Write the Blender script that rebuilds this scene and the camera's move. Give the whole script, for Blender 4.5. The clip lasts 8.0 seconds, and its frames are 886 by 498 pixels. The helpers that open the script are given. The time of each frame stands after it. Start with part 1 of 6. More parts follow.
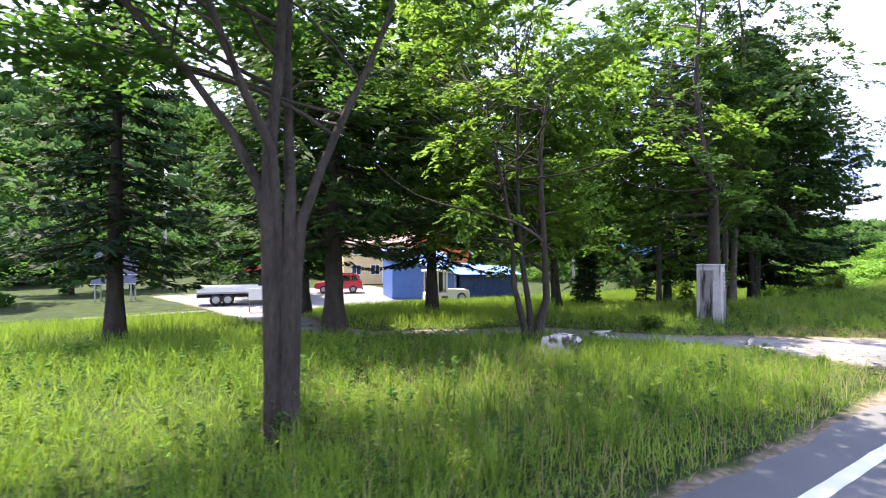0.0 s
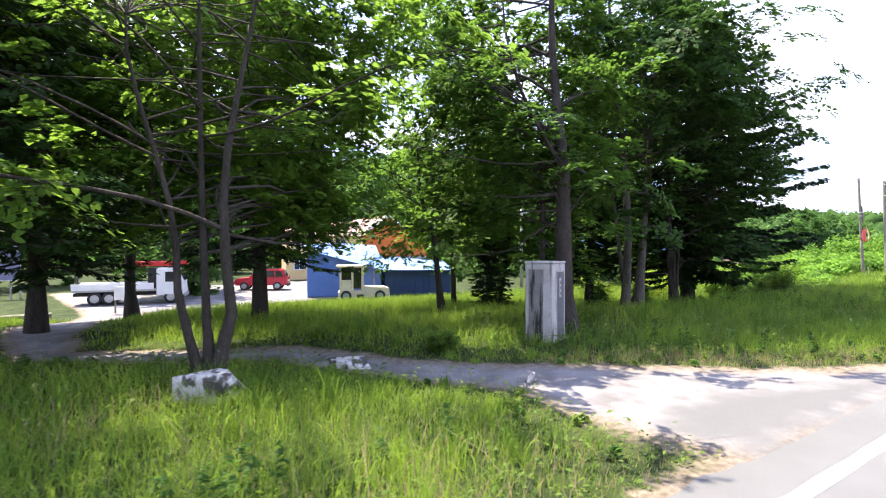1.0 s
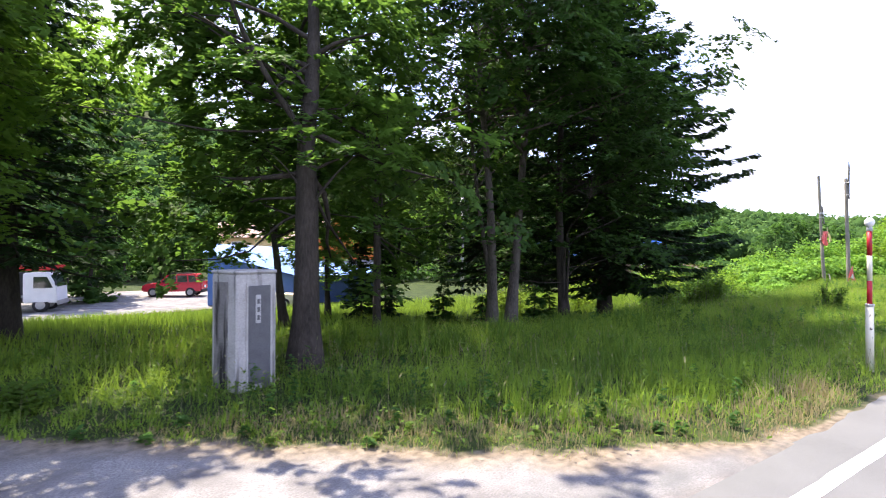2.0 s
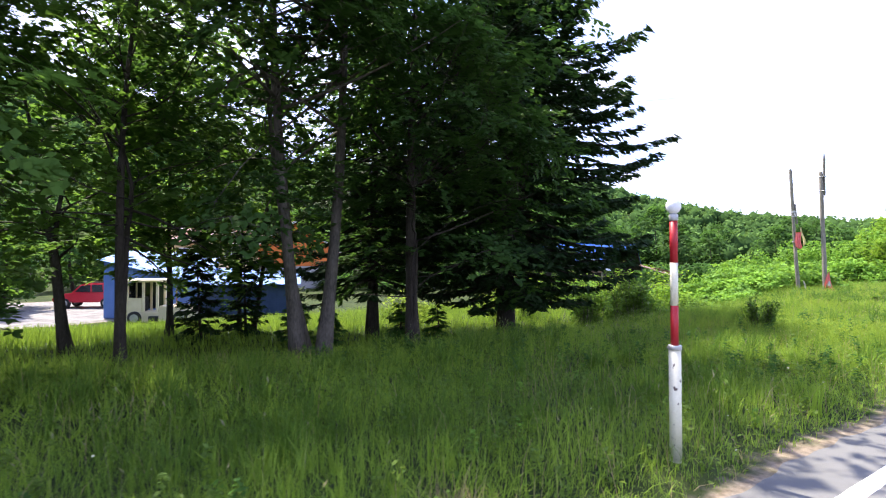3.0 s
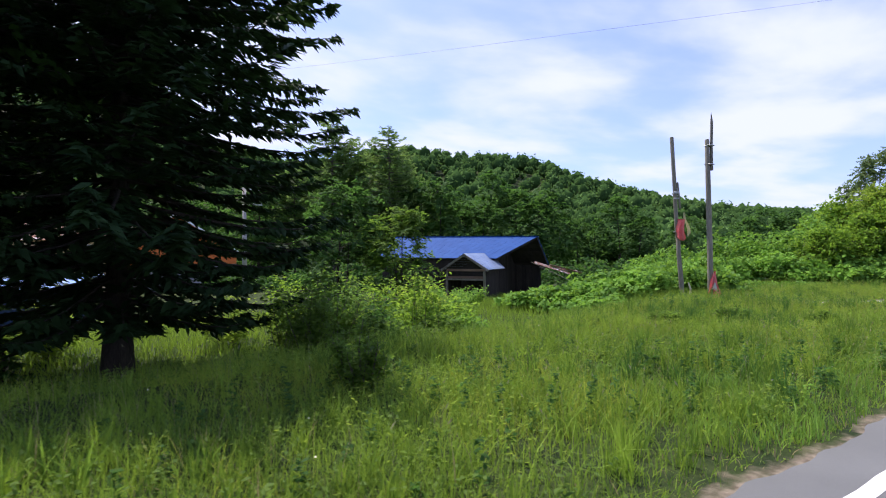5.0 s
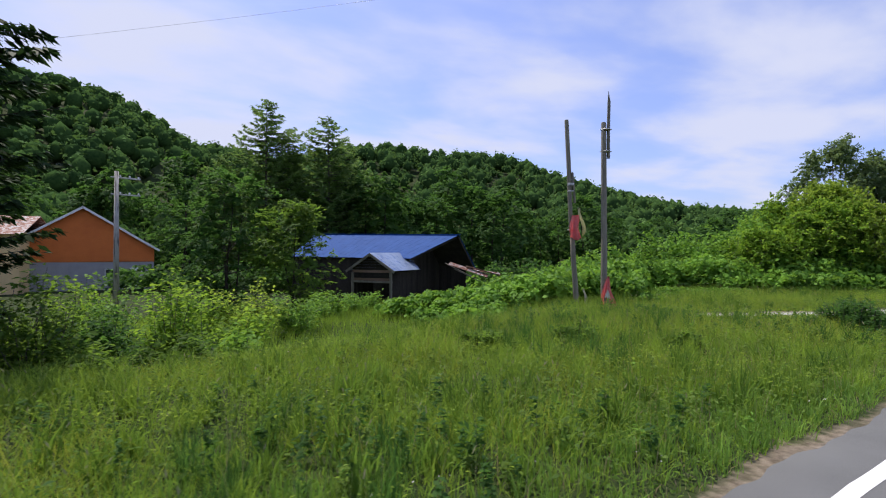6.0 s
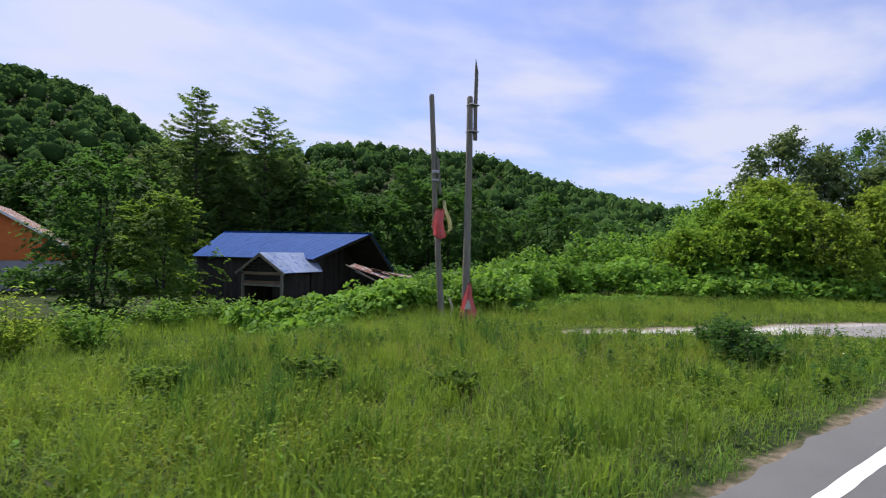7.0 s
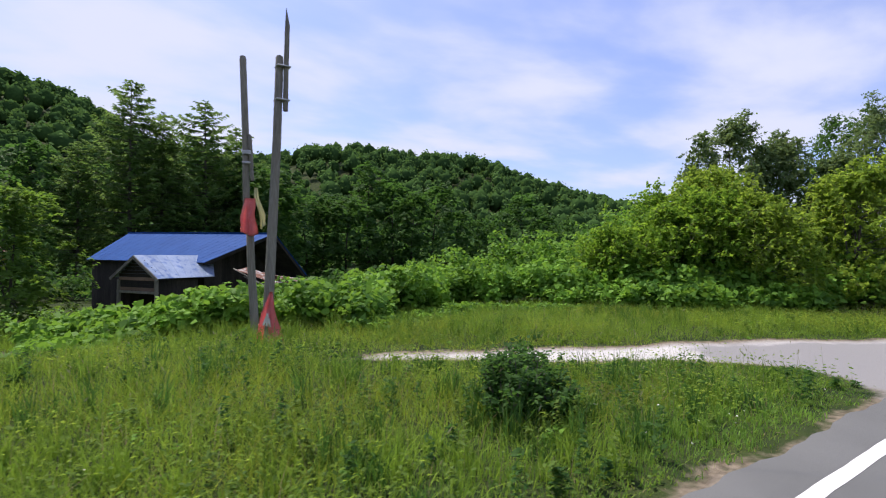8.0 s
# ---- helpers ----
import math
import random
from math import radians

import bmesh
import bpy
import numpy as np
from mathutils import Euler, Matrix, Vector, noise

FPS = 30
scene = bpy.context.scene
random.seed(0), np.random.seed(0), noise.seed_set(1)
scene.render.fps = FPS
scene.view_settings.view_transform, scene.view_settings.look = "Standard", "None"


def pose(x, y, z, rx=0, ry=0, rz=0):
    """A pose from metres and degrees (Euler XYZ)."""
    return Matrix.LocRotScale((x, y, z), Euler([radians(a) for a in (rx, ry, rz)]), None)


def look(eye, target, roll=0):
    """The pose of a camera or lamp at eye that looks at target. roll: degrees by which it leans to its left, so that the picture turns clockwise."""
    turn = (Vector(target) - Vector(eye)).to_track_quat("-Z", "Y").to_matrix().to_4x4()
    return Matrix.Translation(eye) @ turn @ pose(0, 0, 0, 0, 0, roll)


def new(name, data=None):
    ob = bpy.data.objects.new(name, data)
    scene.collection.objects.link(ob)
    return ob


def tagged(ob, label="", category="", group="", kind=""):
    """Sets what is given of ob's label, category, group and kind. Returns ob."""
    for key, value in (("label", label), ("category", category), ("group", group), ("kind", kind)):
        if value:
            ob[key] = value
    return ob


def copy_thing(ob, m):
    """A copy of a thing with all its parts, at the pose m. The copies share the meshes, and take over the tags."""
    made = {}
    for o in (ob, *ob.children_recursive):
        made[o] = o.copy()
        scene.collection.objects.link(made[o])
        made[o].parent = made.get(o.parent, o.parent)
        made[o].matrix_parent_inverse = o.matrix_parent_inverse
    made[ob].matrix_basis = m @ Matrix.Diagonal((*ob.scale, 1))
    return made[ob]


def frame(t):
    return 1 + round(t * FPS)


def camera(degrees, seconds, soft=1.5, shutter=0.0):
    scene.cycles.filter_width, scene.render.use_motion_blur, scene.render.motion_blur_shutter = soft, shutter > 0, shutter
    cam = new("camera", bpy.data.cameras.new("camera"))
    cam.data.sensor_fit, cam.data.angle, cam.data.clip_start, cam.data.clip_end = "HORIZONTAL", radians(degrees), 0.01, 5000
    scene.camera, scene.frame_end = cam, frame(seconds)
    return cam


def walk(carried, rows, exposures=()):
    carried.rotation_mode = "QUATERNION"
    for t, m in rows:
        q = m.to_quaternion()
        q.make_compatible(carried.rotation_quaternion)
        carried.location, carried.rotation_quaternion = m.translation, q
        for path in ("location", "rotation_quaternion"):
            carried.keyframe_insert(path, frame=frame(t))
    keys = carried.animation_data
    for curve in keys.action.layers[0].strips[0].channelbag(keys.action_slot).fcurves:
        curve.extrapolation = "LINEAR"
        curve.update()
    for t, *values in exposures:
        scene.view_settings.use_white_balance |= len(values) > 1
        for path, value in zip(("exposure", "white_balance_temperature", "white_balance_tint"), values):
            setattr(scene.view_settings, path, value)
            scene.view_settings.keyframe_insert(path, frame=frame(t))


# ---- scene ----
cam = camera(83.17, 8.0, 1.12, 0.08)
walk(cam, [
    (0.0, pose(-0.000, 0.000, 2.180, 90.669, 0.033, -33.698)),
    (0.5, pose(3.672, -0.006, 2.178, 90.276, 0.408, -33.869)),
    (1.0, pose(7.246, -0.006, 2.180, 89.926, 0.032, -33.662)),
    (1.5, pose(10.567, 0.009, 2.176, 90.143, -0.083, -33.800)),
    (1.7, pose(11.894, 0.015, 2.174, 90.257, -0.127, -34.187)),
    (2.8, pose(19.183, 0.058, 2.165, 90.782, 0.000, -32.857)),
    (3.0, pose(20.500, 0.071, 2.181, 90.978, 0.141, -32.766)),
    (3.5, pose(23.808, 0.125, 2.189, 90.610, 0.109, -32.391)),
    (4.0, pose(27.031, 0.133, 2.185, 90.531, 0.297, -32.469)),
    (4.5, pose(30.155, 0.125, 2.180, 90.537, 0.407, -32.322)),
    (5.0, pose(33.208, 0.130, 2.177, 90.464, 0.510, -32.251)),
    (5.2, pose(34.449, 0.138, 2.177, 90.388, 0.358, -32.277)),
    (6.3, pose(41.359, 0.200, 2.180, 90.341, -0.164, -34.206)),
    (6.5, pose(42.582, 0.201, 2.182, 90.318, -0.264, -34.408)),
    (7.0, pose(45.573, 0.168, 2.192, 90.461, -0.511, -34.842)),
    (7.5, pose(48.529, 0.126, 2.189, 90.563, -0.265, -34.872)),
    (8.0, pose(51.612, 0.075, 2.164, 90.783, -0.241, -34.729)),
], exposures=[(0.0, 1.82, 6600, 18), (1.0, 1.75, 6600, 18), (1.7, 1.62, 6600, 19), (2.8, 1.5, 6450, 18), (3.5, 1.47, 6400, 18), (4.5, 0.82, 6200, 20), (5.2, 0.24, 6150, 19), (6.3, -0.03, 6380, 15), (8.0, 0.12, 6420, 16)])

# ---------------------------------------------------------------- sky, sun
SUN_AZ = Vector((-0.20, 0.98))          # where the sun stands, seen from above
SUN_EL = radians(63)
world = bpy.data.worlds.new("sky")
scene.world = world
world.use_nodes = True
wn, wl = world.node_tree.nodes, world.node_tree.links
wn.clear()
sky = wn.new("ShaderNodeTexSky")
sky.sky_type = "NISHITA"
sky.sun_disc = False
sky.sun_elevation = SUN_EL
sky.sun_rotation = math.atan2(SUN_AZ.x, SUN_AZ.y)
sky.air_density, sky.dust_density, sky.ozone_density = 1.0, 1.6, 2.0
coord = wn.new("ShaderNodeTexCoord")
split = wn.new("ShaderNodeSeparateXYZ")
wl.new(coord.outputs["Generated"], split.inputs[0])


def wmath(op, a, b=None, clamp=False):
    n = wn.new("ShaderNodeMath")
    n.operation, n.use_clamp = op, clamp
    for i, v in enumerate((a, b)):
        if v is None:
            continue
        if isinstance(v, (int, float)):
            n.inputs[i].default_value = v
        else:
            wl.new(v, n.inputs[i])
    return n.outputs[0]


# clouds lie on a flat layer high above: direction divided by its height
high = wmath("MAXIMUM", wmath("ADD", split.outputs["Z"], 0.12), 0.02)
cx = wmath("DIVIDE", split.outputs["X"], high)
cy = wmath("DIVIDE", split.outputs["Y"], high)
plane = wn.new("ShaderNodeCombineXYZ")
wl.new(cx, plane.inputs[0])
wl.new(cy, plane.inputs[1])
streak = wn.new("ShaderNodeMapping")
streak.inputs["Rotation"].default_value = (0, 0, radians(38))
streak.inputs["Scale"].default_value = (0.8, 1.15, 1.0)
streak.inputs["Location"].default_value = (0.4, 0.3, 0.0)
wl.new(plane.outputs[0], streak.inputs["Vector"])
cloud = wn.new("ShaderNodeTexNoise")
cloud.inputs["Scale"].default_value = 1.15
cloud.inputs["Detail"].default_value = 9
cloud.inputs["Roughness"].default_value = 0.48
cloud.inputs["Distortion"].default_value = 0.15
wl.new(streak.outputs[0], cloud.inputs["Vector"])
cover = wn.new("ShaderNodeMapRange")
cover.interpolation_type = "SMOOTHSTEP"
for i, v in enumerate((0.39, 0.63, 0.19, 0.97)):
    cover.inputs[i + 1].default_value = v
wl.new(cloud.outputs[0], cover.inputs[0])
low = wmath("MULTIPLY", wmath("SUBTRACT", 0.30, split.outputs["Z"], True), 1.2, True)
overhead = wn.new("ShaderNodeMapRange")
overhead.interpolation_type = "SMOOTHSTEP"
for i, v in enumerate((0.48, 0.80, 1.0, 0.38)):
    overhead.inputs[i + 1].default_value = v
wl.new(split.outputs["Z"], overhead.inputs[0])
cover_out = wmath("MULTIPLY", wmath("MAXIMUM", cover.outputs[0], low), overhead.outputs[0])
mixsky = wn.new("ShaderNodeMixRGB")
wl.new(cover_out, mixsky.inputs[0])
tint = wn.new("ShaderNodeMixRGB")
tint.blend_type = "MULTIPLY"
tint.inputs[0].default_value = 1.0
tint.inputs[2].default_value = (1.42, 1.54, 2.16, 1)
wl.new(sky.outputs[0], tint.inputs[1])
wl.new(tint.outputs[0], mixsky.inputs[1])
mixsky.inputs[2].default_value = (7.8, 8.35, 10.1, 1)
back = wn.new("ShaderNodeBackground")
back.inputs["Strength"].default_value = 0.09
wl.new(mixsky.outputs[0], back.inputs[0])
wout = wn.new("ShaderNodeOutputWorld")
wl.new(back.outputs[0], wout.inputs[0])

sun_data = bpy.data.lights.new("sun", "SUN")
sun_data.energy, sun_data.angle, sun_data.color = 5.0, radians(0.5), (1.0, 0.93, 0.775)
sun = new("sun", sun_data)
d = SUN_AZ.normalized() * math.cos(SUN_EL)
sun.matrix_world = look((d.x * 60, d.y * 60, math.sin(SUN_EL) * 60), (0, 0, 0))


# ---------------------------------------------------------------- materials
def material(name, rough=0.8, metal=0.0, spec=0.3):
    m = bpy.data.materials.new(name)
    m.use_nodes = True
    b = m.node_tree.nodes["Principled BSDF"]
    b.inputs["Roughness"].default_value = rough
    b.inputs["Metallic"].default_value = metal
    b.inputs["Specular IOR Level"].default_value = spec
    return m, m.node_tree.nodes, m.node_tree.links, b


def rgba(c):
    return (c[0], c[1], c[2], 1)


def surface(name, a, b_col, scale=6.0, fine=60.0, rough=0.8, metal=0.0, bump=0.3, spec=0.3, stretch=(1, 1, 1), contrast=(0.35, 0.65),
            per_object=0.0, stain=None):
    """Two colours mixed by coarse and fine noise, with relief of the fine one."""
    m, n, l, b = material(name, rough, metal, spec)
    tc = n.new("ShaderNodeTexCoord")
    mp = n.new("ShaderNodeMapping")
    mp.inputs["Scale"].default_value = stretch
    l.new(tc.outputs["Object"], mp.inputs[0])
    t1, t2 = n.new("ShaderNodeTexNoise"), n.new("ShaderNodeTexNoise")
    t1.inputs["Scale"].default_value, t1.inputs["Detail"].default_value = scale, 5
    t2.inputs["Scale"].default_value, t2.inputs["Detail"].default_value = fine, 4
    l.new(mp.outputs[0], t1.inputs["Vector"])
    l.new(mp.outputs[0], t2.inputs["Vector"])
    add = n.new("ShaderNodeMath")
    add.operation = "ADD"
    l.new(t1.outputs[0], add.inputs[0])
    l.new(t2.outputs[0], add.inputs[1])
    half = n.new("ShaderNodeMath")
    half.operation = "MULTIPLY"
    half.inputs[1].default_value = 0.5
    l.new(add.outputs[0], half.inputs[0])
    r = n.new("ShaderNodeMapRange")
    r.inputs[1].default_value, r.inputs[2].default_value = contrast
    l.new(half.outputs[0], r.inputs[0])
    mix = n.new("ShaderNodeMixRGB")
    mix.inputs[1].default_value, mix.inputs[2].default_value = rgba(a), rgba(b_col)
    l.new(r.outputs[0], mix.inputs[0])
    out = mix.outputs[0]
    if stain:
        t3 = n.new("ShaderNodeTexNoise")
        t3.inputs["Scale"].default_value, t3.inputs["Detail"].default_value = stain[1], 6
        mp3 = n.new("ShaderNodeMapping")
        mp3.inputs["Scale"].default_value = stain[2]
        l.new(tc.outputs["Object"], mp3.inputs[0])
        l.new(mp3.outputs[0], t3.inputs["Vector"])
        r3 = n.new("ShaderNodeMapRange")
        r3.inputs[1].default_value, r3.inputs[2].default_value = stain[3]
        l.new(t3.outputs[0], r3.inputs[0])
        m3 = n.new("ShaderNodeMixRGB")
        m3.inputs[2].default_value = rgba(stain[0])
        l.new(r3.outputs[0], m3.inputs[0])
        l.new(out, m3.inputs[1])
        out = m3.outputs[0]
    if per_object:
        oi = n.new("ShaderNodeObjectInfo")
        hsv = n.new("ShaderNodeHueSaturation")
        mr = n.new("ShaderNodeMapRange")
        mr.inputs[3].default_value, mr.inputs[4].default_value = 1 - per_object, 1 + per_object
        l.new(oi.outputs["Random"], mr.inputs[0])
        l.new(mr.outputs[0], hsv.inputs["Value"])
        l.new(out, hsv.inputs["Color"])
        out = hsv.outputs[0]
    l.new(out, b.inputs["Base Color"])
    if bump:
        bp = n.new("ShaderNodeBump")
        bp.inputs["Strength"].default_value, bp.inputs["Distance"].default_value = bump, 0.02
        l.new(t2.outputs[0], bp.inputs["Height"])
        l.new(bp.outputs[0], b.inputs["Normal"])
    return m


def foliage(name, dark, light, through_col, share=0.45, rough=0.65, patch=0.6, single=0.30, spec=0.10, coarse=0.5):
    """Leaf: reflects one colour, lets another through, varies leaf by leaf and by larger patches."""
    # leaves are greyer than pure green
    dark, light, through_col = (tuple(0.94 * v + 0.06 * (0.3 * c[0] + 0.6 * c[1] + 0.1 * c[2]) for v in c) for c in (dark, light, through_col))
    m, n, l, b = material(name, rough, 0.0, spec)
    geo = n.new("ShaderNodeNewGeometry")
    tc = n.new("ShaderNodeTexCoord")
    t1 = n.new("ShaderNodeTexNoise")
    t1.inputs["Scale"].default_value, t1.inputs["Detail"].default_value, t1.inputs["Roughness"].default_value = patch, 4, coarse
    l.new(tc.outputs["Object"], t1.inputs["Vector"])
    add = n.new("ShaderNodeMath")
    add.operation = "MULTIPLY_ADD"
    add.inputs[1].default_value, add.inputs[2].default_value = single, 0.225 - single / 2
    l.new(geo.outputs["Random Per Island"], add.inputs[0])
    sm = n.new("ShaderNodeMath")
    sm.operation, sm.use_clamp = "ADD", True
    mr = n.new("ShaderNodeMapRange")
    mr.inputs[1].default_value, mr.inputs[2].default_value, mr.inputs[4].default_value = 0.36, 0.66, 0.68
    l.new(t1.outputs[0], mr.inputs[0])
    l.new(add.outputs[0], sm.inputs[0])
    l.new(mr.outputs[0], sm.inputs[1])
    mix = n.new("ShaderNodeMixRGB")
    mix.inputs[1].default_value, mix.inputs[2].default_value = rgba(dark), rgba(light)
    l.new(sm.outputs[0], mix.inputs[0])
    l.new(mix.outputs[0], b.inputs["Base Color"])
    tr = n.new("ShaderNodeBsdfTranslucent")
    m2 = n.new("ShaderNodeMixRGB")
    m2.inputs[0].default_value = 0.6
    m2.inputs[2].default_value = rgba(through_col)
    l.new(mix.outputs[0], m2.inputs[1])
    l.new(m2.outputs[0], tr.inputs[0])
    ms = n.new("ShaderNodeMixShader")
    ms.inputs[0].default_value = share
    l.new(b.outputs[0], ms.inputs[1])
    l.new(tr.outputs[0], ms.inputs[2])
    l.new(ms.outputs[0], n["Material Output"].inputs[0])
    return m


ASPHALT = surface("asphalt", (0.100, 0.102, 0.098), (0.154, 0.157, 0.151), 0.9, 140, 0.85, bump=0.35, contrast=(0.3, 0.7))
PAINT_LINE = surface("road_paint", (0.58, 0.58, 0.56), (0.74, 0.74, 0.72), 3, 90, 0.6, bump=0.15, contrast=(0.25, 0.5))
CONCRETE = surface("weathered_concrete", (0.33, 0.315, 0.29), (0.52, 0.50, 0.465), 3, 50, 0.9, bump=0.4,
                   stain=((0.13, 0.122, 0.112), 2.2, (3.4, 3.4, 0.35), (0.52, 0.64)))
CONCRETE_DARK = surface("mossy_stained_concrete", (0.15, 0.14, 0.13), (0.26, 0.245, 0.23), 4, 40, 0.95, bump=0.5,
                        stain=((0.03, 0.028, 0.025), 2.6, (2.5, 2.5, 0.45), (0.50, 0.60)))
PANEL_GREY = surface("grey_slate_panel", (0.085, 0.085, 0.09), (0.15, 0.15, 0.15), 4, 60, 0.6)
PLATE_PALE = surface("pale_plate", (0.36, 0.355, 0.34), (0.50, 0.49, 0.46), 6, 40, 0.5)
STONE = surface("pale_rock", (0.40, 0.385, 0.36), (0.66, 0.64, 0.60), 4, 30, 0.9, bump=0.6, stain=((0.075, 0.070, 0.062), 6, (1, 1, 0.6), (0.47, 0.57)))
BARK_DARK = surface("dark_bark", (0.022, 0.018, 0.014), (0.064, 0.053, 0.042), 5, 30, 0.95, bump=0.9, stretch=(1, 1, 0.25))
BARK_GREY = surface("grey_bark", (0.045, 0.039, 0.032), (0.13, 0.115, 0.095), 4, 28, 0.95, bump=0.8, stretch=(1, 1, 0.3))
WOOD_GREY = surface("weathered_pole_wood", (0.130, 0.118, 0.090), (0.275, 0.255, 0.198), 3, 40, 0.9, bump=0.5, stretch=(1, 1, 0.08))
WOOD_DARK = surface("old_dark_boards", (0.014, 0.012, 0.010), (0.046, 0.038, 0.031), 3, 30, 0.9, bump=0.5, stretch=(1, 1, 0.2), per_object=0.3)
WOOD_BROWN = surface("brown_boards", (0.14, 0.09, 0.06), (0.28, 0.19, 0.13), 3, 30, 0.9, bump=0.4, stretch=(0.3, 1, 1), per_object=0.25)
ROOF_BLUE = surface("blue_sheet_metal", (0.009, 0.054, 0.205), (0.018, 0.080, 0.27), 1.4, 40, 0.65, 0.0, bump=0.08, spec=0.08, per_object=0.03)
ROOF_WORN = surface("worn_blue_tin", (0.19, 0.26, 0.38), (0.34, 0.40, 0.50), 2.4, 40, 0.35, 0.3, bump=0.1, per_object=0.1,
                    stain=((0.12, 0.19, 0.36), 3, (1, 1, 1), (0.54, 0.64)))
RUST = surface("rusty_tin", (0.16, 0.06, 0.035), (0.34, 0.19, 0.14), 3, 30, 0.8, 0.1, bump=0.3, stain=((0.45, 0.44, 0.42), 4, (1, 1, 1), (0.5, 0.6)))
BLUE_WALL = surface("blue_tin_wall", (0.060, 0.145, 0.38), (0.095, 0.19, 0.46), 1.5, 40, 0.45, bump=0.05, spec=0.45)
BLUE_PALE = surface("pale_blue_roof", (0.105, 0.215, 0.50), (0.155, 0.285, 0.58), 1.5, 40, 0.55, bump=0.05, spec=0.3)
# blue tin darkened in its colour as if it stood in shade
BLUE_SHADED = surface("shaded_blue_tin", (0.02, 0.045, 0.11), (0.04, 0.07, 0.15), 2, 40, 0.5)
YELLOW_WALL = surface("yellow_siding", (0.68, 0.50, 0.24), (0.76, 0.58, 0.30), 1.2, 50, 0.7, bump=0.1)
ORANGE = surface("orange_siding", (0.56, 0.14, 0.03), (0.68, 0.19, 0.04), 1.2, 50, 0.65, bump=0.1)
GREY_WALL = surface("grey_siding", (0.26, 0.26, 0.27), (0.36, 0.36, 0.36), 1.2, 50, 0.7, bump=0.1)
WHITE_PAINT = surface("white_paint", (0.70, 0.70, 0.69), (0.82, 0.82, 0.80), 3, 60, 0.45, bump=0.05)
POLE_WHITE = surface("chipped_white_paint", (0.62, 0.59, 0.44), (0.74, 0.71, 0.56), 5, 60, 0.5, bump=0.1, stain=((0.10, 0.075, 0.06), 12, (1, 1, 0.6), (0.635, 0.66)))
POLE_RED = surface("red_reflective_band", (0.34, 0.006, 0.014), (0.44, 0.012, 0.022), 5, 60, 0.5, bump=0.05, spec=0.5)
METAL_GREY = surface("galvanised_metal", (0.34, 0.34, 0.34), (0.48, 0.48, 0.47), 5, 60, 0.45, 0.5, bump=0.1)
CREAM = surface("cream_machine_paint", (0.68, 0.58, 0.38), (0.80, 0.71, 0.50), 2, 40, 0.55, bump=0.1)
RED_CAR = surface("red_car_paint", (0.50, 0.02, 0.04), (0.58, 0.03, 0.05), 1, 60, 0.25, bump=0.0, spec=0.6)
RED_STEEL = surface("red_crane_paint", (0.50, 0.03, 0.03), (0.60, 0.05, 0.04), 2, 50, 0.4, bump=0.05)
BLACK = surface("black_rubber", (0.015, 0.015, 0.016), (0.035, 0.035, 0.035), 6, 60, 0.7)
GLASS_DARK = surface("dark_window_glass", (0.015, 0.018, 0.02), (0.03, 0.035, 0.04), 1, 20, 0.08, bump=0.0, spec=0.7)
CLOTH_RED = surface("faded_red_cloth", (0.83, 0.20, 0.20), (0.90, 0.34, 0.32), 4, 60, 0.85, bump=0.3)
CLOTH_WHITE = surface("dirty_white_cloth", (0.52, 0.50, 0.42), (0.72, 0.70, 0.62), 4, 60, 0.85, bump=0.3)
CLOTH_YELLOW = surface("pale_yellow_cloth", (0.66, 0.62, 0.36), (0.74, 0.72, 0.5), 4, 60, 0.85, bump=0.3)
SOLAR = surface("solar_cell_glass", (0.035, 0.04, 0.065), (0.06, 0.065, 0.10), 2, 30, 0.15, bump=0.0, spec=0.7)

LEAF_MAPLE = foliage("maple_leaf", (0.034, 0.078, 0.012), (0.11, 0.205, 0.024), (0.26, 0.45, 0.03), 0.47)
LEAF_CANOPY = foliage("canopy_leaf", (0.020, 0.054, 0.011), (0.086, 0.176, 0.025), (0.19, 0.38, 0.03), 0.44)
# darker leaf copy: the deep shade of backlit trees is put into its colour
LEAF_SHADE = foliage("shade_darkened_leaf", (0.014, 0.040, 0.010), (0.050, 0.112, 0.020), (0.11, 0.25, 0.025), 0.36)
LEAF_LIGHT = foliage("bright_young_leaf", (0.030, 0.080, 0.012), (0.120, 0.235, 0.027), (0.29, 0.50, 0.034), 0.50)
LEAF_DEEP = foliage("deep_green_leaf", (0.022, 0.062, 0.015), (0.064, 0.148, 0.028), (0.14, 0.33, 0.035), 0.44)
LEAF_YELLOW = foliage("yellow_green_leaf", (0.076, 0.150, 0.014), (0.215, 0.330, 0.030), (0.46, 0.63, 0.04), 0.54)
LEAF_GREYISH = foliage("greyish_small_leaf", (0.048, 0.092, 0.030), (0.165, 0.250, 0.095), (0.30, 0.42, 0.10), 0.42)
LEAF_LARCH = foliage("larch_needle", (0.060, 0.125, 0.032), (0.160, 0.275, 0.070), (0.28, 0.45, 0.07), 0.50)
LEAF_BROAD = foliage("knotweed_leaf", (0.028, 0.092, 0.012), (0.190, 0.385, 0.034), (0.32, 0.58, 0.035), 0.36, rough=0.6, single=0.55, spec=0.12)
LEAF_SUMAC = foliage("bright_bush_leaf", (0.060, 0.145, 0.012), (0.200, 0.355, 0.022), (0.38, 0.60, 0.025), 0.50)
LEAF_WOODS = foliage("far_wood_leaf", (0.048, 0.108, 0.032), (0.140, 0.250, 0.060), (0.14, 0.27, 0.04), 0.25, 0.9, patch=0.06, single=0.25, spec=0.03)
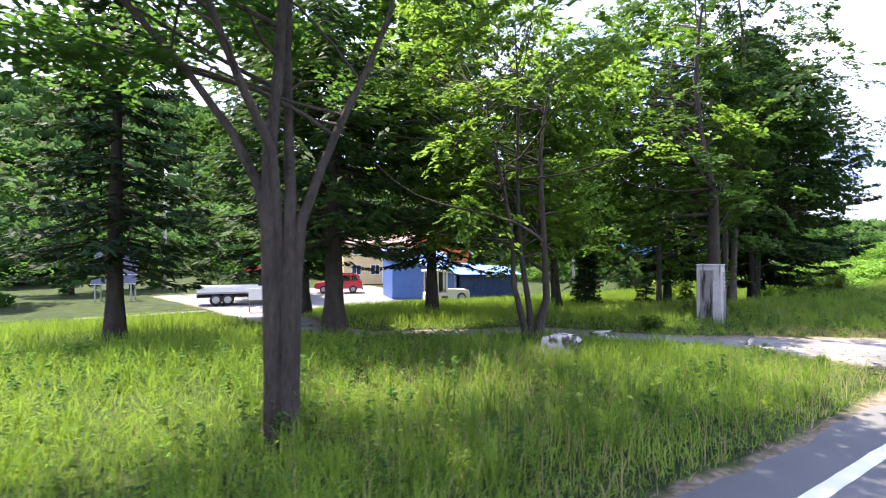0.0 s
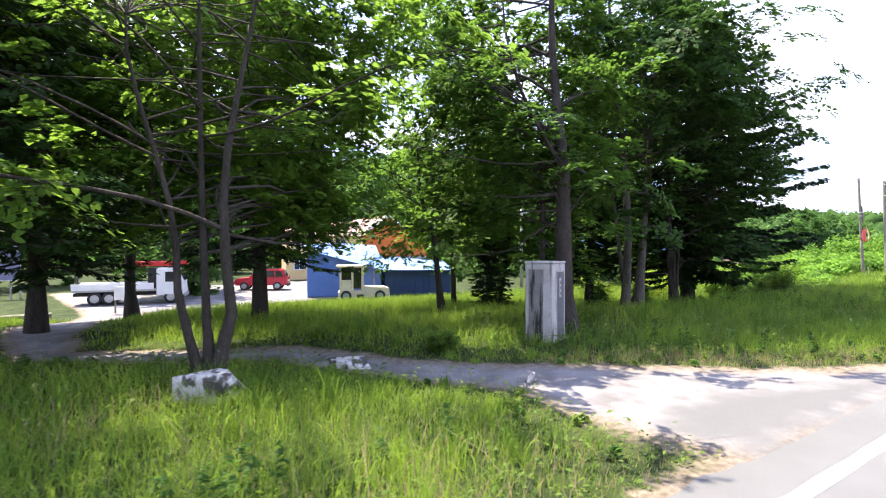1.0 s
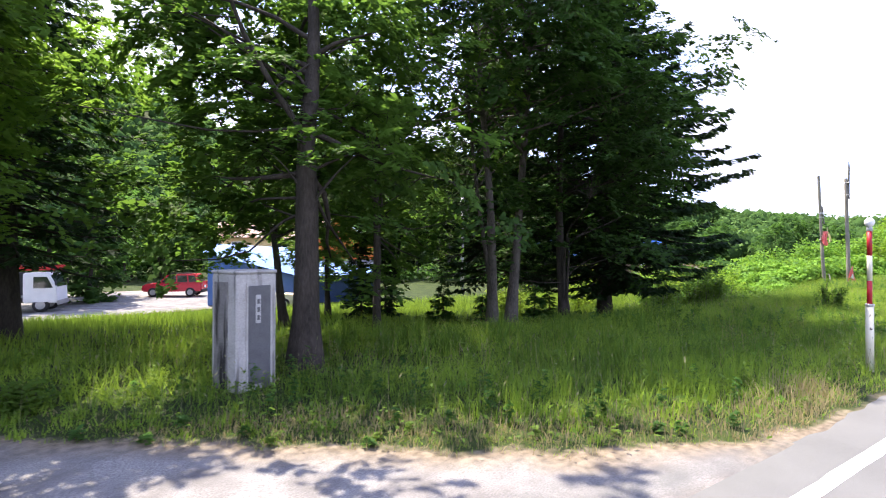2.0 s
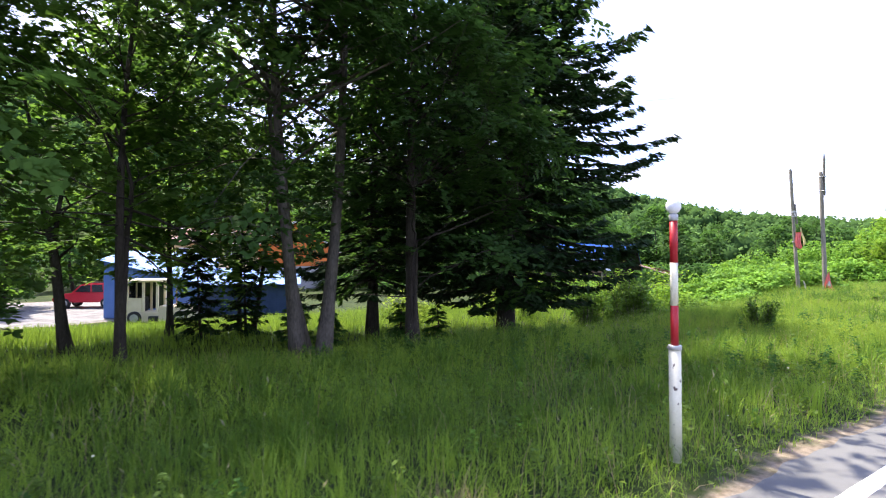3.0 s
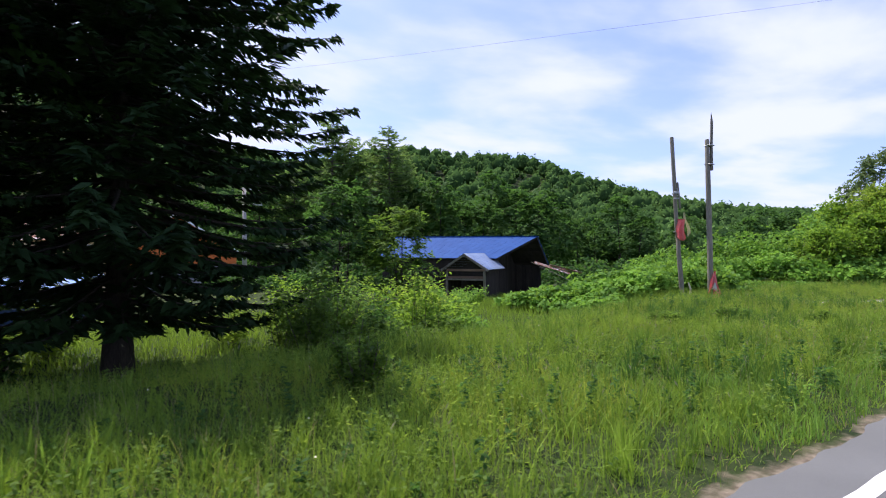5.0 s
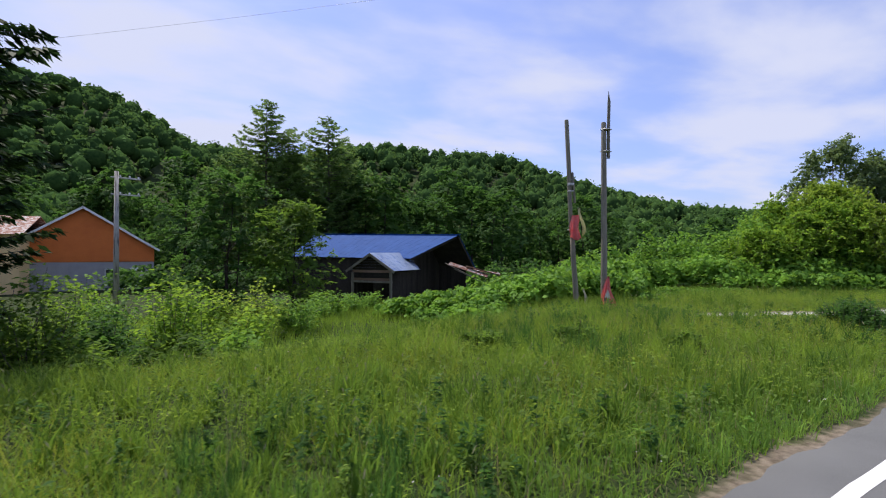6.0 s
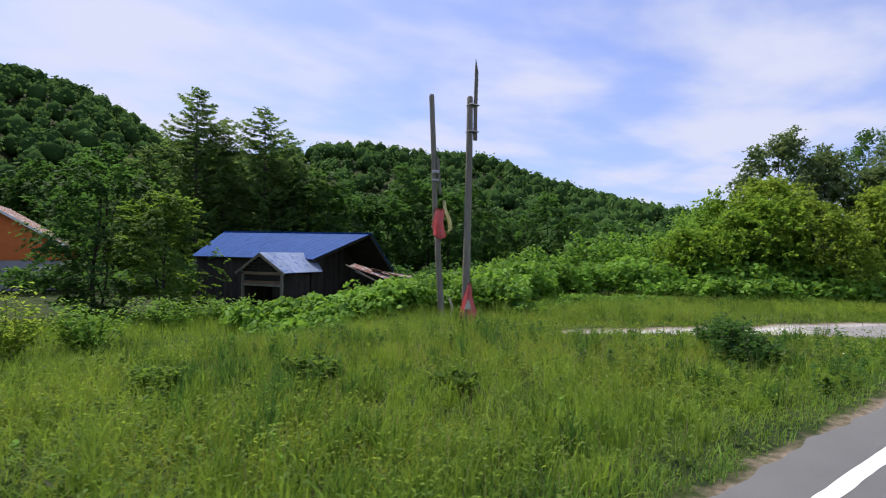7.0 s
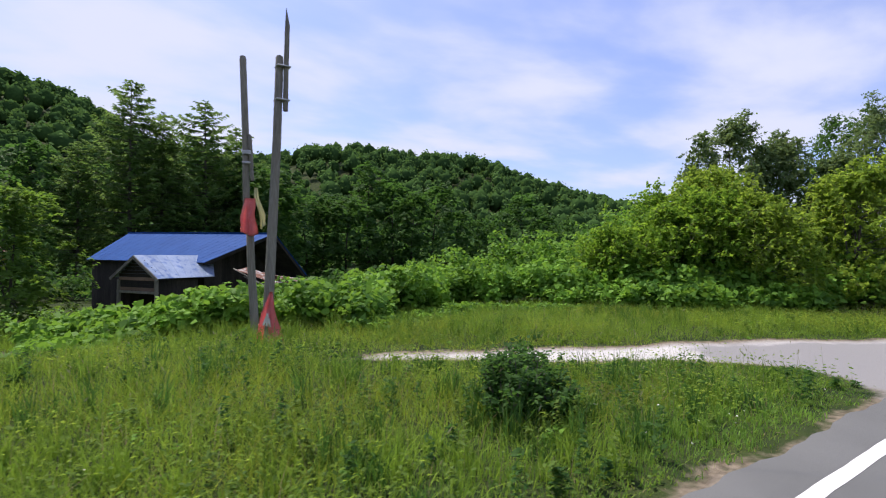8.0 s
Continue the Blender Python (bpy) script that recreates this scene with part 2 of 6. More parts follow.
# inner mass of far crowns: shade between leaves is put into its dark colour
WOOD_GAP_SHADE = surface("far_wood_gap_shade", (0.020, 0.046, 0.014), (0.050, 0.098, 0.026), 0.15, 1.5, 1.0, bump=0.0, spec=0.0)
NEEDLE_FIR = foliage("fir_needle", (0.016, 0.042, 0.014), (0.060, 0.120, 0.030), (0.09, 0.18, 0.03), 0.28)
NEEDLE = foliage("spruce_needle", (0.010, 0.028, 0.010), (0.030, 0.065, 0.018), (0.05, 0.11, 0.02), 0.22)
GRASS = foliage("green_grass", (0.030, 0.088, 0.018), (0.285, 0.430, 0.030), (0.38, 0.58, 0.032), 0.36, patch=0.45, single=0.60, spec=0.10, coarse=0.72)
GRASS_BRIGHT = foliage("bright_glossy_grass", (0.070, 0.175, 0.020), (0.240, 0.420, 0.046), (0.32, 0.55, 0.05), 0.28, rough=0.5, patch=1.2, single=0.6, spec=0.2)
GRASS_DRY = foliage("dry_grass", (0.24, 0.19, 0.09), (0.42, 0.34, 0.17), (0.45, 0.36, 0.17), 0.35, patch=0.8)
LEAF_WEED = foliage("meadow_weed_leaf", (0.048, 0.105, 0.016), (0.150, 0.240, 0.032), (0.28, 0.40, 0.035), 0.36, patch=0.5, coarse=0.65)
# yellow meadow patches, with the sun's warm tone put into the blade colour
GRASS_SUN_YELLOW = foliage("yellow_sunlit_grass", (0.13, 0.19, 0.016), (0.42, 0.47, 0.036), (0.48, 0.56, 0.035), 0.36, patch=0.7, single=0.6, spec=0.08)
SEED = foliage("grass_seed_head", (0.17, 0.18, 0.08), (0.32, 0.31, 0.16), (0.3, 0.3, 0.14), 0.35)


# ---------------------------------------------------------------- tools for shapes
def mesh_of(name, verts, faces, mat, smooth=False):
    """Mesh from an array of places and an array of faces that all have as many corners."""
    verts, faces = np.asarray(verts, dtype=np.float32), np.asarray(faces, dtype=np.int32)
    me = bpy.data.meshes.new(name)
    k = faces.shape[1]
    me.vertices.add(len(verts))
    me.vertices.foreach_set("co", verts.ravel())
    me.loops.add(faces.size)
    me.loops.foreach_set("vertex_index", faces.ravel())
    me.polygons.add(len(faces))
    me.polygons.foreach_set("loop_start", np.arange(0, faces.size, k, dtype=np.int32))
    if smooth:
        me.polygons.foreach_set("use_smooth", np.ones(len(faces), dtype=bool))
    me.materials.append(mat)
    me.update(calc_edges=True)
    me.validate()
    return me


def thing(name, x, y, z, turn=0.0, label="", category="", group="", kind=""):
    ob = new(name)
    ob.empty_display_size = 0.2
    ob.matrix_basis = pose(x, y, z, 0, 0, turn)
    return tagged(ob, label, category, group, kind)


def part_mesh(name, me, parent, label="", kind=""):
    ob = new(name, me)
    ob.parent = parent
    if kind:
        ob["kind"] = kind
    if label:
        ob["label"] = label
    return ob


def part(name, bm, mat, parent, label="", smooth=False):
    me = bpy.data.meshes.new(name)
    bm.normal_update()
    bm.to_mesh(me)
    bm.free()
    me.materials.append(mat)
    if smooth:
        for p in me.polygons:
            p.use_smooth = True
    return part_mesh(name, me, parent, label)


def box(sx, sy, sz, x=0, y=0, z=0, bevel=0.01, m=None, bm=None):
    """Bevelled block, x, y at its middle and z at its foot."""
    own = bmesh.new()
    bmesh.ops.create_cube(own, size=1.0)
    bmesh.ops.scale(own, vec=(sx, sy, sz), verts=own.verts)
    if bevel:
        bmesh.ops.bevel(own, geom=own.edges[:], offset=min(bevel, 0.45 * min(sx, sy, sz)), segments=1, affect="EDGES")
    bmesh.ops.translate(own, vec=(x, y, z + sz / 2), verts=own.verts)
    if m is not None:
        bmesh.ops.transform(own, matrix=m, verts=own.verts)
    if bm is None:
        return own
    me = bpy.data.meshes.new("t")
    own.to_mesh(me)
    own.free()
    bm.from_mesh(me)
    bpy.data.meshes.remove(me)
    return bm


def tube_arrays(points, radii, sides=8, rough=0.0, rng=None):
    """Rings round a bent line, closed with a point at the end."""
    pts = np.asarray(points, float)
    n = len(pts)
    tang = np.gradient(pts, axis=0)
    tang /= np.linalg.norm(tang, axis=1)[:, None] + 1e-9
    ref = np.where(np.abs(tang[:, 2:3]) > 0.9, np.array([[1.0, 0, 0]]), np.array([[0, 0, 1.0]]))
    u = np.cross(ref, tang)
    u /= np.linalg.norm(u, axis=1)[:, None] + 1e-9
    v = np.cross(tang, u)
    a = np.linspace(0, 2 * np.pi, sides, endpoint=False)
    r = np.asarray(radii, float)[:, None] * np.ones((1, sides))
    if rough and rng is not None:
        r = r * (1 + rough * rng.standard_normal(r.shape))
    ring = pts[:, None] + r[..., None] * (np.cos(a)[None, :, None] * u[:, None] + np.sin(a)[None, :, None] * v[:, None])
    verts = ring.reshape(-1, 3)
    i, j = np.meshgrid(np.arange(n - 1), np.arange(sides), indexing="ij")
    k = (j + 1) % sides
    faces = np.stack([i * sides + j, i * sides + k, (i + 1) * sides + k, (i + 1) * sides + j], -1).reshape(-1, 4)
    return verts, faces


def join_arrays(parts):
    vs, fs, o = [], [], 0
    for v, f in parts:
        vs.append(v)
        fs.append(f + o)
        o += len(v)
    return np.concatenate(vs), np.concatenate(fs)


def lathe(profile, sides=16, bm=None):
    """Solid of revolution from (radius, height) pairs."""
    bm = bm or bmesh.new()
    rings = []
    for r, z in profile:
        rings.append([bm.verts.new((r * math.cos(2 * math.pi * k / sides), r * math.sin(2 * math.pi * k / sides), z)) for k in range(sides)])
    for a, b in zip(rings, rings[1:]):
        for k in range(sides):
            bm.faces.new((a[k], a[(k + 1) % sides], b[(k + 1) % sides], b[k]))
    bm.faces.new(list(reversed(rings[0])))
    bm.faces.new(rings[-1])
    return bm


def leaf_arrays(c, length, rng, width=0.55, droop=0.25, tilt=0.5, fold=0.12, out=None):
    """A folded four-cornered leaf at every place of c."""
    n = len(c)
    az = rng.uniform(0, 2 * np.pi, n)
    dz = rng.normal(-droop, 0.3, n)
    u = np.stack([np.cos(az), np.sin(az), dz], 1)
    u /= np.linalg.norm(u, axis=1)[:, None]
    up = np.stack([rng.normal(0, tilt, n), rng.normal(0, tilt, n), np.ones(n)], 1)
    if out is not None:
        up = out + rng.normal(0, tilt, (n, 3))
        u = np.cross(up, rng.normal(0, 1, (n, 3)))
        u /= np.linalg.norm(u, axis=1)[:, None] + 1e-9
    v = np.cross(up, u)
    v /= np.linalg.norm(v, axis=1)[:, None] + 1e-9
    w = np.cross(u, v)
    ln = (length * rng.uniform(0.65, 1.25, n))[:, None]
    a = c - u * ln * 0.5
    b = c + v * ln * width * 0.5 + w * ln * fold
    t = c + u * ln * 0.5
    e = c - v * ln * width * 0.5 + w * ln * fold
    verts = np.stack([a, b, t, e], 1).reshape(-1, 3)
    return verts, np.arange(4 * n).reshape(-1, 4)


def blade_arrays(x, y, z, h, wdt, rng, lean=0.35, bent=True):
    """Grass blades: a narrow quad with a pointed, bent tip as a second quad."""
    n = len(x)
    az = rng.uniform(0, 2 * np.pi, n)
    la = rng.uniform(0, 2 * np.pi, n)
    ll = np.abs(rng.normal(0, lean, n)) * h
    base = np.stack([x, y, z], 1)
    side = np.stack([np.cos(az), np.sin(az), np.zeros(n)], 1) * (wdt / 2)[:, None]
    go = np.stack([np.cos(la) * ll, np.sin(la) * ll, np.zeros(n)], 1)
    up = np.stack([np.zeros(n), np.zeros(n), h], 1)
    mid = base + up * 0.6 + go * 0.35
    tip = base + up * 0.97 + go
    if not bent:
        verts = np.stack([base - side, base + side, tip + side * 0.15, tip - side * 0.15], 1).reshape(-1, 3)
        return verts, np.arange(4 * n).reshape(-1, 4)
    verts = np.stack([base - side, base + side, mid + side * 0.8, mid - side * 0.8, tip + side * 0.12, tip - side * 0.12], 1).reshape(-1, 3)
    k = np.arange(n)[:, None] * 6
    f = np.concatenate([k + np.array([[0, 1, 2, 3]]), k + np.array([[3, 2, 4, 5]])], 1).reshape(-1, 4)
    return verts, f


# ---------------------------------------------------------------- lie of the land
def smooth(a):
    a = np.clip(a, 0, 1)
    return a * a * (3 - 2 * a)


def wave(x, y, s, k=0.0):
    """Cheap smooth unevenness between about -1 and 1."""
    return (np.sin(x / s + 1.3 * np.sin(y / s * 0.7 + k)) + np.sin(y / s * 1.13 + 1.7 * np.sin(x / s * 0.6 + 2.1 + k)) + np.sin((x + y) / s * 0.53 + k)) / 3


SKY_BEARING = [-180, -120, -70, -30, -7, -3.7, -0.4, 1.8, 4.2, 12.9, 23.5, 33.3, 39, 42.3, 46.1, 49, 53.5, 57.4, 62.7, 70, 90, 140, 180]
SKY_SLOPE = [0.05, 0.1, 0.2, 0.27, 0.281, 0.283, 0.263, 0.247, 0.21, 0.175, 0.213, 0.2, 0.192, 0.172, 0.143, 0.13, 0.105, 0.09, 0.075, 0.06, 0.05, 0.05, 0.05]


def land(x, y):
    """Height of the ground: level by the road, a bank down to the yard, hills behind."""
    x, y = np.asarray(x, float), np.asarray(y, float)
    foot = np.interp(x, [5, 12, 19, 26, 34, 45, 50, 56, 70, 90], [-0.3, -0.35, -0.6, -0.95, -1.1, -1.0, -0.8, -0.5, -0.35, -0.3])
    start = np.interp(x, [0, 12, 20, 30, 40, 50, 56, 62, 80], [11, 11, 9.5, 9, 9, 11, 14, 15, 14])
    z = foot * smooth((y - start) / 6) + (-1.5 - foot) * smooth((y - 18) / 16)
    z += 0.05 * wave(x, y, 1.7) * smooth((y - 2.8) / 2) + 0.02 * wave(x, y, 0.5, 1.0) * smooth((y - 2.8) / 1.0)
    r = np.hypot(x - 50, y)
    bearing = np.degrees(np.arctan2(x - 50, y))
    slope = np.interp(bearing, SKY_BEARING, SKY_SLOPE)
    hill = np.maximum(slope * 260 - np.interp(bearing, [2, 10], [9.5, 4.0]), 0) * smooth((r - 100) / 160) * (1 - 0.5 * smooth((r - 300) / 500))
    hill = hill * (1 + 0.04 * wave(x, y, 21.0))
    return z + hill


def edge_distance(x, y, poly):
    """Signed distance to a polygon: above 0 inside."""
    x, y = np.asarray(x, float), np.asarray(y, float)
    p = np.asarray(poly, float)
    inside = np.zeros(x.shape, bool)
    best = np.full(x.shape, 1e9)
    for (ax, ay), (bx, by) in zip(p, np.roll(p, -1, 0)):
        dx, dy = bx - ax, by - ay
        k = np.clip(((x - ax) * dx + (y - ay) * dy) / (dx * dx + dy * dy), 0, 1)
        best = np.minimum(best, np.hypot(x - ax - k * dx, y - ay - k * dy))
        if ay != by:
            hit = ((ay > y) != (by > y)) & (x < dx * (y - ay) / dy + ax)
            inside ^= hit
    return np.where(inside, best, -best)


DRIVE = [(12.6, 2.2), (12.25, 4.2), (12.3, 5.7), (11.0, 7.9), (9.9, 10.2), (7.6, 11.2), (5.6, 12.9), (4.5, 20), (6, 34), (3, 52), (26, 56), (24, 36),
         (9, 33), (6.6, 20), (6.6, 13.9), (8.5, 12.3), (10.8, 11.0), (12.2, 8.4), (13.2, 7.3), (16.3, 5.2), (17, 4.6), (18, 3.65), (19.6, 3.1), (21, 2.2)]
LANE = [(61.6, 2.2), (62.7, 3.3), (62.8, 4.2), (62.0, 5.4), (58.6, 7.7), (57.0, 8.8), (56.0, 9.6), (56.4, 9.9), (59.7, 8.9), (65.1, 6.5), (69.3, 4.4), (73, 2.2)]


def bare(x, y):
    """How bare the ground is: below 0 grass, above 0 gravel."""
    d = np.maximum(edge_distance(x, y, DRIVE), edge_distance(x, y, LANE))
    return d + 0.18 * wave(x, y, 0.55, 0.7) + 0.10 * wave(x, y, 0.21, 2.0)


# asphalt aprons where the two drives meet the road
APRON_A = [(12.9, 2.45), (12.75, 3.4), (13.4, 4.1), (15.2, 4.0), (16.4, 3.5), (18.2, 3.05), (20.4, 2.45)]
APRON_B = [(61.4, 2.3), (62.3, 3.3), (62.5, 4.3), (61.9, 5.5), (63.4, 6.9), (66.5, 5.5), (69.0, 4.2), (72.5, 2.45)]

ROAD_EDGE = 2.55


def road_edge(x):
    return ROAD_EDGE + 0.035 * np.sin(x * 1.7) + 0.025 * np.sin(x * 4.3 + 1) + 0.02 * np.sin(x * 9.1)


# ---------------------------------------------------------------- ground, road
far = np.array([8, 20, 40, 70, 110, 150, 190, 230, 260, 290, 340, 420, 600, 1000, 2200.0])
xs = np.concatenate([-15 - far[::-1], np.arange(-15, 95, 0.3), 95 + far])
ys = np.concatenate([-8 - far[::-1], np.array([-8, -6, -5.2, -5.0, -2, 1, 2.3]), np.arange(2.5, 16, 0.22), np.arange(16, 34, 0.5), np.arange(34, 60, 2.0),
                     np.arange(60, 320, 9.0), np.array([340, 420, 600, 1000, 2200.0])])
gx, gy = np.meshgrid(xs, ys, indexing="ij")
gz = land(gx, gy)
under = (gy < 2.45) & (gy > -5.1)
gz = np.where(under, -0.08, gz)
gz = np.where(gy <= -5.1, -0.04 + 0.03 * wave(gx, gy, 1.5), gz)
bb = bare(gx, gy)
strip = np.minimum(road_edge(gx) + np.where(gx > 36, 0.03, 0.10) - gy + 0.16 * wave(gx, gy, 0.8, 0.2) + 0.10 * wave(gx, gy, 0.25, 1.1), 0.10)
bb = np.where(gy > 2.0, np.maximum(bb, strip), bb)
paved = np.maximum(edge_distance(gx, gy, APRON_A), edge_distance(gx, gy, APRON_B))
flush = (gy > 2.45) & (gy < 3.0) & (np.maximum(edge_distance(gx, gy, DRIVE), edge_distance(gx, gy, LANE)) > 0.1)
gz = np.where(flush, 0.006, gz - np.where((bb > 0.12) & ~under, 0.02, 0))
nx, ny = len(xs), len(ys)
ii, jj = np.meshgrid(np.arange(nx - 1), np.arange(ny - 1), indexing="ij")
gf = np.stack([ii * ny + jj, (ii + 1) * ny + jj, (ii + 1) * ny + jj + 1, ii * ny + jj + 1], -1).reshape(-1, 4)


def ground_material():
    m, n, l, b = material("soil_grass_gravel", 0.95, 0.0, 0.15)
    tc = n.new("ShaderNodeTexCoord")
    at = n.new("ShaderNodeAttribute")
    at.attribute_name = "bare"

    def tex(s, dtl=5):
        t = n.new("ShaderNodeTexNoise")
        t.inputs["Scale"].default_value, t.inputs["Detail"].default_value = s, dtl
        l.new(tc.outputs["Object"], t.inputs["Vector"])
        return t.outputs[0]

    def mixed(f, a, c, lo, hi):
        r = n.new("ShaderNodeMapRange")
        r.inputs[1].default_value, r.inputs[2].default_value = lo, hi
        l.new(f, r.inputs[0])
        x = n.new("ShaderNodeMixRGB")
        l.new(r.outputs[0], x.inputs[0])
        for i, v in ((1, a), (2, c)):
            if isinstance(v, tuple):
                x.inputs[i].default_value = rgba(v)
            else:
                l.new(v, x.inputs[i])
        return x.outputs[0]

    turf = mixed(tex(1.2), (0.016, 0.030, 0.008), (0.042, 0.062, 0.014), 0.35, 0.65)
    turf = mixed(tex(25), turf, (0.060, 0.052, 0.028), 0.55, 0.8)
    stones = mixed(tex(70, 3), (0.15, 0.146, 0.139), (0.33, 0.322, 0.308), 0.35, 0.65)
    # the lane beyond the poles is laid with paler stone
    sep = n.new("ShaderNodeSeparateXYZ")
    l.new(tc.outputs["Object"], sep.inputs[0])
    chalk = mixed(tex(60, 3), (0.34, 0.33, 0.31), (0.62, 0.60, 0.57), 0.35, 0.65)
    stones = mixed(tex(1.6), stones, (0.125, 0.118, 0.113), 0.40, 0.70)
    stones = mixed(sep.outputs["X"], stones, chalk, 45.0, 47.0)
    dirt = mixed(tex(9), (0.12, 0.095, 0.065), (0.25, 0.205, 0.145), 0.35, 0.65)
    rim = mixed(at.outputs["Fac"], dirt, stones, 0.05, 0.5)
    pv = n.new("ShaderNodeAttribute")
    pv.attribute_name = "paved"
    tar = mixed(tex(140, 4), (0.100, 0.102, 0.098), (0.154, 0.157, 0.151), 0.3, 0.7)
    tar = mixed(sep.outputs["X"], tar, (0.24, 0.235, 0.23), 45.0, 47.0)
    dusty = n.new("ShaderNodeMath")
    dusty.operation = "MULTIPLY_ADD"
    dusty.inputs[1].default_value = 0.9
    l.new(tex(2.2), dusty.inputs[0])
    l.new(pv.outputs["Fac"], dusty.inputs[2])
    rim = mixed(dusty.outputs[0], rim, tar, 0.28, 0.85)
    worn = n.new("ShaderNodeMath")
    worn.operation = "MULTIPLY_ADD"
    worn.inputs[1].default_value = 0.5
    l.new(tex(5), worn.inputs[0])
    l.new(at.outputs["Fac"], worn.inputs[2])
    col = mixed(worn.outputs[0], turf, rim, 0.10, 0.30)
    l.new(col, b.inputs["Base Color"])
    bp = n.new("ShaderNodeBump")
    bp.inputs["Strength"].default_value, bp.inputs["Distance"].default_value = 0.6, 0.03
    l.new(tex(45, 4), bp.inputs["Height"])
    l.new(bp.outputs[0], b.inputs["Normal"])
    return m


GROUND = ground_material()
gme = mesh_of("ground", np.stack([gx, gy, gz], -1).reshape(-1, 3), gf, GROUND, True)
pattr = gme.attributes.new("paved", "FLOAT", "POINT")
pattr.data.foreach_set("value", np.clip(paved, -2, 1).astype(np.float32).ravel())
attr = gme.attributes.new("bare", "FLOAT", "POINT")
attr.data.foreach_set("value", np.clip(bb, -2, 2).astype(np.float32).ravel())
tagged(new("ground", gme), "grassy ground with pale gravel drives, rising to wooded hills", "ground", kind="structure")

rx = np.concatenate([np.array([-900, -300, -100, -40]), np.arange(-15, 90, 0.15), np.array([120, 200, 400, 900.0])])
re = road_edge(rx)
prof = [(-5.2, -0.10), (-5.1, 0.0), (-1.3, 0.03), (2.0, 0.004)]
rv = [np.stack([rx, np.full_like(rx, a), np.full_like(rx, c)], 1) for a, c in prof]
rv.append(np.stack([rx, re - 0.02, np.full_like(rx, 0.0)], 1))
rv.append(np.stack([rx, re + 0.02, np.full_like(rx, -0.015)], 1))
rv.append(np.stack([rx, re + 0.05, np.full_like(rx, -0.10)], 1))
rv = np.stack(rv, 1)
m_, k_ = rv.shape[0], rv.shape[1]
ii, jj = np.meshgrid(np.arange(m_ - 1), np.arange(k_ - 1), indexing="ij")
rf = np.stack([ii * k_ + jj, (ii + 1) * k_ + jj, (ii + 1) * k_ + jj + 1, ii * k_ + jj + 1], -1).reshape(-1, 4)
tagged(new("road", mesh_of("road", rv.reshape(-1, 3), rf, ASPHALT)), "grey weathered asphalt country road with crumbling edge", "road", kind="structure")

lx = np.concatenate([np.array([-300, -60]), np.arange(-15, 90, 0.25), np.array([120, 300.0])])
lrng = np.random.default_rng(5)
lo = 1.826 + 0.004 * lrng.standard_normal(len(lx))
hi = 1.978 + 0.004 * lrng.standard_normal(len(lx))
zz = np.interp(1.94, [-1.3, 2.0], [0.03, 0.004]) + 0.004
lv = np.stack([np.stack([lx, lo, np.full_like(lx, zz + 0.001)], 1), np.stack([lx, hi, np.full_like(lx, zz)], 1)], 1).reshape(-1, 3)
q = np.arange(len(lx) - 1)[:, None] * 2
tagged(new("road_line", mesh_of("road_line", lv, q + np.array([[0, 2, 3, 1]]), PAINT_LINE)), "white painted edge line on the asphalt", "road marking", kind="structure")

# ---------------------------------------------------------------- grass
def scatter(x0, x1, y0, y1, per_m2, rng):
    n = int((x1 - x0) * (y1 - y0) * per_m2)
    x, y = rng.uniform(x0, x1, n), rng.uniform(y0, y1, n)
    keep = (bare(x, y) < rng.uniform(-0.25, 0.12, n)) & (y > road_edge(x) + 0.03 + np.abs(rng.normal(0, 0.10, n)) + 0.05 * (1 + wave(x, y, 0.8, 0.2)))
    return x[keep], y[keep]


def meadow(name, label, x, y, h, w, mat, rng, lean=0.35, bent=True):
    h = h * (0.30 + 0.70 * smooth((-bare(x, y) - 0.1) / 2.2)) * np.where(x > 50, 0.55 + 0.45 * smooth((y - 2.6) / 2.4), 1)
    v, f = blade_arrays(x, y, land(x, y) - 0.02, h, w, rng, lean, bent)
    return tagged(new(name, mesh_of(name, v, f, mat)), label, "grass", kind="stuff")


grng = np.random.default_rng(11)
x, y = scatter(-2, 74, 2.5, 7.5, 360, grng)
ok = (x < 36) | (grng.uniform(0, 1, len(x)) < 0.45 + 0.5 * smooth(0.5 + 1.3 * wave(x, y, 0.42, 2.9)))
x, y = x[ok], y[ok]
tall = np.clip(0.5 + 0.5 * wave(x, y, 1.1, 0.4) + 0.35 * wave(x, y, 0.33, 0.1), 0, 1.2)
edge = smooth((y - 2.6) / 1.2)
meadow("verge_grass", "uneven green verge grass beside the road", x, y, (0.10 + 0.24 * edge * (0.4 + 0.8 * tall)) * grng.uniform(0.5, 1.4, len(x)),
       grng.uniform(0.005, 0.012, len(x)) * np.where(x > 36, 1.35, 1.0), GRASS, grng, np.where(x > 36, 0.85, 0.75))
x, y = scatter(-4, 84, 7.5, 15, 150, grng)
tall = np.clip(0.5 + 0.5 * wave(x, y, 1.4, 1.4) + 0.3 * wave(x, y, 0.5, 0.3), 0, 1.2)
meadow("meadow_grass", "tall green meadow grass on the bank", x, y, (0.22 + 0.30 * tall) * grng.uniform(0.5, 1.4, len(x)), grng.uniform(0.010, 0.022, len(x)), GRASS, grng, 0.8, False)
x, y = scatter(-6, 62, 15, 31, 68, grng)
meadow("far_meadow_grass", "rough green grass on lower ground", x, y, grng.uniform(0.2, 0.55, len(x)), grng.uniform(0.018, 0.04, len(x)), GRASS, grng, 0.4, False)
x, y = scatter(60, 84, 14.5, 20, 45, grng)
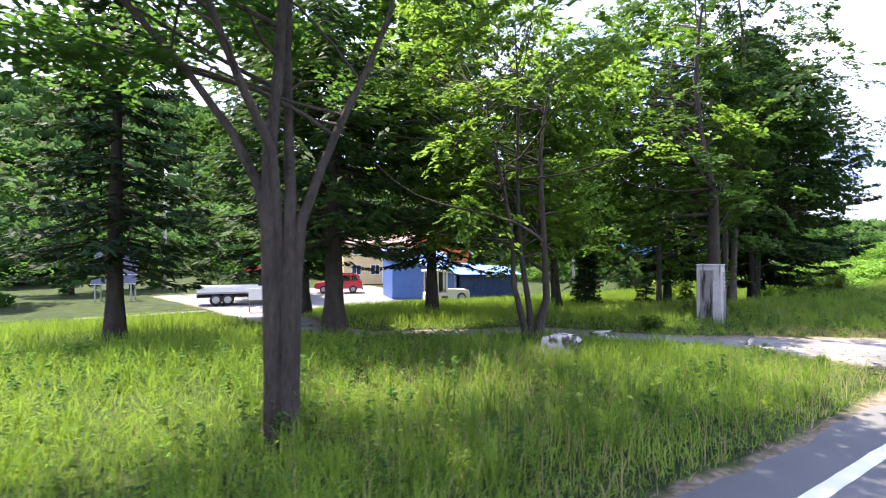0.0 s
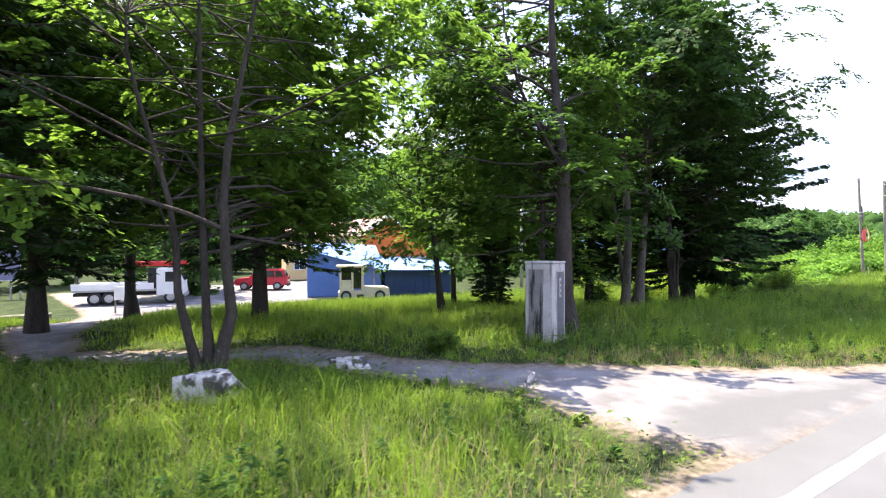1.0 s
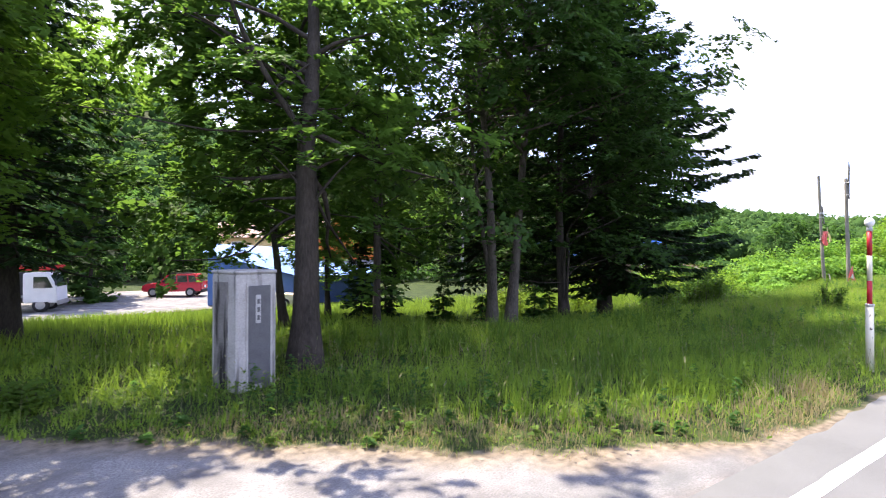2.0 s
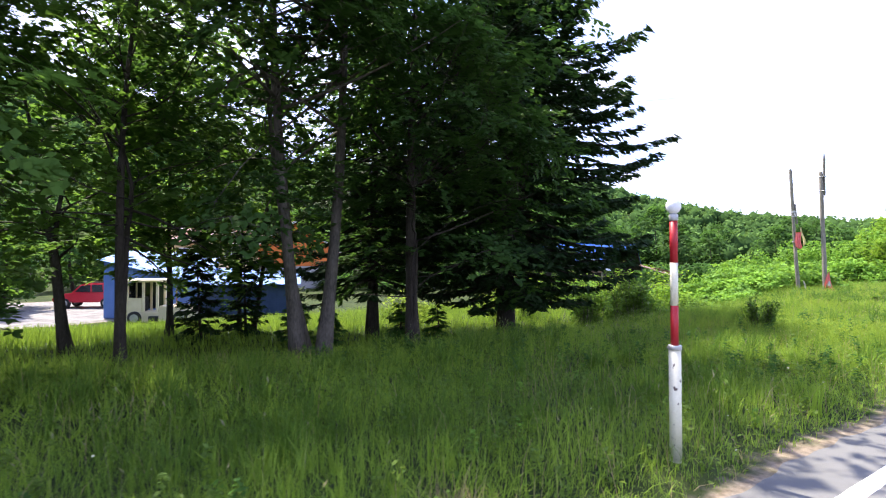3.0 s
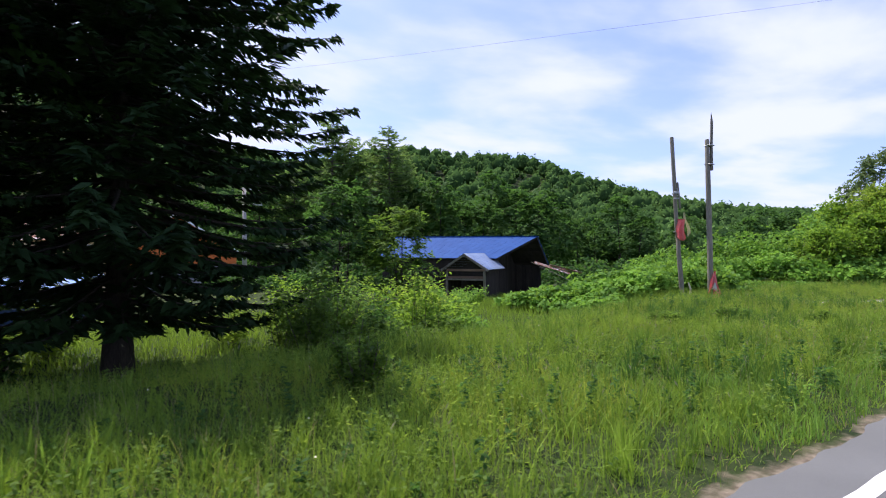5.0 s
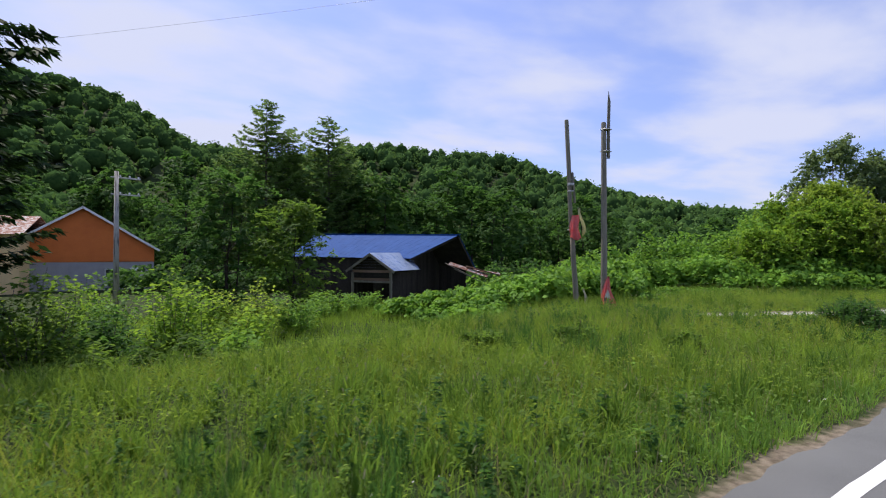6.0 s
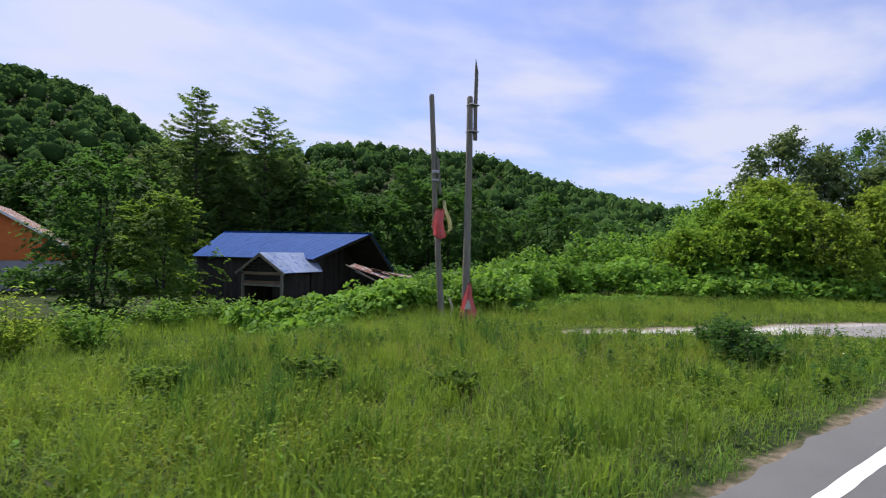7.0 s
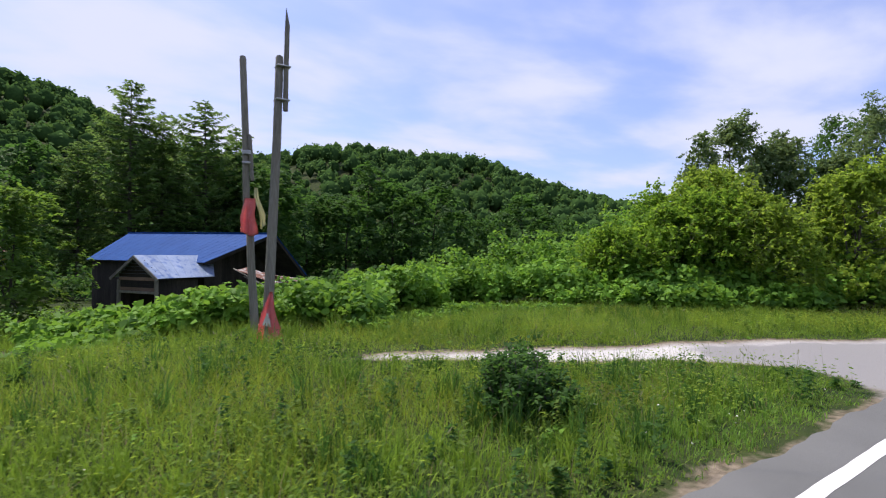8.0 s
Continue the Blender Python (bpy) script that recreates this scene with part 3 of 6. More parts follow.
meadow("far_meadow_grass", "rough green grass behind the lane", x, y, grng.uniform(0.2, 0.5, len(x)), grng.uniform(0.016, 0.035, len(x)), GRASS, grng, 0.4, False)
x, y = scatter(44, 74, 2.6, 5.0, 260, grng)
meadow("verge_grass", "short lush green grass close to the asphalt", x, y, grng.uniform(0.10, 0.24, len(x)), grng.uniform(0.007, 0.013, len(x)), GRASS_BRIGHT, grng, 0.5)
x, y = scatter(57.4, 60.6, 4.2, 5.4, 130, grng)
meadow("dry_grass", "patch of dry straw-coloured grass by the lane", x, y, grng.uniform(0.12, 0.32, len(x)), grng.uniform(0.006, 0.012, len(x)), GRASS_DRY, grng, 0.6)
# extra yellow blades carry the sunlit look of the open meadow in their colour
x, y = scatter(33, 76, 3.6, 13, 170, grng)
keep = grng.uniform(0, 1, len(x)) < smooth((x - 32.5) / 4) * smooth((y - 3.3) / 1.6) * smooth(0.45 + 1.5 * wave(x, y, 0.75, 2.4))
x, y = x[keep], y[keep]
meadow("meadow_grass", "yellow meadow grass in uneven patches, sunlit tone put into its colour", x, y, grng.uniform(0.16, 0.46, len(x)), grng.uniform(0.007, 0.014, len(x)), GRASS_SUN_YELLOW, grng, 1.0, False)
# dry edge along the asphalt and the gravel
x, y = scatter(-2, 74, 2.5, 3.4, 90, grng)
keep = grng.uniform(0, 1, len(x)) < 0.25 + 0.75 * smooth(1 - (y - 2.55) / 0.55)
x, y = x[keep], y[keep]
meadow("dry_grass", "dry straw-coloured grass along the asphalt edge", x, y, grng.uniform(0.04, 0.14, len(x)), grng.uniform(0.006, 0.014, len(x)), GRASS_DRY, grng, 0.8)
x, y = scatter(11, 23, 2.6, 9, 150, grng)
bd = bare(x, y)
keep = (bd > -0.9) & (grng.uniform(0, 1, len(x)) < 0.8)
x, y = x[keep], y[keep]
meadow("dry_grass", "dry straw-coloured grass round the gravel drive", x, y, grng.uniform(0.05, 0.22, len(x)), grng.uniform(0.006, 0.015, len(x)), GRASS_DRY, grng, 0.6)
x, y = scatter(-2, 76, 3.0, 14, 12, grng)
keep = grng.uniform(0, 1, len(x)) < smooth(0.5 + 1.2 * wave(x, y, 2.3, 0.9))
x, y = x[keep], y[keep]
meadow("dry_grass", "straw-coloured stalks among green grass", x, y, grng.uniform(0.25, 0.6, len(x)), grng.uniform(0.004, 0.009, len(x)), GRASS_DRY, grng, 0.35)
x, y = scatter(2, 13, 2.6, 8.4, 45, grng)
keep = grng.uniform(0, 1, len(x)) < smooth(0.45 + 1.2 * wave(x, y, 1.3, 3.7))
x, y = x[keep], y[keep]
meadow("dry_grass", "bleached straw-coloured blades in the grass by the drive", x, y, grng.uniform(0.2, 0.5, len(x)), grng.uniform(0.006, 0.012, len(x)), GRASS_DRY, grng, 0.6)
x, y = scatter(14, 23, 2.6, 7, 330, grng)
bd = np.maximum(bare(x, y), road_edge(x) - y)
keep = (bd > -1.25) & (grng.uniform(0, 1, len(x)) < smooth((bd + 1.25) / 0.55))
x, y = x[keep], y[keep]
meadow("dry_grass", "band of dry straw-coloured grass between asphalt and meadow", x, y, grng.uniform(0.2, 0.5, len(x)), grng.uniform(0.006, 0.013, len(x)), GRASS_DRY, grng, 0.5)
# tussocks: bunches of longer, wider blades
def tussocks(label, x0, x1, y0, y1, per_m2, blades, height, width, mat, rng, k):
    cx_, cy_ = scatter(x0, x1, y0, y1, per_m2, rng)
    ok = rng.uniform(0, 1, len(cx_)) < smooth(0.55 + 1.1 * wave(cx_, cy_, 1.5, k))
    cx_, cy_ = cx_[ok], cy_[ok]
    hh = np.repeat(height * rng.uniform(0.55, 1.3, len(cx_)), blades)
    bx = np.repeat(cx_, blades) + rng.normal(0, 0.07, len(hh))
    by = np.repeat(cy_, blades) + rng.normal(0, 0.07, len(hh))
    ok = by > road_edge(bx) + 0.05
    bx, by, hh = bx[ok], by[ok], hh[ok]
    meadow("tussock_grass", label, bx, by, hh * rng.uniform(0.6, 1.15, len(hh)), width * rng.uniform(0.6, 1.3, len(hh)), mat, rng, 0.38)


tussocks("bunches of longer green grass in the verge", -2, 74, 3.1, 9, 3.6, 34, 0.42, 0.013, GRASS, grng, 0.6)
tussocks("bright short bunches of grass along the road", 36, 74, 2.62, 6.5, 15.0, 15, 0.26, 0.013, GRASS_BRIGHT, grng, 4.0)
tussocks("bunches of long arching grass near the poles", 38, 66, 3.2, 11, 1.5, 40, 0.50, 0.013, GRASS, grng, 1.9)
tussocks("bunches of deep green long grass near the poles", 40, 66, 3.4, 11, 1.4, 36, 0.55, 0.015, LEAF_DEEP, grng, 5.1)
tussocks("bunches of darker grass in the meadow", -2, 80, 3.6, 14, 1.8, 30, 0.52, 0.020, LEAF_MAPLE, grng, 2.6)


# upright leafy weeds
def weed_plants(label, per_m2, leaves, height, leaf_len, mat, rng, k, y0=3.0, y1=13.0):
    cx_, cy_ = scatter(-2, 78, y0, y1, per_m2, rng)
    ok = rng.uniform(0, 1, len(cx_)) < smooth(0.42 + 1.3 * wave(cx_, cy_, 2.1, k))
    cx_, cy_ = cx_[ok], cy_[ok]
    n_ = len(cx_)
    hh = height * rng.uniform(0.5, 1.35, n_)
    kk = rng.uniform(0.15, 1.0, (n_, leaves))
    aa = rng.uniform(0, 2 * np.pi, (n_, leaves))
    rr = leaf_len * (0.9 - 0.5 * kk) * rng.uniform(0.4, 1.1, (n_, leaves))
    px_ = cx_[:, None] + rr * np.cos(aa)
    py_ = cy_[:, None] + rr * np.sin(aa)
    hh = hh * (0.25 + 0.75 * smooth((-bare(cx_, cy_) - 0.1) / 2.0))
    pz_ = land(cx_, cy_)[:, None] + hh[:, None] * kk
    v_, f_ = leaf_arrays(np.stack([px_, py_, pz_], -1).reshape(-1, 3), leaf_len, rng, 0.42, 0.1, 0.4)
    s_, t_ = blade_arrays(cx_, cy_, land(cx_, cy_), hh, np.full(n_, 0.007), rng, 0.08, False)
    tagged(new("weeds", mesh_of("weeds", *join_arrays([(v_, f_), (s_, t_)]), mat)), label, "weeds", kind="stuff")


weed_plants("upright yellow-green weeds in the meadow", 1.8, 30, 0.42, 0.085, LEAF_WEED, grng, 0.3)
weed_plants("low yellowish weeds spread through the meadow", 1.6, 26, 0.36, 0.085, LEAF_WEED, grng, 1.7, 3.6, 12.0)
weed_plants("upright dark green weeds in the meadow", 2.0, 30, 0.46, 0.10, LEAF_DEEP, grng, 4.4)
weed_plants("bright green broad weeds in the meadow", 0.5, 16, 0.30, 0.09, LEAF_BROAD, grng, 7.1)
# small white clover and yellow flowers
for lab, mat_, y0_, y1_, dens_, k_ in (("small white clover flowers near the asphalt", CLOTH_WHITE, 2.8, 4.4, 3.0, 1.0), ("scattered small yellow flowers", CLOTH_YELLOW, 4, 11, 0.5, 3.0)):
    x, y = scatter(20, 74, y0_, y1_, dens_, grng)
    ok = grng.uniform(0, 1, len(x)) < smooth(0.2 + 1.4 * wave(x, y, 1.3, k_))
    x, y = x[ok], y[ok]
    v, f = leaf_arrays(np.stack([x, y, land(x, y) + grng.uniform(0.14, 0.34, len(x))], 1), 0.028, grng, 0.9, 0.0, 0.8)
    tagged(new("flowers", mesh_of("flowers", v, f, mat_)), lab, "flowers", kind="stuff")
# low broad leaves among the grass
x, y = scatter(-2, 76, 2.7, 13, 75, grng)
keep = grng.uniform(0, 1, len(x)) < smooth(0.45 + 1.1 * wave(x, y, 1.6, 3.1))
x, y = x[keep], y[keep]
v, f = leaf_arrays(np.stack([x, y, land(x, y) + grng.uniform(0.05, 0.34, len(x)) * smooth((y - 2.5) / 1.0)], 1), 0.07, grng, 0.5, 0.1, 0.5)
tagged(new("low_weeds", mesh_of("low_weeds", v, f, LEAF_WEED)), "low broad-leaved weeds among the grass", "weeds", kind="stuff")
x, y = scatter(-2, 76, 2.7, 13, 60, grng)
keep = grng.uniform(0, 1, len(x)) < smooth(0.40 + 1.2 * wave(x, y, 1.2, 5.2))
x, y = x[keep], y[keep]
v, f = leaf_arrays(np.stack([x, y, land(x, y) + grng.uniform(0.05, 0.38, len(x)) * smooth((y - 2.5) / 1.0)], 1), 0.08, grng, 0.45, 0.1, 0.5)
tagged(new("low_weeds", mesh_of("low_weeds", v, f, LEAF_MAPLE)), "low dark green weeds among the grass", "weeds", kind="stuff")
x, y = scatter(34, 76, 3.2, 12, 120, grng)
keep = grng.uniform(0, 1, len(x)) < smooth((x - 33) / 4) * smooth(0.35 + 1.6 * wave(x, y, 0.9, 1.3))
x, y = x[keep], y[keep]
v, f = leaf_arrays(np.stack([x, y, land(x, y) + grng.uniform(0.10, 0.40, len(x)) * smooth((y - 2.5) / 1.0)], 1), 0.065, grng, 0.45, 0.1, 0.4)
tagged(new("low_weeds", mesh_of("low_weeds", v, f, LEAF_YELLOW)), "yellow-green leafy weeds in the open meadow", "weeds", kind="stuff")
# seed heads on thin stalks
x, y = scatter(-2, 74, 3.2, 11, 5.5, grng)
keep = grng.uniform(0, 1, len(x)) < smooth(0.45 + 1.5 * wave(x, y, 1.9, 2.2))
x, y = x[keep], y[keep]
hh = grng.uniform(0.45, 0.85, len(x))
v1, f1 = blade_arrays(x, y, land(x, y), hh, np.full(len(x), 0.006), grng, 0.2, False)
tips = v1.reshape(-1, 4, 3)[:, 2]
v2, f2 = leaf_arrays(tips, 0.085, grng, 0.18, -1.6, 0.6, 0.03)
v, f = join_arrays([(v1, f1), (v2, f2)])
tagged(new("seed_grass", mesh_of("seed_grass", v, f, SEED)), "tall grass stalks with pale seed heads", "grass", kind="stuff")


# ---------------------------------------------------------------- trees
def curve_points(a, b, n, bend, rng):
    a, b = np.asarray(a, float), np.asarray(b, float)
    t = np.linspace(0, 1, n)[:, None]
    p = a + (b - a) * t
    off = rng.normal(0, bend, 3) * np.linalg.norm(b - a)
    p += np.sin(t * np.pi) * off + np.sin(t * 2 * np.pi) * rng.normal(0, bend * 0.4, 3) * np.linalg.norm(b - a)
    p[0], p[-1] = a, b
    return p


# clearings in the canopy through which the sun reaches the grass
CLEARINGS = [[(3.4, 10.6), (7.1, 8.4), (9.4, 7.3), (11.6, 6.1), (12.9, 5.2), (15.1, 5.5), (16.2, 6.4), (18.3, 5.6), (21, 4.2), (22, 3.3), (23, 2.6), (24.5, 2.6), (26, 3.7), (27, 4.2), (28.5, 4.4), (30.7, 6.3), (32, 6.3), (34.5, 5.8), (37.6, 7.6), (40.8, 9.3), (60, 9.3), (60, -1.5),
              (10.5, -1.5), (8.5, 1.5), (8.3, 2.4), (7.6, 3.6), (6.1, 4.4), (4.6, 5.2), (3.6, 6.7), (2.6, 8.8)], [(13.6, 8.6), (14.4, 8.0), (15.2, 8.3), (14.9, 9.2), (14.0, 9.4)],
             [(6.5, 11.3), (9.5, 12.3), (11.5, 15.0), (8.0, 16.0), (6.0, 14.0)], [(16.5, 12.2), (20.0, 12.6), (20.5, 15.2), (17.0, 15.4)]]
SUN_RUN = 1 / math.tan(SUN_EL)


def sunlit(x, y, z):
    """How far inside a clearing the shadow of the place falls."""
    gx_, gy_ = x - SUN_AZ.x * SUN_RUN * z, y - SUN_AZ.y * SUN_RUN * z
    return np.max([edge_distance(gx_, gy_, p) for p in CLEARINGS], axis=0)


def attach(line, z):
    """The place on a stem at the height z, and the stem's radius there."""
    p, rad = line
    z = min(max(z, p[2, 2]), p[-2, 2])
    return np.array([np.interp(z, p[:, 2], p[:, j]) for j in range(3)]), float(np.interp(z, p[:, 2], rad))


def broad_tree(name, label, x, y, stems, seed, leaf, bark, crown_r, crown_lo, crown_hi, clumps, per_clump, leaf_len, clump_r=0.75, offset=(0, 0),
               flat=0.17, limbs=40, droop=0.25, group="", single=True, boughs=(), tufts=(), tilt=0.20, clear=0.96, keep=0.12):
    """stems: (foot dx, foot dy, top dx, top dy, top z, foot radius). The crown is clumps of leaves on limbs, ragged, with gaps."""
    rng = np.random.default_rng(seed)
    z0 = float(land(x, y)) - 0.06
    root = thing(name, x, y, z0, 0, label, "tree", group)
    wood, lines = [], []
    for fx, fy, *way, tx, ty, tz, r in stems:
        t = np.linspace(0, 1, 12)
        if way:
            # a shared lower trunk up to the waypoint, then a limb of its own
            low_, up_ = curve_points((fx, fy, 0), way, 5, 0.012, rng), curve_points(way, (tx, ty, tz), 8, 0.05, rng)
            p = np.concatenate([low_, up_[1:]])
        else:
            p = curve_points((fx, fy, 0), (tx, ty, tz), 12, 0.02, rng)
        rad = r * (1 - 0.86 * t ** 0.8) + r * 0.45 * np.exp(-t * 22)
        wood.append(tube_arrays(p, rad, 9, 0.05, rng))
        lines.append((p, rad))
    part_mesh("trunk", mesh_of("trunk", *join_arrays(wood), bark, True), root)
    # clump centres
    n = clumps
    hz = rng.uniform(0, 1, n) ** 0.9
    cz = crown_lo + (crown_hi - crown_lo) * hz
    env = np.sin(np.pi * np.clip(0.12 + 0.80 * hz, 0, 1)) ** 0.7
    ang = rng.uniform(0, 2 * np.pi, n)
    rr = crown_r * env * np.sqrt(rng.uniform(0.08, 1, n)) * (1 + 0.22 * np.sin(3 * ang + seed) + 0.1 * np.sin(5 * ang + 2 * seed))
    cz = cz + (1 - hz) * (0.9 * np.sin(2 * ang + seed) + 0.6 * np.sin(3 * ang + 2.3 * seed)) * min(1, 0.12 * crown_hi) - 0.10 * (1 - hz) * rr
    c = np.stack([offset[0] + rr * np.cos(ang), offset[1] + rr * np.sin(ang), np.maximum(cz - 0.12 * rr, 0.3)], 1)
    open_ = (sunlit(x + c[:, 0], y + c[:, 1], z0 + c[:, 2]) > -0.5) & (rng.uniform(0, 1, n) < clear)
    c, rr, ang = c[~open_], rr[~open_], ang[~open_]
    n = len(c)
    limbs = min(limbs, n)
    # limbs run from a stem to some of the clumps
    sub = []
    for i in rng.permutation(n)[:limbs]:
        line = lines[rng.integers(len(lines))]
        foot, rad = attach(line, max((0.30 + 0.15 * rng.uniform()) * line[0][-1, 2], c[i, 2] - rng.uniform(0.3, 1.8)))
        q = curve_points(foot, c[i], 6, 0.07, rng)
        sub.append(tube_arrays(q, np.linspace(min(rad * 0.45, 0.07), 0.008, 6), 5))
    # long boughs and low tufts with foliage of their own
    extra = []
    for az, reach, tip, cnt in boughs:
        foot, rad = attach(lines[rng.integers(len(lines))], tip - rng.uniform(0.5, 1.4))
        end = np.array([reach * math.cos(radians(az)), reach * math.sin(radians(az)), tip])
        q = curve_points(foot, end, 9, 0.05, rng)
        s_ = rng.uniform(0.35, 1.0, cnt)
        b_ = np.stack([np.interp(s_, np.linspace(0, 1, 9), q[:, j]) for j in range(3)], 1)
        b_ = b_ + rng.normal(0, 1, (cnt, 3)) * np.array([[0.42, 0.42, 0.10]]) * (1.15 - 0.75 * s_)[:, None]
        b_ = b_[(sunlit(x + b_[:, 0], y + b_[:, 1], z0 + b_[:, 2]) < -0.4) | (rng.uniform(0, 1, cnt) < keep)]
        if len(b_) > 2:
            sub.append(tube_arrays(q, np.linspace(min(rad * 0.6, 0.07), 0.006, 9), 5))
            extra.append(b_)
    for tx_, ty_, tz_, rx_, rz_, cnt in tufts:
        u_ = rng.normal(0, 1, (cnt, 3))
        u_ *= (rng.uniform(0.2, 1, cnt) ** 0.5 / np.linalg.norm(u_, axis=1))[:, None]
        e_ = np.array([[tx_, ty_, tz_]]) + u_ * np.array([[rx_, rx_, rz_]])
        e_ = e_[(sunlit(x + e_[:, 0], y + e_[:, 1], z0 + e_[:, 2]) < -0.45) | (rng.uniform(0, 1, cnt) < keep)]
        extra.append(e_)
        for i in range(0, len(e_), 5):
            foot, rad = attach(lines[rng.integers(len(lines))], e_[i, 2] - rng.uniform(0.4, 1.2))
            sub.append(tube_arrays(curve_points(foot, e_[i], 7, 0.05, rng), np.linspace(min(rad * 0.5, 0.06), 0.006, 7), 5))
    if extra:
        e_ = np.concatenate(extra)
        c = np.concatenate([c, e_])
        ang = np.concatenate([ang, np.arctan2(e_[:, 1], e_[:, 0])])
        rr = np.concatenate([rr, np.minimum(np.hypot(e_[:, 0], e_[:, 1]), crown_r)])
        n = len(c)
    if single:
        for arrays in sub:
            part_mesh("limb", mesh_of("limb", *arrays, bark, True), root)
    else:
        part_mesh("branching", mesh_of("branching", *join_arrays(sub), bark, True), root, "", "stuff")
    size = clump_r * rng.uniform(0.6, 1.35, n)
    cc = np.repeat(c, per_clump, 0)
    ss = np.repeat(size, per_clump)[:, None]
    # every clump is a spray: leaves lie near one tilted plane that sags outwards
    away = np.stack([np.cos(ang), np.sin(ang), np.zeros(n)], 1) * (rr / crown_r)[:, None]
    nrm = np.array([[0, 0, 1.0]]) + 0.45 * away + rng.normal(0, 0.28, (n, 3))
    nrm /= np.linalg.norm(nrm, axis=1)[:, None]
    nn = np.repeat(nrm, per_clump, 0)
    # leaves sit along a handful of twigs that fan out in the spray's plane
    tw = 6
    td = rng.normal(0, 1, (n, tw, 3))
    td -= (td * nrm[:, None]).sum(2, keepdims=True) * nrm[:, None] * (1 - flat)
    td /= np.linalg.norm(td, axis=2)[..., None]
    pick = rng.integers(0, tw, (n, per_clump))
    go = np.take_along_axis(td, pick[..., None], 1).reshape(-1, 3)
    far_ = rng.uniform(0.08, 1, (len(cc), 1)) ** 0.75 * ss * 0.92
    g = go * far_ + np.cross(nn, go) * rng.normal(0, 0.16, (len(cc), 1)) * (1.2 * ss - far_) + rng.normal(0, 0.03, (len(cc), 3))
    g[:, 2] -= 0.22 * far_[:, 0] ** 2 / ss[:, 0]
    pos = cc + g
    if not single:
        tw = 2
        td = td[:, :2]
    tip = c[:, None] + td * (size * 0.9)[:, None, None]
    tip[..., 2] -= (0.2 * size)[:, None]
    bar = np.cross(td, nrm[:, None]) * 0.006
    root_ = np.broadcast_to(c[:, None], tip.shape)
    twv = np.stack([root_ - bar, root_ + bar, tip + bar * 0.4, tip - bar * 0.4], 2).reshape(-1, 3)
    part_mesh("twig_spray", mesh_of("twig_spray", twv, np.arange(len(twv)).reshape(-1, 4), bark), root, "", "stuff")
    v, f = leaf_arrays(pos, leaf_len, rng, 0.62, droop, tilt, 0.12, nn)
    part_mesh("crown", mesh_of("crown", v, f, leaf), root)
    return root


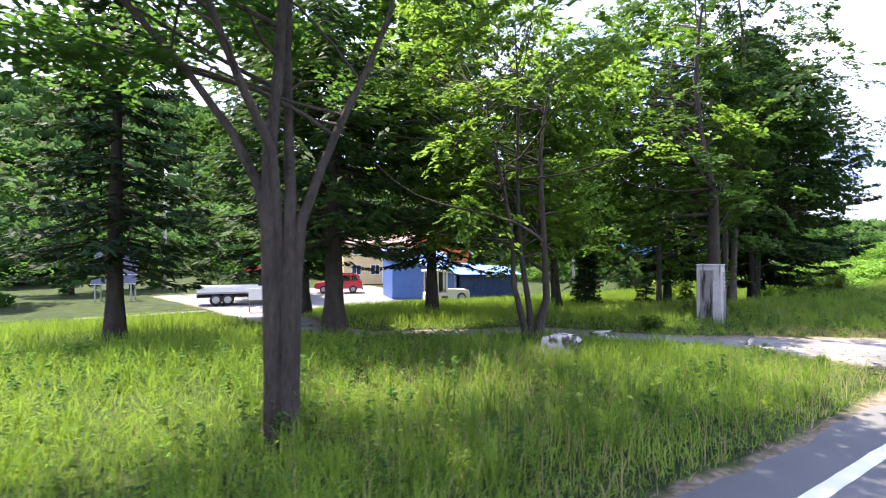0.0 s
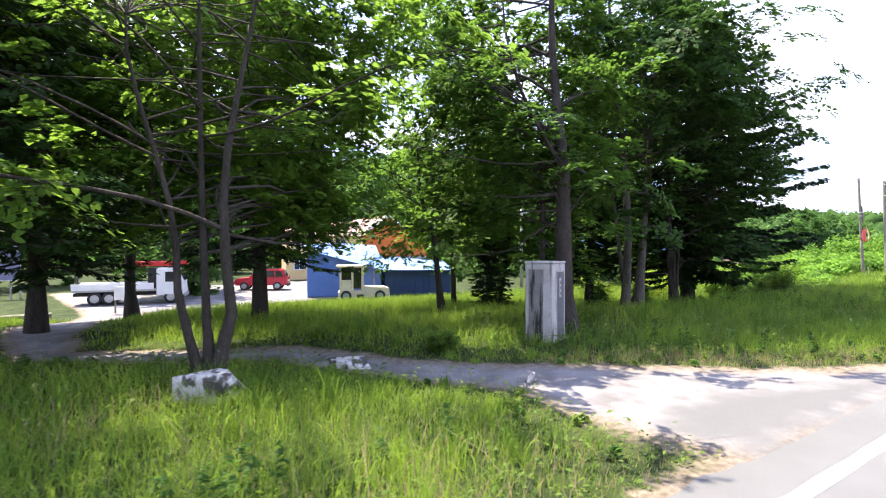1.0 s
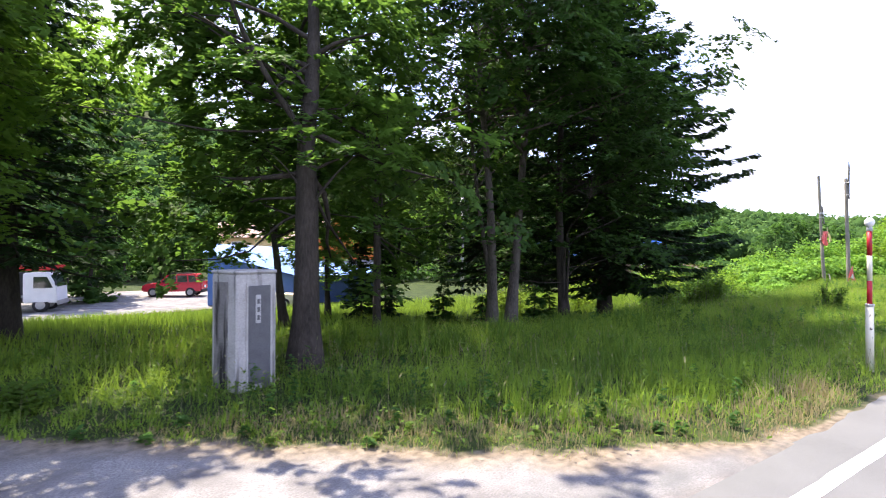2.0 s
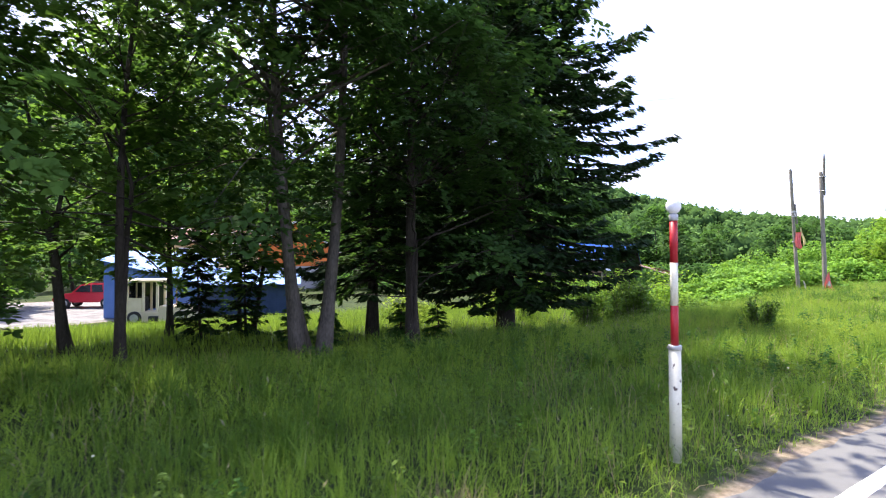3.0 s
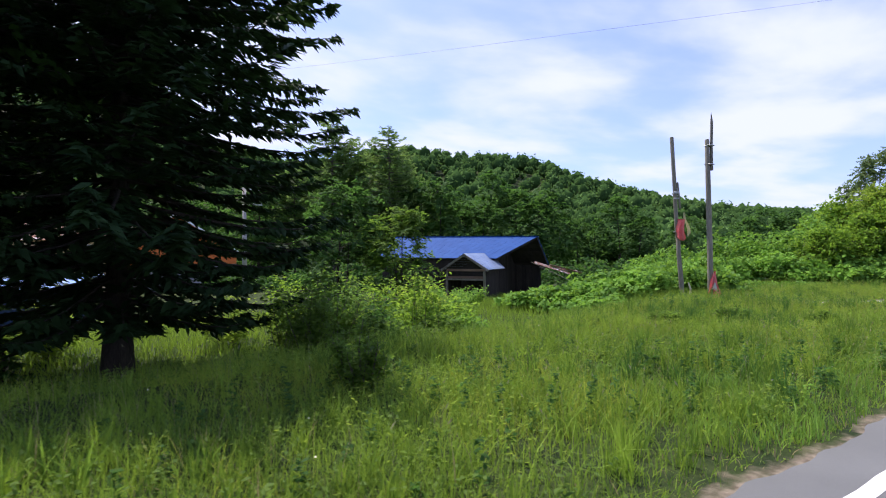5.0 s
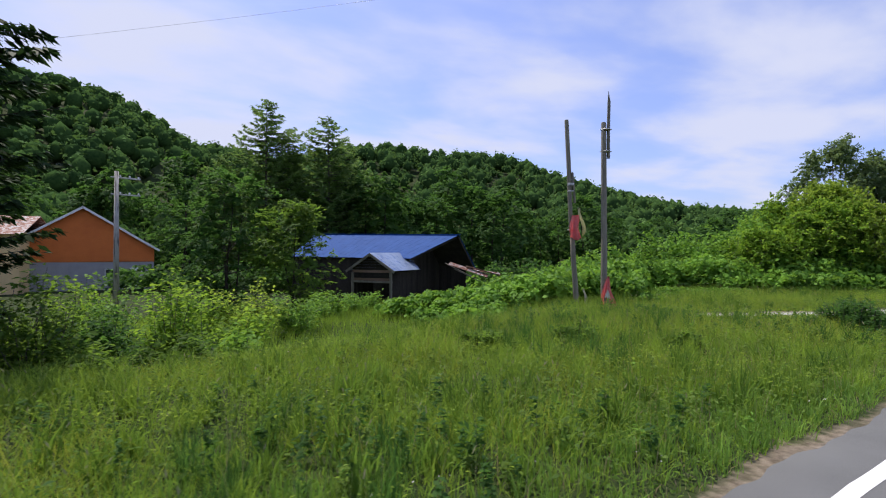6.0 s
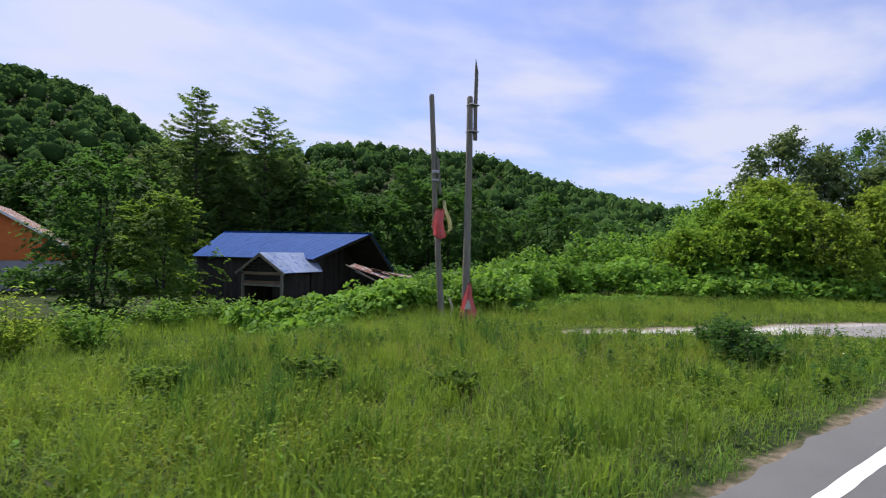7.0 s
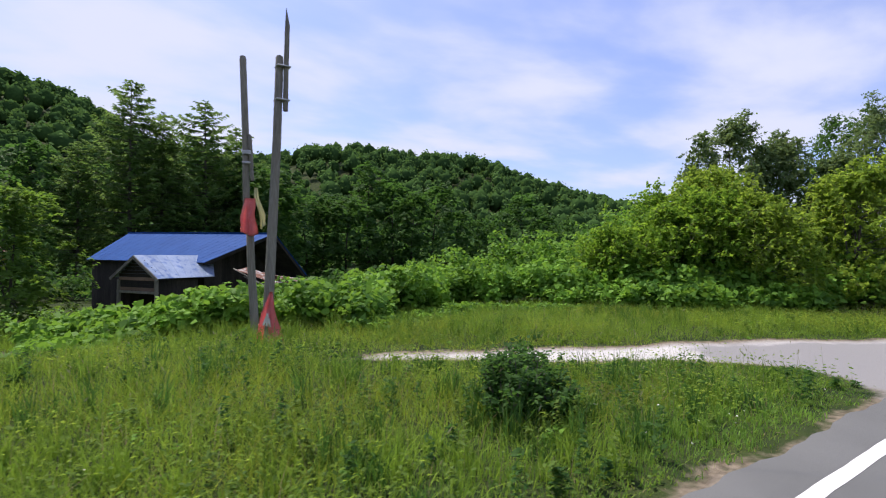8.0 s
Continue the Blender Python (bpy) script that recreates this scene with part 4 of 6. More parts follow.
def conifer(name, label, x, y, h, r, seed, leaf, bark, low=0.8, trunk_r=0.25, step=0.30, per_whorl=7, twig=0.20, dens=1.0, group="", droop=0.28, at_z=None, profile=None, uneven=0.66):
    """Spruce: whorls of drooping branches with upturned tips, hung with short twigs."""
    rng = np.random.default_rng(seed)
    z0 = float(land(x, y)) - 0.06 if at_z is None else at_z
    root = thing(name, x, y, z0, 0, label, "tree", group)
    t = np.linspace(0, 1, 10)
    tp = np.stack([0.08 * np.sin(3 * t + seed), 0.08 * np.cos(2 * t + seed), h * t], 1)
    part_mesh("trunk", mesh_of("trunk", *tube_arrays(tp, trunk_r * (1 - 0.97 * t) + trunk_r * 0.4 * np.exp(-t * 30), 9, 0.04, rng), bark, True), root)
    wood, cs, us, ls = [], [], [], []
    z = low
    while z < h - 0.15:
        q = (z - low) / (h - low)
        reach = r * (1 - q) ** 0.85 * (0.75 + 0.25 * min(1, q * 8 + 0.4)) + 0.12
        if profile:
            reach = float(np.interp(z, profile[0], profile[1]))
        cnt = per_whorl if q < 0.75 else max(4, per_whorl - 2)
        a0 = rng.uniform(0, 6.28)
        for i in range(cnt):
            a = a0 + 2 * math.pi * i / cnt + rng.normal(0, 0.22)
            ln = reach * rng.uniform(uneven, 1.06)
            n = 6
            s = np.linspace(0, 1, n)
            dz = -droop * rng.uniform(0.6, 1.4) * ln * (s ** 1.2) + 0.20 * ln * s ** 4 + 0.10 * (q - 0.3) * ln * s
            side = rng.normal(0, 0.05) * ln * s * s
            zz0 = z + rng.uniform(-0.5, 0.5) * step
            p = np.stack([np.cos(a) * ln * s - np.sin(a) * side, np.sin(a) * ln * s + np.cos(a) * side, zz0 + dz], 1)
            wood.append(tube_arrays(p, np.linspace(0.012 + 0.012 * ln, 0.004, n), 3))
            m = max(6, int(26 * ln * dens))
            k = rng.uniform(0.10, 1, m) ** 0.8
            base = np.stack([np.interp(k, s, p[:, j]) for j in range(3)], 1)
            sgn = rng.choice([-1.0, 1.0], m)
            fan = (0.35 + 0.9 * rng.uniform(0, 1, m)) * sgn
            wide = (0.10 + 0.17 * min(ln, 3.2) * (1 - k) ** 0.55) * rng.uniform(0.2, 1.1, m)
            dirx, diry = np.cos(a + fan), np.sin(a + fan)
            pos = base + np.stack([dirx * wide, diry * wide, -0.25 * wide - np.abs(rng.normal(0, 0.05, m))], 1)
            cs.append(pos)
            us.append(np.stack([dirx, diry, rng.normal(-0.35, 0.25, m)], 1))
            ls.append(twig * rng.uniform(0.7, 1.5, m) * (1 + 0.3 * (1 - k)))
        z += step * rng.uniform(0.8, 1.2) * (1.15 - 0.45 * q)
    part_mesh("branching", mesh_of("branching", *join_arrays(wood), bark, True), root, "", "stuff")
    c, u, ln = np.concatenate(cs), np.concatenate(us), np.concatenate(ls)[:, None]
    u /= np.linalg.norm(u, axis=1)[:, None]
    up = np.stack([rng.normal(0, 0.5, len(c)), rng.normal(0, 0.5, len(c)), np.ones(len(c))], 1)
    v = np.cross(up, u)
    v /= np.linalg.norm(v, axis=1)[:, None] + 1e-9
    w = np.cross(u, v)
    wd = ln * 0.17
    verts = np.stack([c - u * ln * 0.5, c + v * wd + w * wd * 0.3 - u * ln * 0.1, c + u * ln * 0.55, c - v * wd + w * wd * 0.3 - u * ln * 0.1], 1).reshape(-1, 3)
    part_mesh("crown", mesh_of("crown", verts, np.arange(len(verts)).reshape(-1, 4), leaf), root)
    return root


# by the drive
# the last four tufts, unseen above the view, are added to shade near grass
broad_tree("maple_tree", "large many-stemmed dark tree with spreading leafy crown", 1.62, 5.75,
           [(-0.05, 0.04, -0.20, 0.16, 3.0, -2.3, 1.8, 8.5, 0.10), (-0.02, 0.02, -0.12, 0.10, 3.3, -0.3, 0.6, 10.5, 0.12), (0.04, -0.02, 0.10, -0.04, 2.9, 0.7, 0.1, 10, 0.11), (0.07, -0.04, 0.20, -0.08, 2.6, 1.6, 0.7, 8.0, 0.10), (0.0, -0.04, -0.10, 0.0, 3.4, -1.4, -0.2, 8.0, 0.09)], 3,
           LEAF_DEEP, BARK_DARK, 4.6, 6.4, 12.5, 300, 95, 0.14, 0.75, (1.0, 0.9), limbs=60,
           boughs=[(168, 3.6, 4.6, 6), (150, 3.8, 5.6, 7), (128, 3.4, 5.2, 6), (105, 3.6, 6.0, 6), (185, 3.2, 5.9, 6), (80, 3.0, 6.4, 5)],
           tufts=[(-1.6, 0.6, 5.6, 1.2, 0.7, 6), (-2.6, 1.4, 4.9, 1.0, 0.6, 6), (2.0, 2.4, 10.2, 1.6, 0.8, 24), (3.6, 2.6, 10.5, 1.5, 0.8, 22), (0.8, 2.2, 9.6, 1.5, 0.8, 18), (5.0, 2.3, 10.4, 1.2, 0.7, 14)])
conifer("fir_tree", "stout dark-trunked fir with layered boughs beside the gravel drive", 5.0, 12.95, 9.8, 4.0, 20, NEEDLE_FIR, BARK_DARK, 2.7, 0.29, 0.36, 8, 0.24, 1.25, droop=0.2,
        profile=((2.5, 4, 6.3, 7.9, 8.9, 9.8), (3.2, 3.9, 3.4, 2.4, 1.4, 0.2)))
broad_tree("maple_tree", "three-stemmed maple with bright green leaves by a pale rock", 8.55, 8.95,
           [(-0.05, 0.02, -0.40, 0.2, 1.6, -1.0, 0.5, 6.5, 0.10), (0.02, 0.05, 0.02, 0.1, 1.0, -0.05, 0.5, 8.0, 0.12), (0.10, -0.03, 0.36, -0.16, 1.2, 0.9, -0.1, 7.5, 0.15)], 5,
           LEAF_LIGHT, BARK_DARK, 4.9, 3.6, 12.0, 600, 88, 0.165, 0.82, (1.1, 3.0), limbs=60, clear=0.95, keep=0.2,
           boughs=[(-169, 4.7, 3.9, 12), (-158, 5.2, 5.0, 12), (-146, 5.0, 6.0, 12), (-133, 5.2, 6.6, 13), (-120, 4.8, 5.6, 12), (-108, 4.6, 6.7, 12), (-96, 4.4, 5.9, 10), (-80, 4.2, 6.8, 9),
                   (-62, 4.6, 6.6, 6), (-25, 4.6, 5.0, 6), (-39, 5.4, 5.4, 9), (-40, 5.6, 6.5, 9), (-48, 4.6, 7.2, 8), (-30, 4.2, 6.2, 7), (-172, 4.0, 6.8, 11), (-152, 3.6, 4.4, 9)],
           tufts=[(1.0, 2.2, 3.9, 2.3, 0.9, 46), (2.0, 1.8, 3.2, 1.2, 0.6, 22), (1.2, 2.6, 3.2, 1.8, 0.7, 20), (-1.0, 2.6, 4.6, 1.8, 0.9, 24), (-1.6, 3.6, 6.2, 2.2, 1.2, 40), (1.5, 3.8, 7.0, 2.4, 1.4, 50), (3.4, 3.4, 5.8, 2.0, 1.1, 34), (-3.2, 3.8, 7.0, 1.9, 1.2, 30), (0.6, 5.4, 9.6, 2.6, 1.3, 44), (-2.2, -1.6, 6.8, 2.2, 0.6, 15), (0.6, -1.0, 7.3, 2.4, 0.6, 18), (3.2, 0.4, 7.4, 1.5, 0.7, 22)])
broad_tree("maple_tree", "leafy maple with a dark trunk behind a concrete gate pillar", 16.9, 8.8, [(-0.06, 0, -0.03, 0.1, 4.2, 0.3, 0.6, 11, 0.27), (0, 0, 0.02, 0.1, 4.2, -1.4, 0.9, 9, 0.10)], 6,
           LEAF_CANOPY, BARK_DARK, 4.2, 3.2, 13.0, 440, 95, 0.18, 0.85, (0.3, 2.0), limbs=50,
           tufts=[(0.3, 0.2, 4.4, 1.8, 0.9, 30), (-0.8, 0.6, 5.8, 1.7, 1.0, 26), (1.0, 0.4, 6.4, 1.6, 1.0, 22), (-1.9, 2.0, 6.2, 1.6, 1.0, 24)])
broad_tree("forked_tree", "slender forked tree with a leaning dark trunk", 19.2, 18.0, [(0, 0, -0.38, 0.1, 3.4, -1.3, 0.3, 8.5, 0.17), (0, 0, -0.34, 0.1, 3.2, 1.2, 0.4, 8.0, 0.13)], 7,
           LEAF_CANOPY, BARK_DARK, 4.9, 3.1, 12.5, 350, 80, 0.21, 0.85, (-0.6, 0))
# the last three tufts are added, mostly above view, to shade the verge
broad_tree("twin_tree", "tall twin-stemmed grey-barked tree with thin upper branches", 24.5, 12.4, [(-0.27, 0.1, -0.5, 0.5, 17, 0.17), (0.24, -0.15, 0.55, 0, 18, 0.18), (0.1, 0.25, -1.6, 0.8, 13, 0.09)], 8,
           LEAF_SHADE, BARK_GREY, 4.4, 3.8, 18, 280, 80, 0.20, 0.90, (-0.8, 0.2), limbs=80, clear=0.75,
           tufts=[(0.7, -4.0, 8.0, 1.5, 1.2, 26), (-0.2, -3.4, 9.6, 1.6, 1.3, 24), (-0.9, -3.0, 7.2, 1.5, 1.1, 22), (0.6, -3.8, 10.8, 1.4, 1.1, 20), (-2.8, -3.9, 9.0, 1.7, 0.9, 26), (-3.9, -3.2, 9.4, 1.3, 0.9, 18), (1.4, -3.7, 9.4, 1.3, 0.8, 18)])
broad_tree("maple_tree", "thin-trunked leafy maple at the foot of the bank", 22.0, 21.1, [(0, 0, 0.3, 0.3, 10, 0.13), (0, 0, -0.1, 0.1, 3.0, -1.3, 0.3, 8, 0.08)], 9,
           LEAF_LIGHT, BARK_DARK, 3.8, 3.0, 12, 200, 75, 0.23, 0.9)
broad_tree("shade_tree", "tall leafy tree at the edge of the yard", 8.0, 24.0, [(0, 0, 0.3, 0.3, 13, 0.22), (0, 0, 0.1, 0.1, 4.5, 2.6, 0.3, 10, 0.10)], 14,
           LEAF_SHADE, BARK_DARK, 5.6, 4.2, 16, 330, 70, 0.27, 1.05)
broad_tree("maple_tree", "slender leafy maple at the foot of the bank", 24.9, 21.0, [(0, 0, 0.3, 0.3, 9, 0.11), (-0.4, 0.4, -0.6, 0.5, 8, 0.09)], 13,
           LEAF_CANOPY, BARK_DARK, 3.2, 2.8, 10.5, 170, 70, 0.23, 0.85)
broad_tree("maple_tree", "leafy maple on the bank among darker trees", 20.5, 13.3, [(0, 0, 0.4, 0.3, 10, 0.14), (0, 0, 0.1, 0.1, 3.4, -0.9, 0.5, 8, 0.09)], 10,
           LEAF_CANOPY, BARK_DARK, 3.4, 3.2, 10.5, 80, 75, 0.20, 0.85)
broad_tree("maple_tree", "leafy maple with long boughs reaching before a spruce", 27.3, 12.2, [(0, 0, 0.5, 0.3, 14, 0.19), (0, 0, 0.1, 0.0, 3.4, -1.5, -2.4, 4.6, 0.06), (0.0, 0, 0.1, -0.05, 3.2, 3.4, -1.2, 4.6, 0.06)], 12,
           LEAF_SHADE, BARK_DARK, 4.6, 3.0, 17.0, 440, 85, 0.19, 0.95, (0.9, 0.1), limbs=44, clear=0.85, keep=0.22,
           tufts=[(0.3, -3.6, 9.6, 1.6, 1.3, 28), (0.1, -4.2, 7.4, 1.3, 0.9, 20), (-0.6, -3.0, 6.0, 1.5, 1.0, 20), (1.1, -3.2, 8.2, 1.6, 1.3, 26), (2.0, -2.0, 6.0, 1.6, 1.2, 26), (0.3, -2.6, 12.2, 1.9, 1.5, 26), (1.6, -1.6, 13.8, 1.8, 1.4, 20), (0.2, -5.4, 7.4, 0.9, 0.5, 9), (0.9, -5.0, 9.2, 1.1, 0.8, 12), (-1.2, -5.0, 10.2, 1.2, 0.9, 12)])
conifer("fir_tree", "dark fir with drooping branches and a bare lower trunk", 11.6, 18.4, 16.5, 3.9, 21, NEEDLE, BARK_DARK, 2.6, 0.24, 0.34, 7, 0.24)
conifer("fir_tree", "dark fir standing among leafy trees", 5.4, 19.5, 13.5, 3.6, 22, NEEDLE, BARK_DARK, 2.2, 0.24, 0.36, 7, 0.26)
conifer("fir_tree", "dark fir with dense low branches", 0.2, 17.0, 13, 3.4, 23, NEEDLE, BARK_DARK, 2.4, 0.24, 0.36, 7, 0.26)
conifer("spruce_tree", "large dense dark spruce with wide drooping boughs", 33.05, 14.95, 17.5, 5.7, 24, NEEDLE, BARK_DARK, 1.9, 0.31, 0.37, 9, 0.30, 1.45,
        profile=((1.9, 3, 5, 8.5, 11, 14, 17.5), (3.4, 4.6, 5.7, 5.75, 4.9, 2.7, 0.2)), droop=0.29)
conifer("spruce_tree", "dark spruce behind leafy trees on the bank", 28.8, 18.0, 16, 4.0, 25, NEEDLE, BARK_DARK, 2.4, 0.22, 0.34, 8, 0.27)
for k_, (tx, ty, th) in enumerate([(22.8, 19.5, 4.4), (24.6, 20.6, 4.8), (26.0, 15.2, 1.7), (28.2, 14.6, 1.9), (25.6, 17.4, 2.0), (30.6, 16.2, 1.6)]):
    conifer("young_fir", "thin young fir on the bank", tx, ty, th, 0.36 * th if th < 3 else 0.9, 40 + k_, NEEDLE if th > 3 else LEAF_DEEP, BARK_DARK, 0.25, 0.06, 0.24, 6, 0.20, 1.6, "young firs on the bank")


# ---------------------------------------------------------------- bushes and weeds
def thicket(name, label, line, depth, height, count, leaf, leaf_len, per, seed, spread=0.55):
    """Many leafy stems side by side: each carries whorls of leaves and nods at its tip."""
    rng = np.random.default_rng(seed)
    cs, outs, st = [], [], []
    for _ in range(count):
        bx = rng.uniform(line[0][0], line[0][-1])
        by = float(np.interp(bx, line[0], line[1])) + depth * rng.uniform(0, 1) ** 1.3 + 0.5 * math.sin(bx * 1.7) + 0.3 * math.sin(bx * 4.1)
        h_ = float(np.interp(bx, height[0], height[1])) * rng.uniform(0.65, 1.2) * (0.75 + 0.25 * math.sin(bx * 0.9 + by))
        z_ = float(land(bx, by))
        lean = rng.normal(0, 0.18, 2) * h_
        k_ = rng.uniform(0.25, 1, per) ** 0.7
        a_ = rng.uniform(0, 2 * np.pi, per)
        rr = spread * (0.35 + 0.65 * np.sin(np.pi * k_ * 0.9)) * np.sqrt(rng.uniform(0.1, 1, per))
        dx, dy = np.cos(a_), np.sin(a_)
        cs.append(np.stack([bx + lean[0] * k_ + rr * dx, by + lean[1] * k_ + rr * dy, z_ + h_ * k_ - 0.15 * rr], 1))
        outs.append(np.stack([0.45 * dx, 0.45 * dy, np.full(per, 0.9)], 1))
    c_, o_ = np.concatenate(cs), np.concatenate(outs)
    v_, f_ = leaf_arrays(c_, leaf_len, rng, 0.72, 0.3, 0.55, 0.10, o_)
    return tagged(new(name, mesh_of(name, v_, f_, leaf)), label, "shrubs", kind="stuff")


thicket("knotweed", "tall bright green broad-leaved knotweed thicket", ((50.0, 51.8, 53.5, 55.3, 57.3, 59, 60.5, 62, 64, 66.3, 67.4, 70, 73.5), (15.6, 14.8, 14.7, 15.1, 13.6, 14.4, 15.3, 16.2, 17.4, 17.0, 13.4, 9.6, 7.6)), 6.0,
        ((50, 52, 54, 56, 60, 66, 70, 74), (0.9, 1.15, 1.3, 1.45, 1.7, 1.75, 1.9, 2.3)), 1300, LEAF_BROAD, 0.255, 50, 78, 0.5)
thicket("low_weeds", "low bright broad-leaved weeds before the knotweed", ((57.3, 59, 62, 64, 66.3, 69, 72), (12.4, 13.0, 14.2, 14.6, 13.6, 10.6, 8.2)), 1.6,
        ((57, 74), (0.42, 0.6)), 330, LEAF_BROAD, 0.15, 26, 77, 0.4)
thicket("scrub", "dense broad-leaved scrub under the roadside trees", ((70, 73, 76, 80, 86, 94), (10.4, 8.2, 6.4, 5.4, 4.6, 4.0)), 3.5, ((70, 76, 86, 94), (1.7, 2.1, 2.3, 2.4)), 420, LEAF_BROAD, 0.27, 55, 79, 0.7)
thicket("scrub", "dense bright green scrub rising behind the knotweed", ((66, 70, 74, 80), (20.5, 17.5, 14.5, 12)), 5.0, ((66, 70, 74, 80), (2.4, 3.6, 4.6, 5.0)), 260, LEAF_BROAD, 0.27, 80, 80, 0.9)
thicket("scrub", "dark scrub at the edge of the woods", ((40, 50, 64, 80, 96), (52, 48, 40, 30, 24)), 6.0, ((40, 96), (2.4, 2.8)), 260, LEAF_DEEP, 0.42, 60, 81, 1.2)


def bush(label, x, y, h, r, leaf, seed, leaf_len=0.13, per=130, stems=9, name="bush", slim=1.0):
    """Stems fanning from one root, each with sprays of leaves along its upper part."""
    rng = np.random.default_rng(seed)
    z0 = float(land(x, y)) - 0.04
    root = thing(name, x, y, z0, 0, label, name)
    cs = []
    for _ in range(stems):
        a_ = rng.uniform(0, 6.28)
        o_ = r * math.sqrt(rng.uniform(0, 1))
        hh_ = h * rng.uniform(0.6, 1.1) * (1 - 0.3 * o_ / r)
        p = curve_points((0.1 * math.cos(a_), 0.1 * math.sin(a_), 0), (o_ * math.cos(a_), o_ * math.sin(a_), hh_), 6, 0.06, rng)
        part_mesh("stalk", mesh_of("stalk", *tube_arrays(p, np.linspace(0.016, 0.004, 6), 5), BARK_GREY, True), root)
        k_ = rng.uniform(0.2, 1.0, per)
        b_ = np.stack([np.interp(k_, np.linspace(0, 1, 6), p[:, j]) for j in range(3)], 1)
        cs.append(b_ + rng.normal(0, 1, (per, 3)) * np.array([[0.22, 0.22, 0.13]]) * min(r, 1.0) * 0.8 * slim)
    v_, f_ = leaf_arrays(np.concatenate(cs), leaf_len, rng, 0.55, 0.3, 0.45)
    part_mesh("leaves", mesh_of("leaves", v_, f_, leaf), root)
    return root


for sx, sy, sh, sr, lf in [(39.6, 17.0, 2.6, 1.2, LEAF_BROAD), (41.6, 18.0, 2.2, 1.3, LEAF_SUMAC), (37.3, 14.6, 2.2, 1.2, LEAF_MAPLE), (43.4, 18.2, 2.0, 1.3, LEAF_YELLOW), (40.4, 15.2, 1.4, 1.2, LEAF_DEEP),
                           (45.6, 19.2, 1.6, 1.4, LEAF_BROAD), (31.2, 19.5, 1.7, 1.2, LEAF_YELLOW), (36.2, 19.4, 2.0, 1.4, LEAF_YELLOW), (42.2, 15.6, 1.1, 1.1, LEAF_MAPLE), (38.6, 20.2, 2.4, 1.4, LEAF_SUMAC),
                           (38.2, 13.7, 2.7, 1.0, LEAF_MAPLE), (39.4, 13.6, 1.5, 0.9, LEAF_DEEP), (40.8, 13.4, 2.4, 1.0, LEAF_SUMAC), (42.4, 13.9, 1.5, 1.0, LEAF_SUMAC), (39.0, 12.4, 0.9, 0.8, LEAF_MAPLE), (40.7, 12.2, 0.9, 0.8, LEAF_MAPLE),
                           (42.0, 12.7, 0.8, 0.8, LEAF_BROAD), (37.0, 12.4, 1.9, 0.9, LEAF_MAPLE), (48.2, 23.0, 1.2, 1.2, LEAF_BROAD), (50.6, 24.8, 1.2, 1.2, LEAF_BROAD)]:
    bush("yellowish leafy sapling bush in tall grass" if lf is LEAF_YELLOW else "leafy green sapling bush in tall grass", sx, sy, sh * 1.2, sr, lf, int(sx * 10), 0.16, 100, 15)
for sx, sy, sh, sr in [(57.2, 5.9, 0.85, 0.55), (56.5, 5.3, 1.05, 0.62), (56.0, 4.9, 0.95, 0.55), (56.6, 4.7, 0.75, 0.45), (48.6, 8.2, 0.75, 0.55), (36.3, 7.4, 1.2, 0.55), (46.3, 8.9, 0.6, 0.5), (39.4, 11.0, 0.7, 0.5), (13.0, 8.6, 0.5, 0.35), (50.2, 6.4, 0.55, 0.35)]:
    bush("dark green leafy weed clump in the grass", sx, sy, sh, sr, LEAF_MAPLE if sx < 55 else LEAF_DEEP, int(sx * 7), 0.10, 64, 26, "weed", 0.55)
bush("pale broad-leaved weed near the road", 56.0, 4.2, 0.3, 0.2, LEAF_BROAD, 9, 0.17, 8, 4, "weed")

# trees at the bend
def bend_tufts(h, r, seed):
    """Uneven leading shoots that break the outline of a crown."""
    rng = np.random.default_rng(seed)
    out = []
    for _ in range(9):
        a_, q_ = rng.uniform(0, 6.28), rng.uniform(0.2, 1.0)
        out.append((q_ * r * math.cos(a_), q_ * r * math.sin(a_), h * (1.05 - 0.45 * q_) + rng.uniform(-0.3, 0.7), 0.35, rng.uniform(0.5, 1.0), 9))
    return out


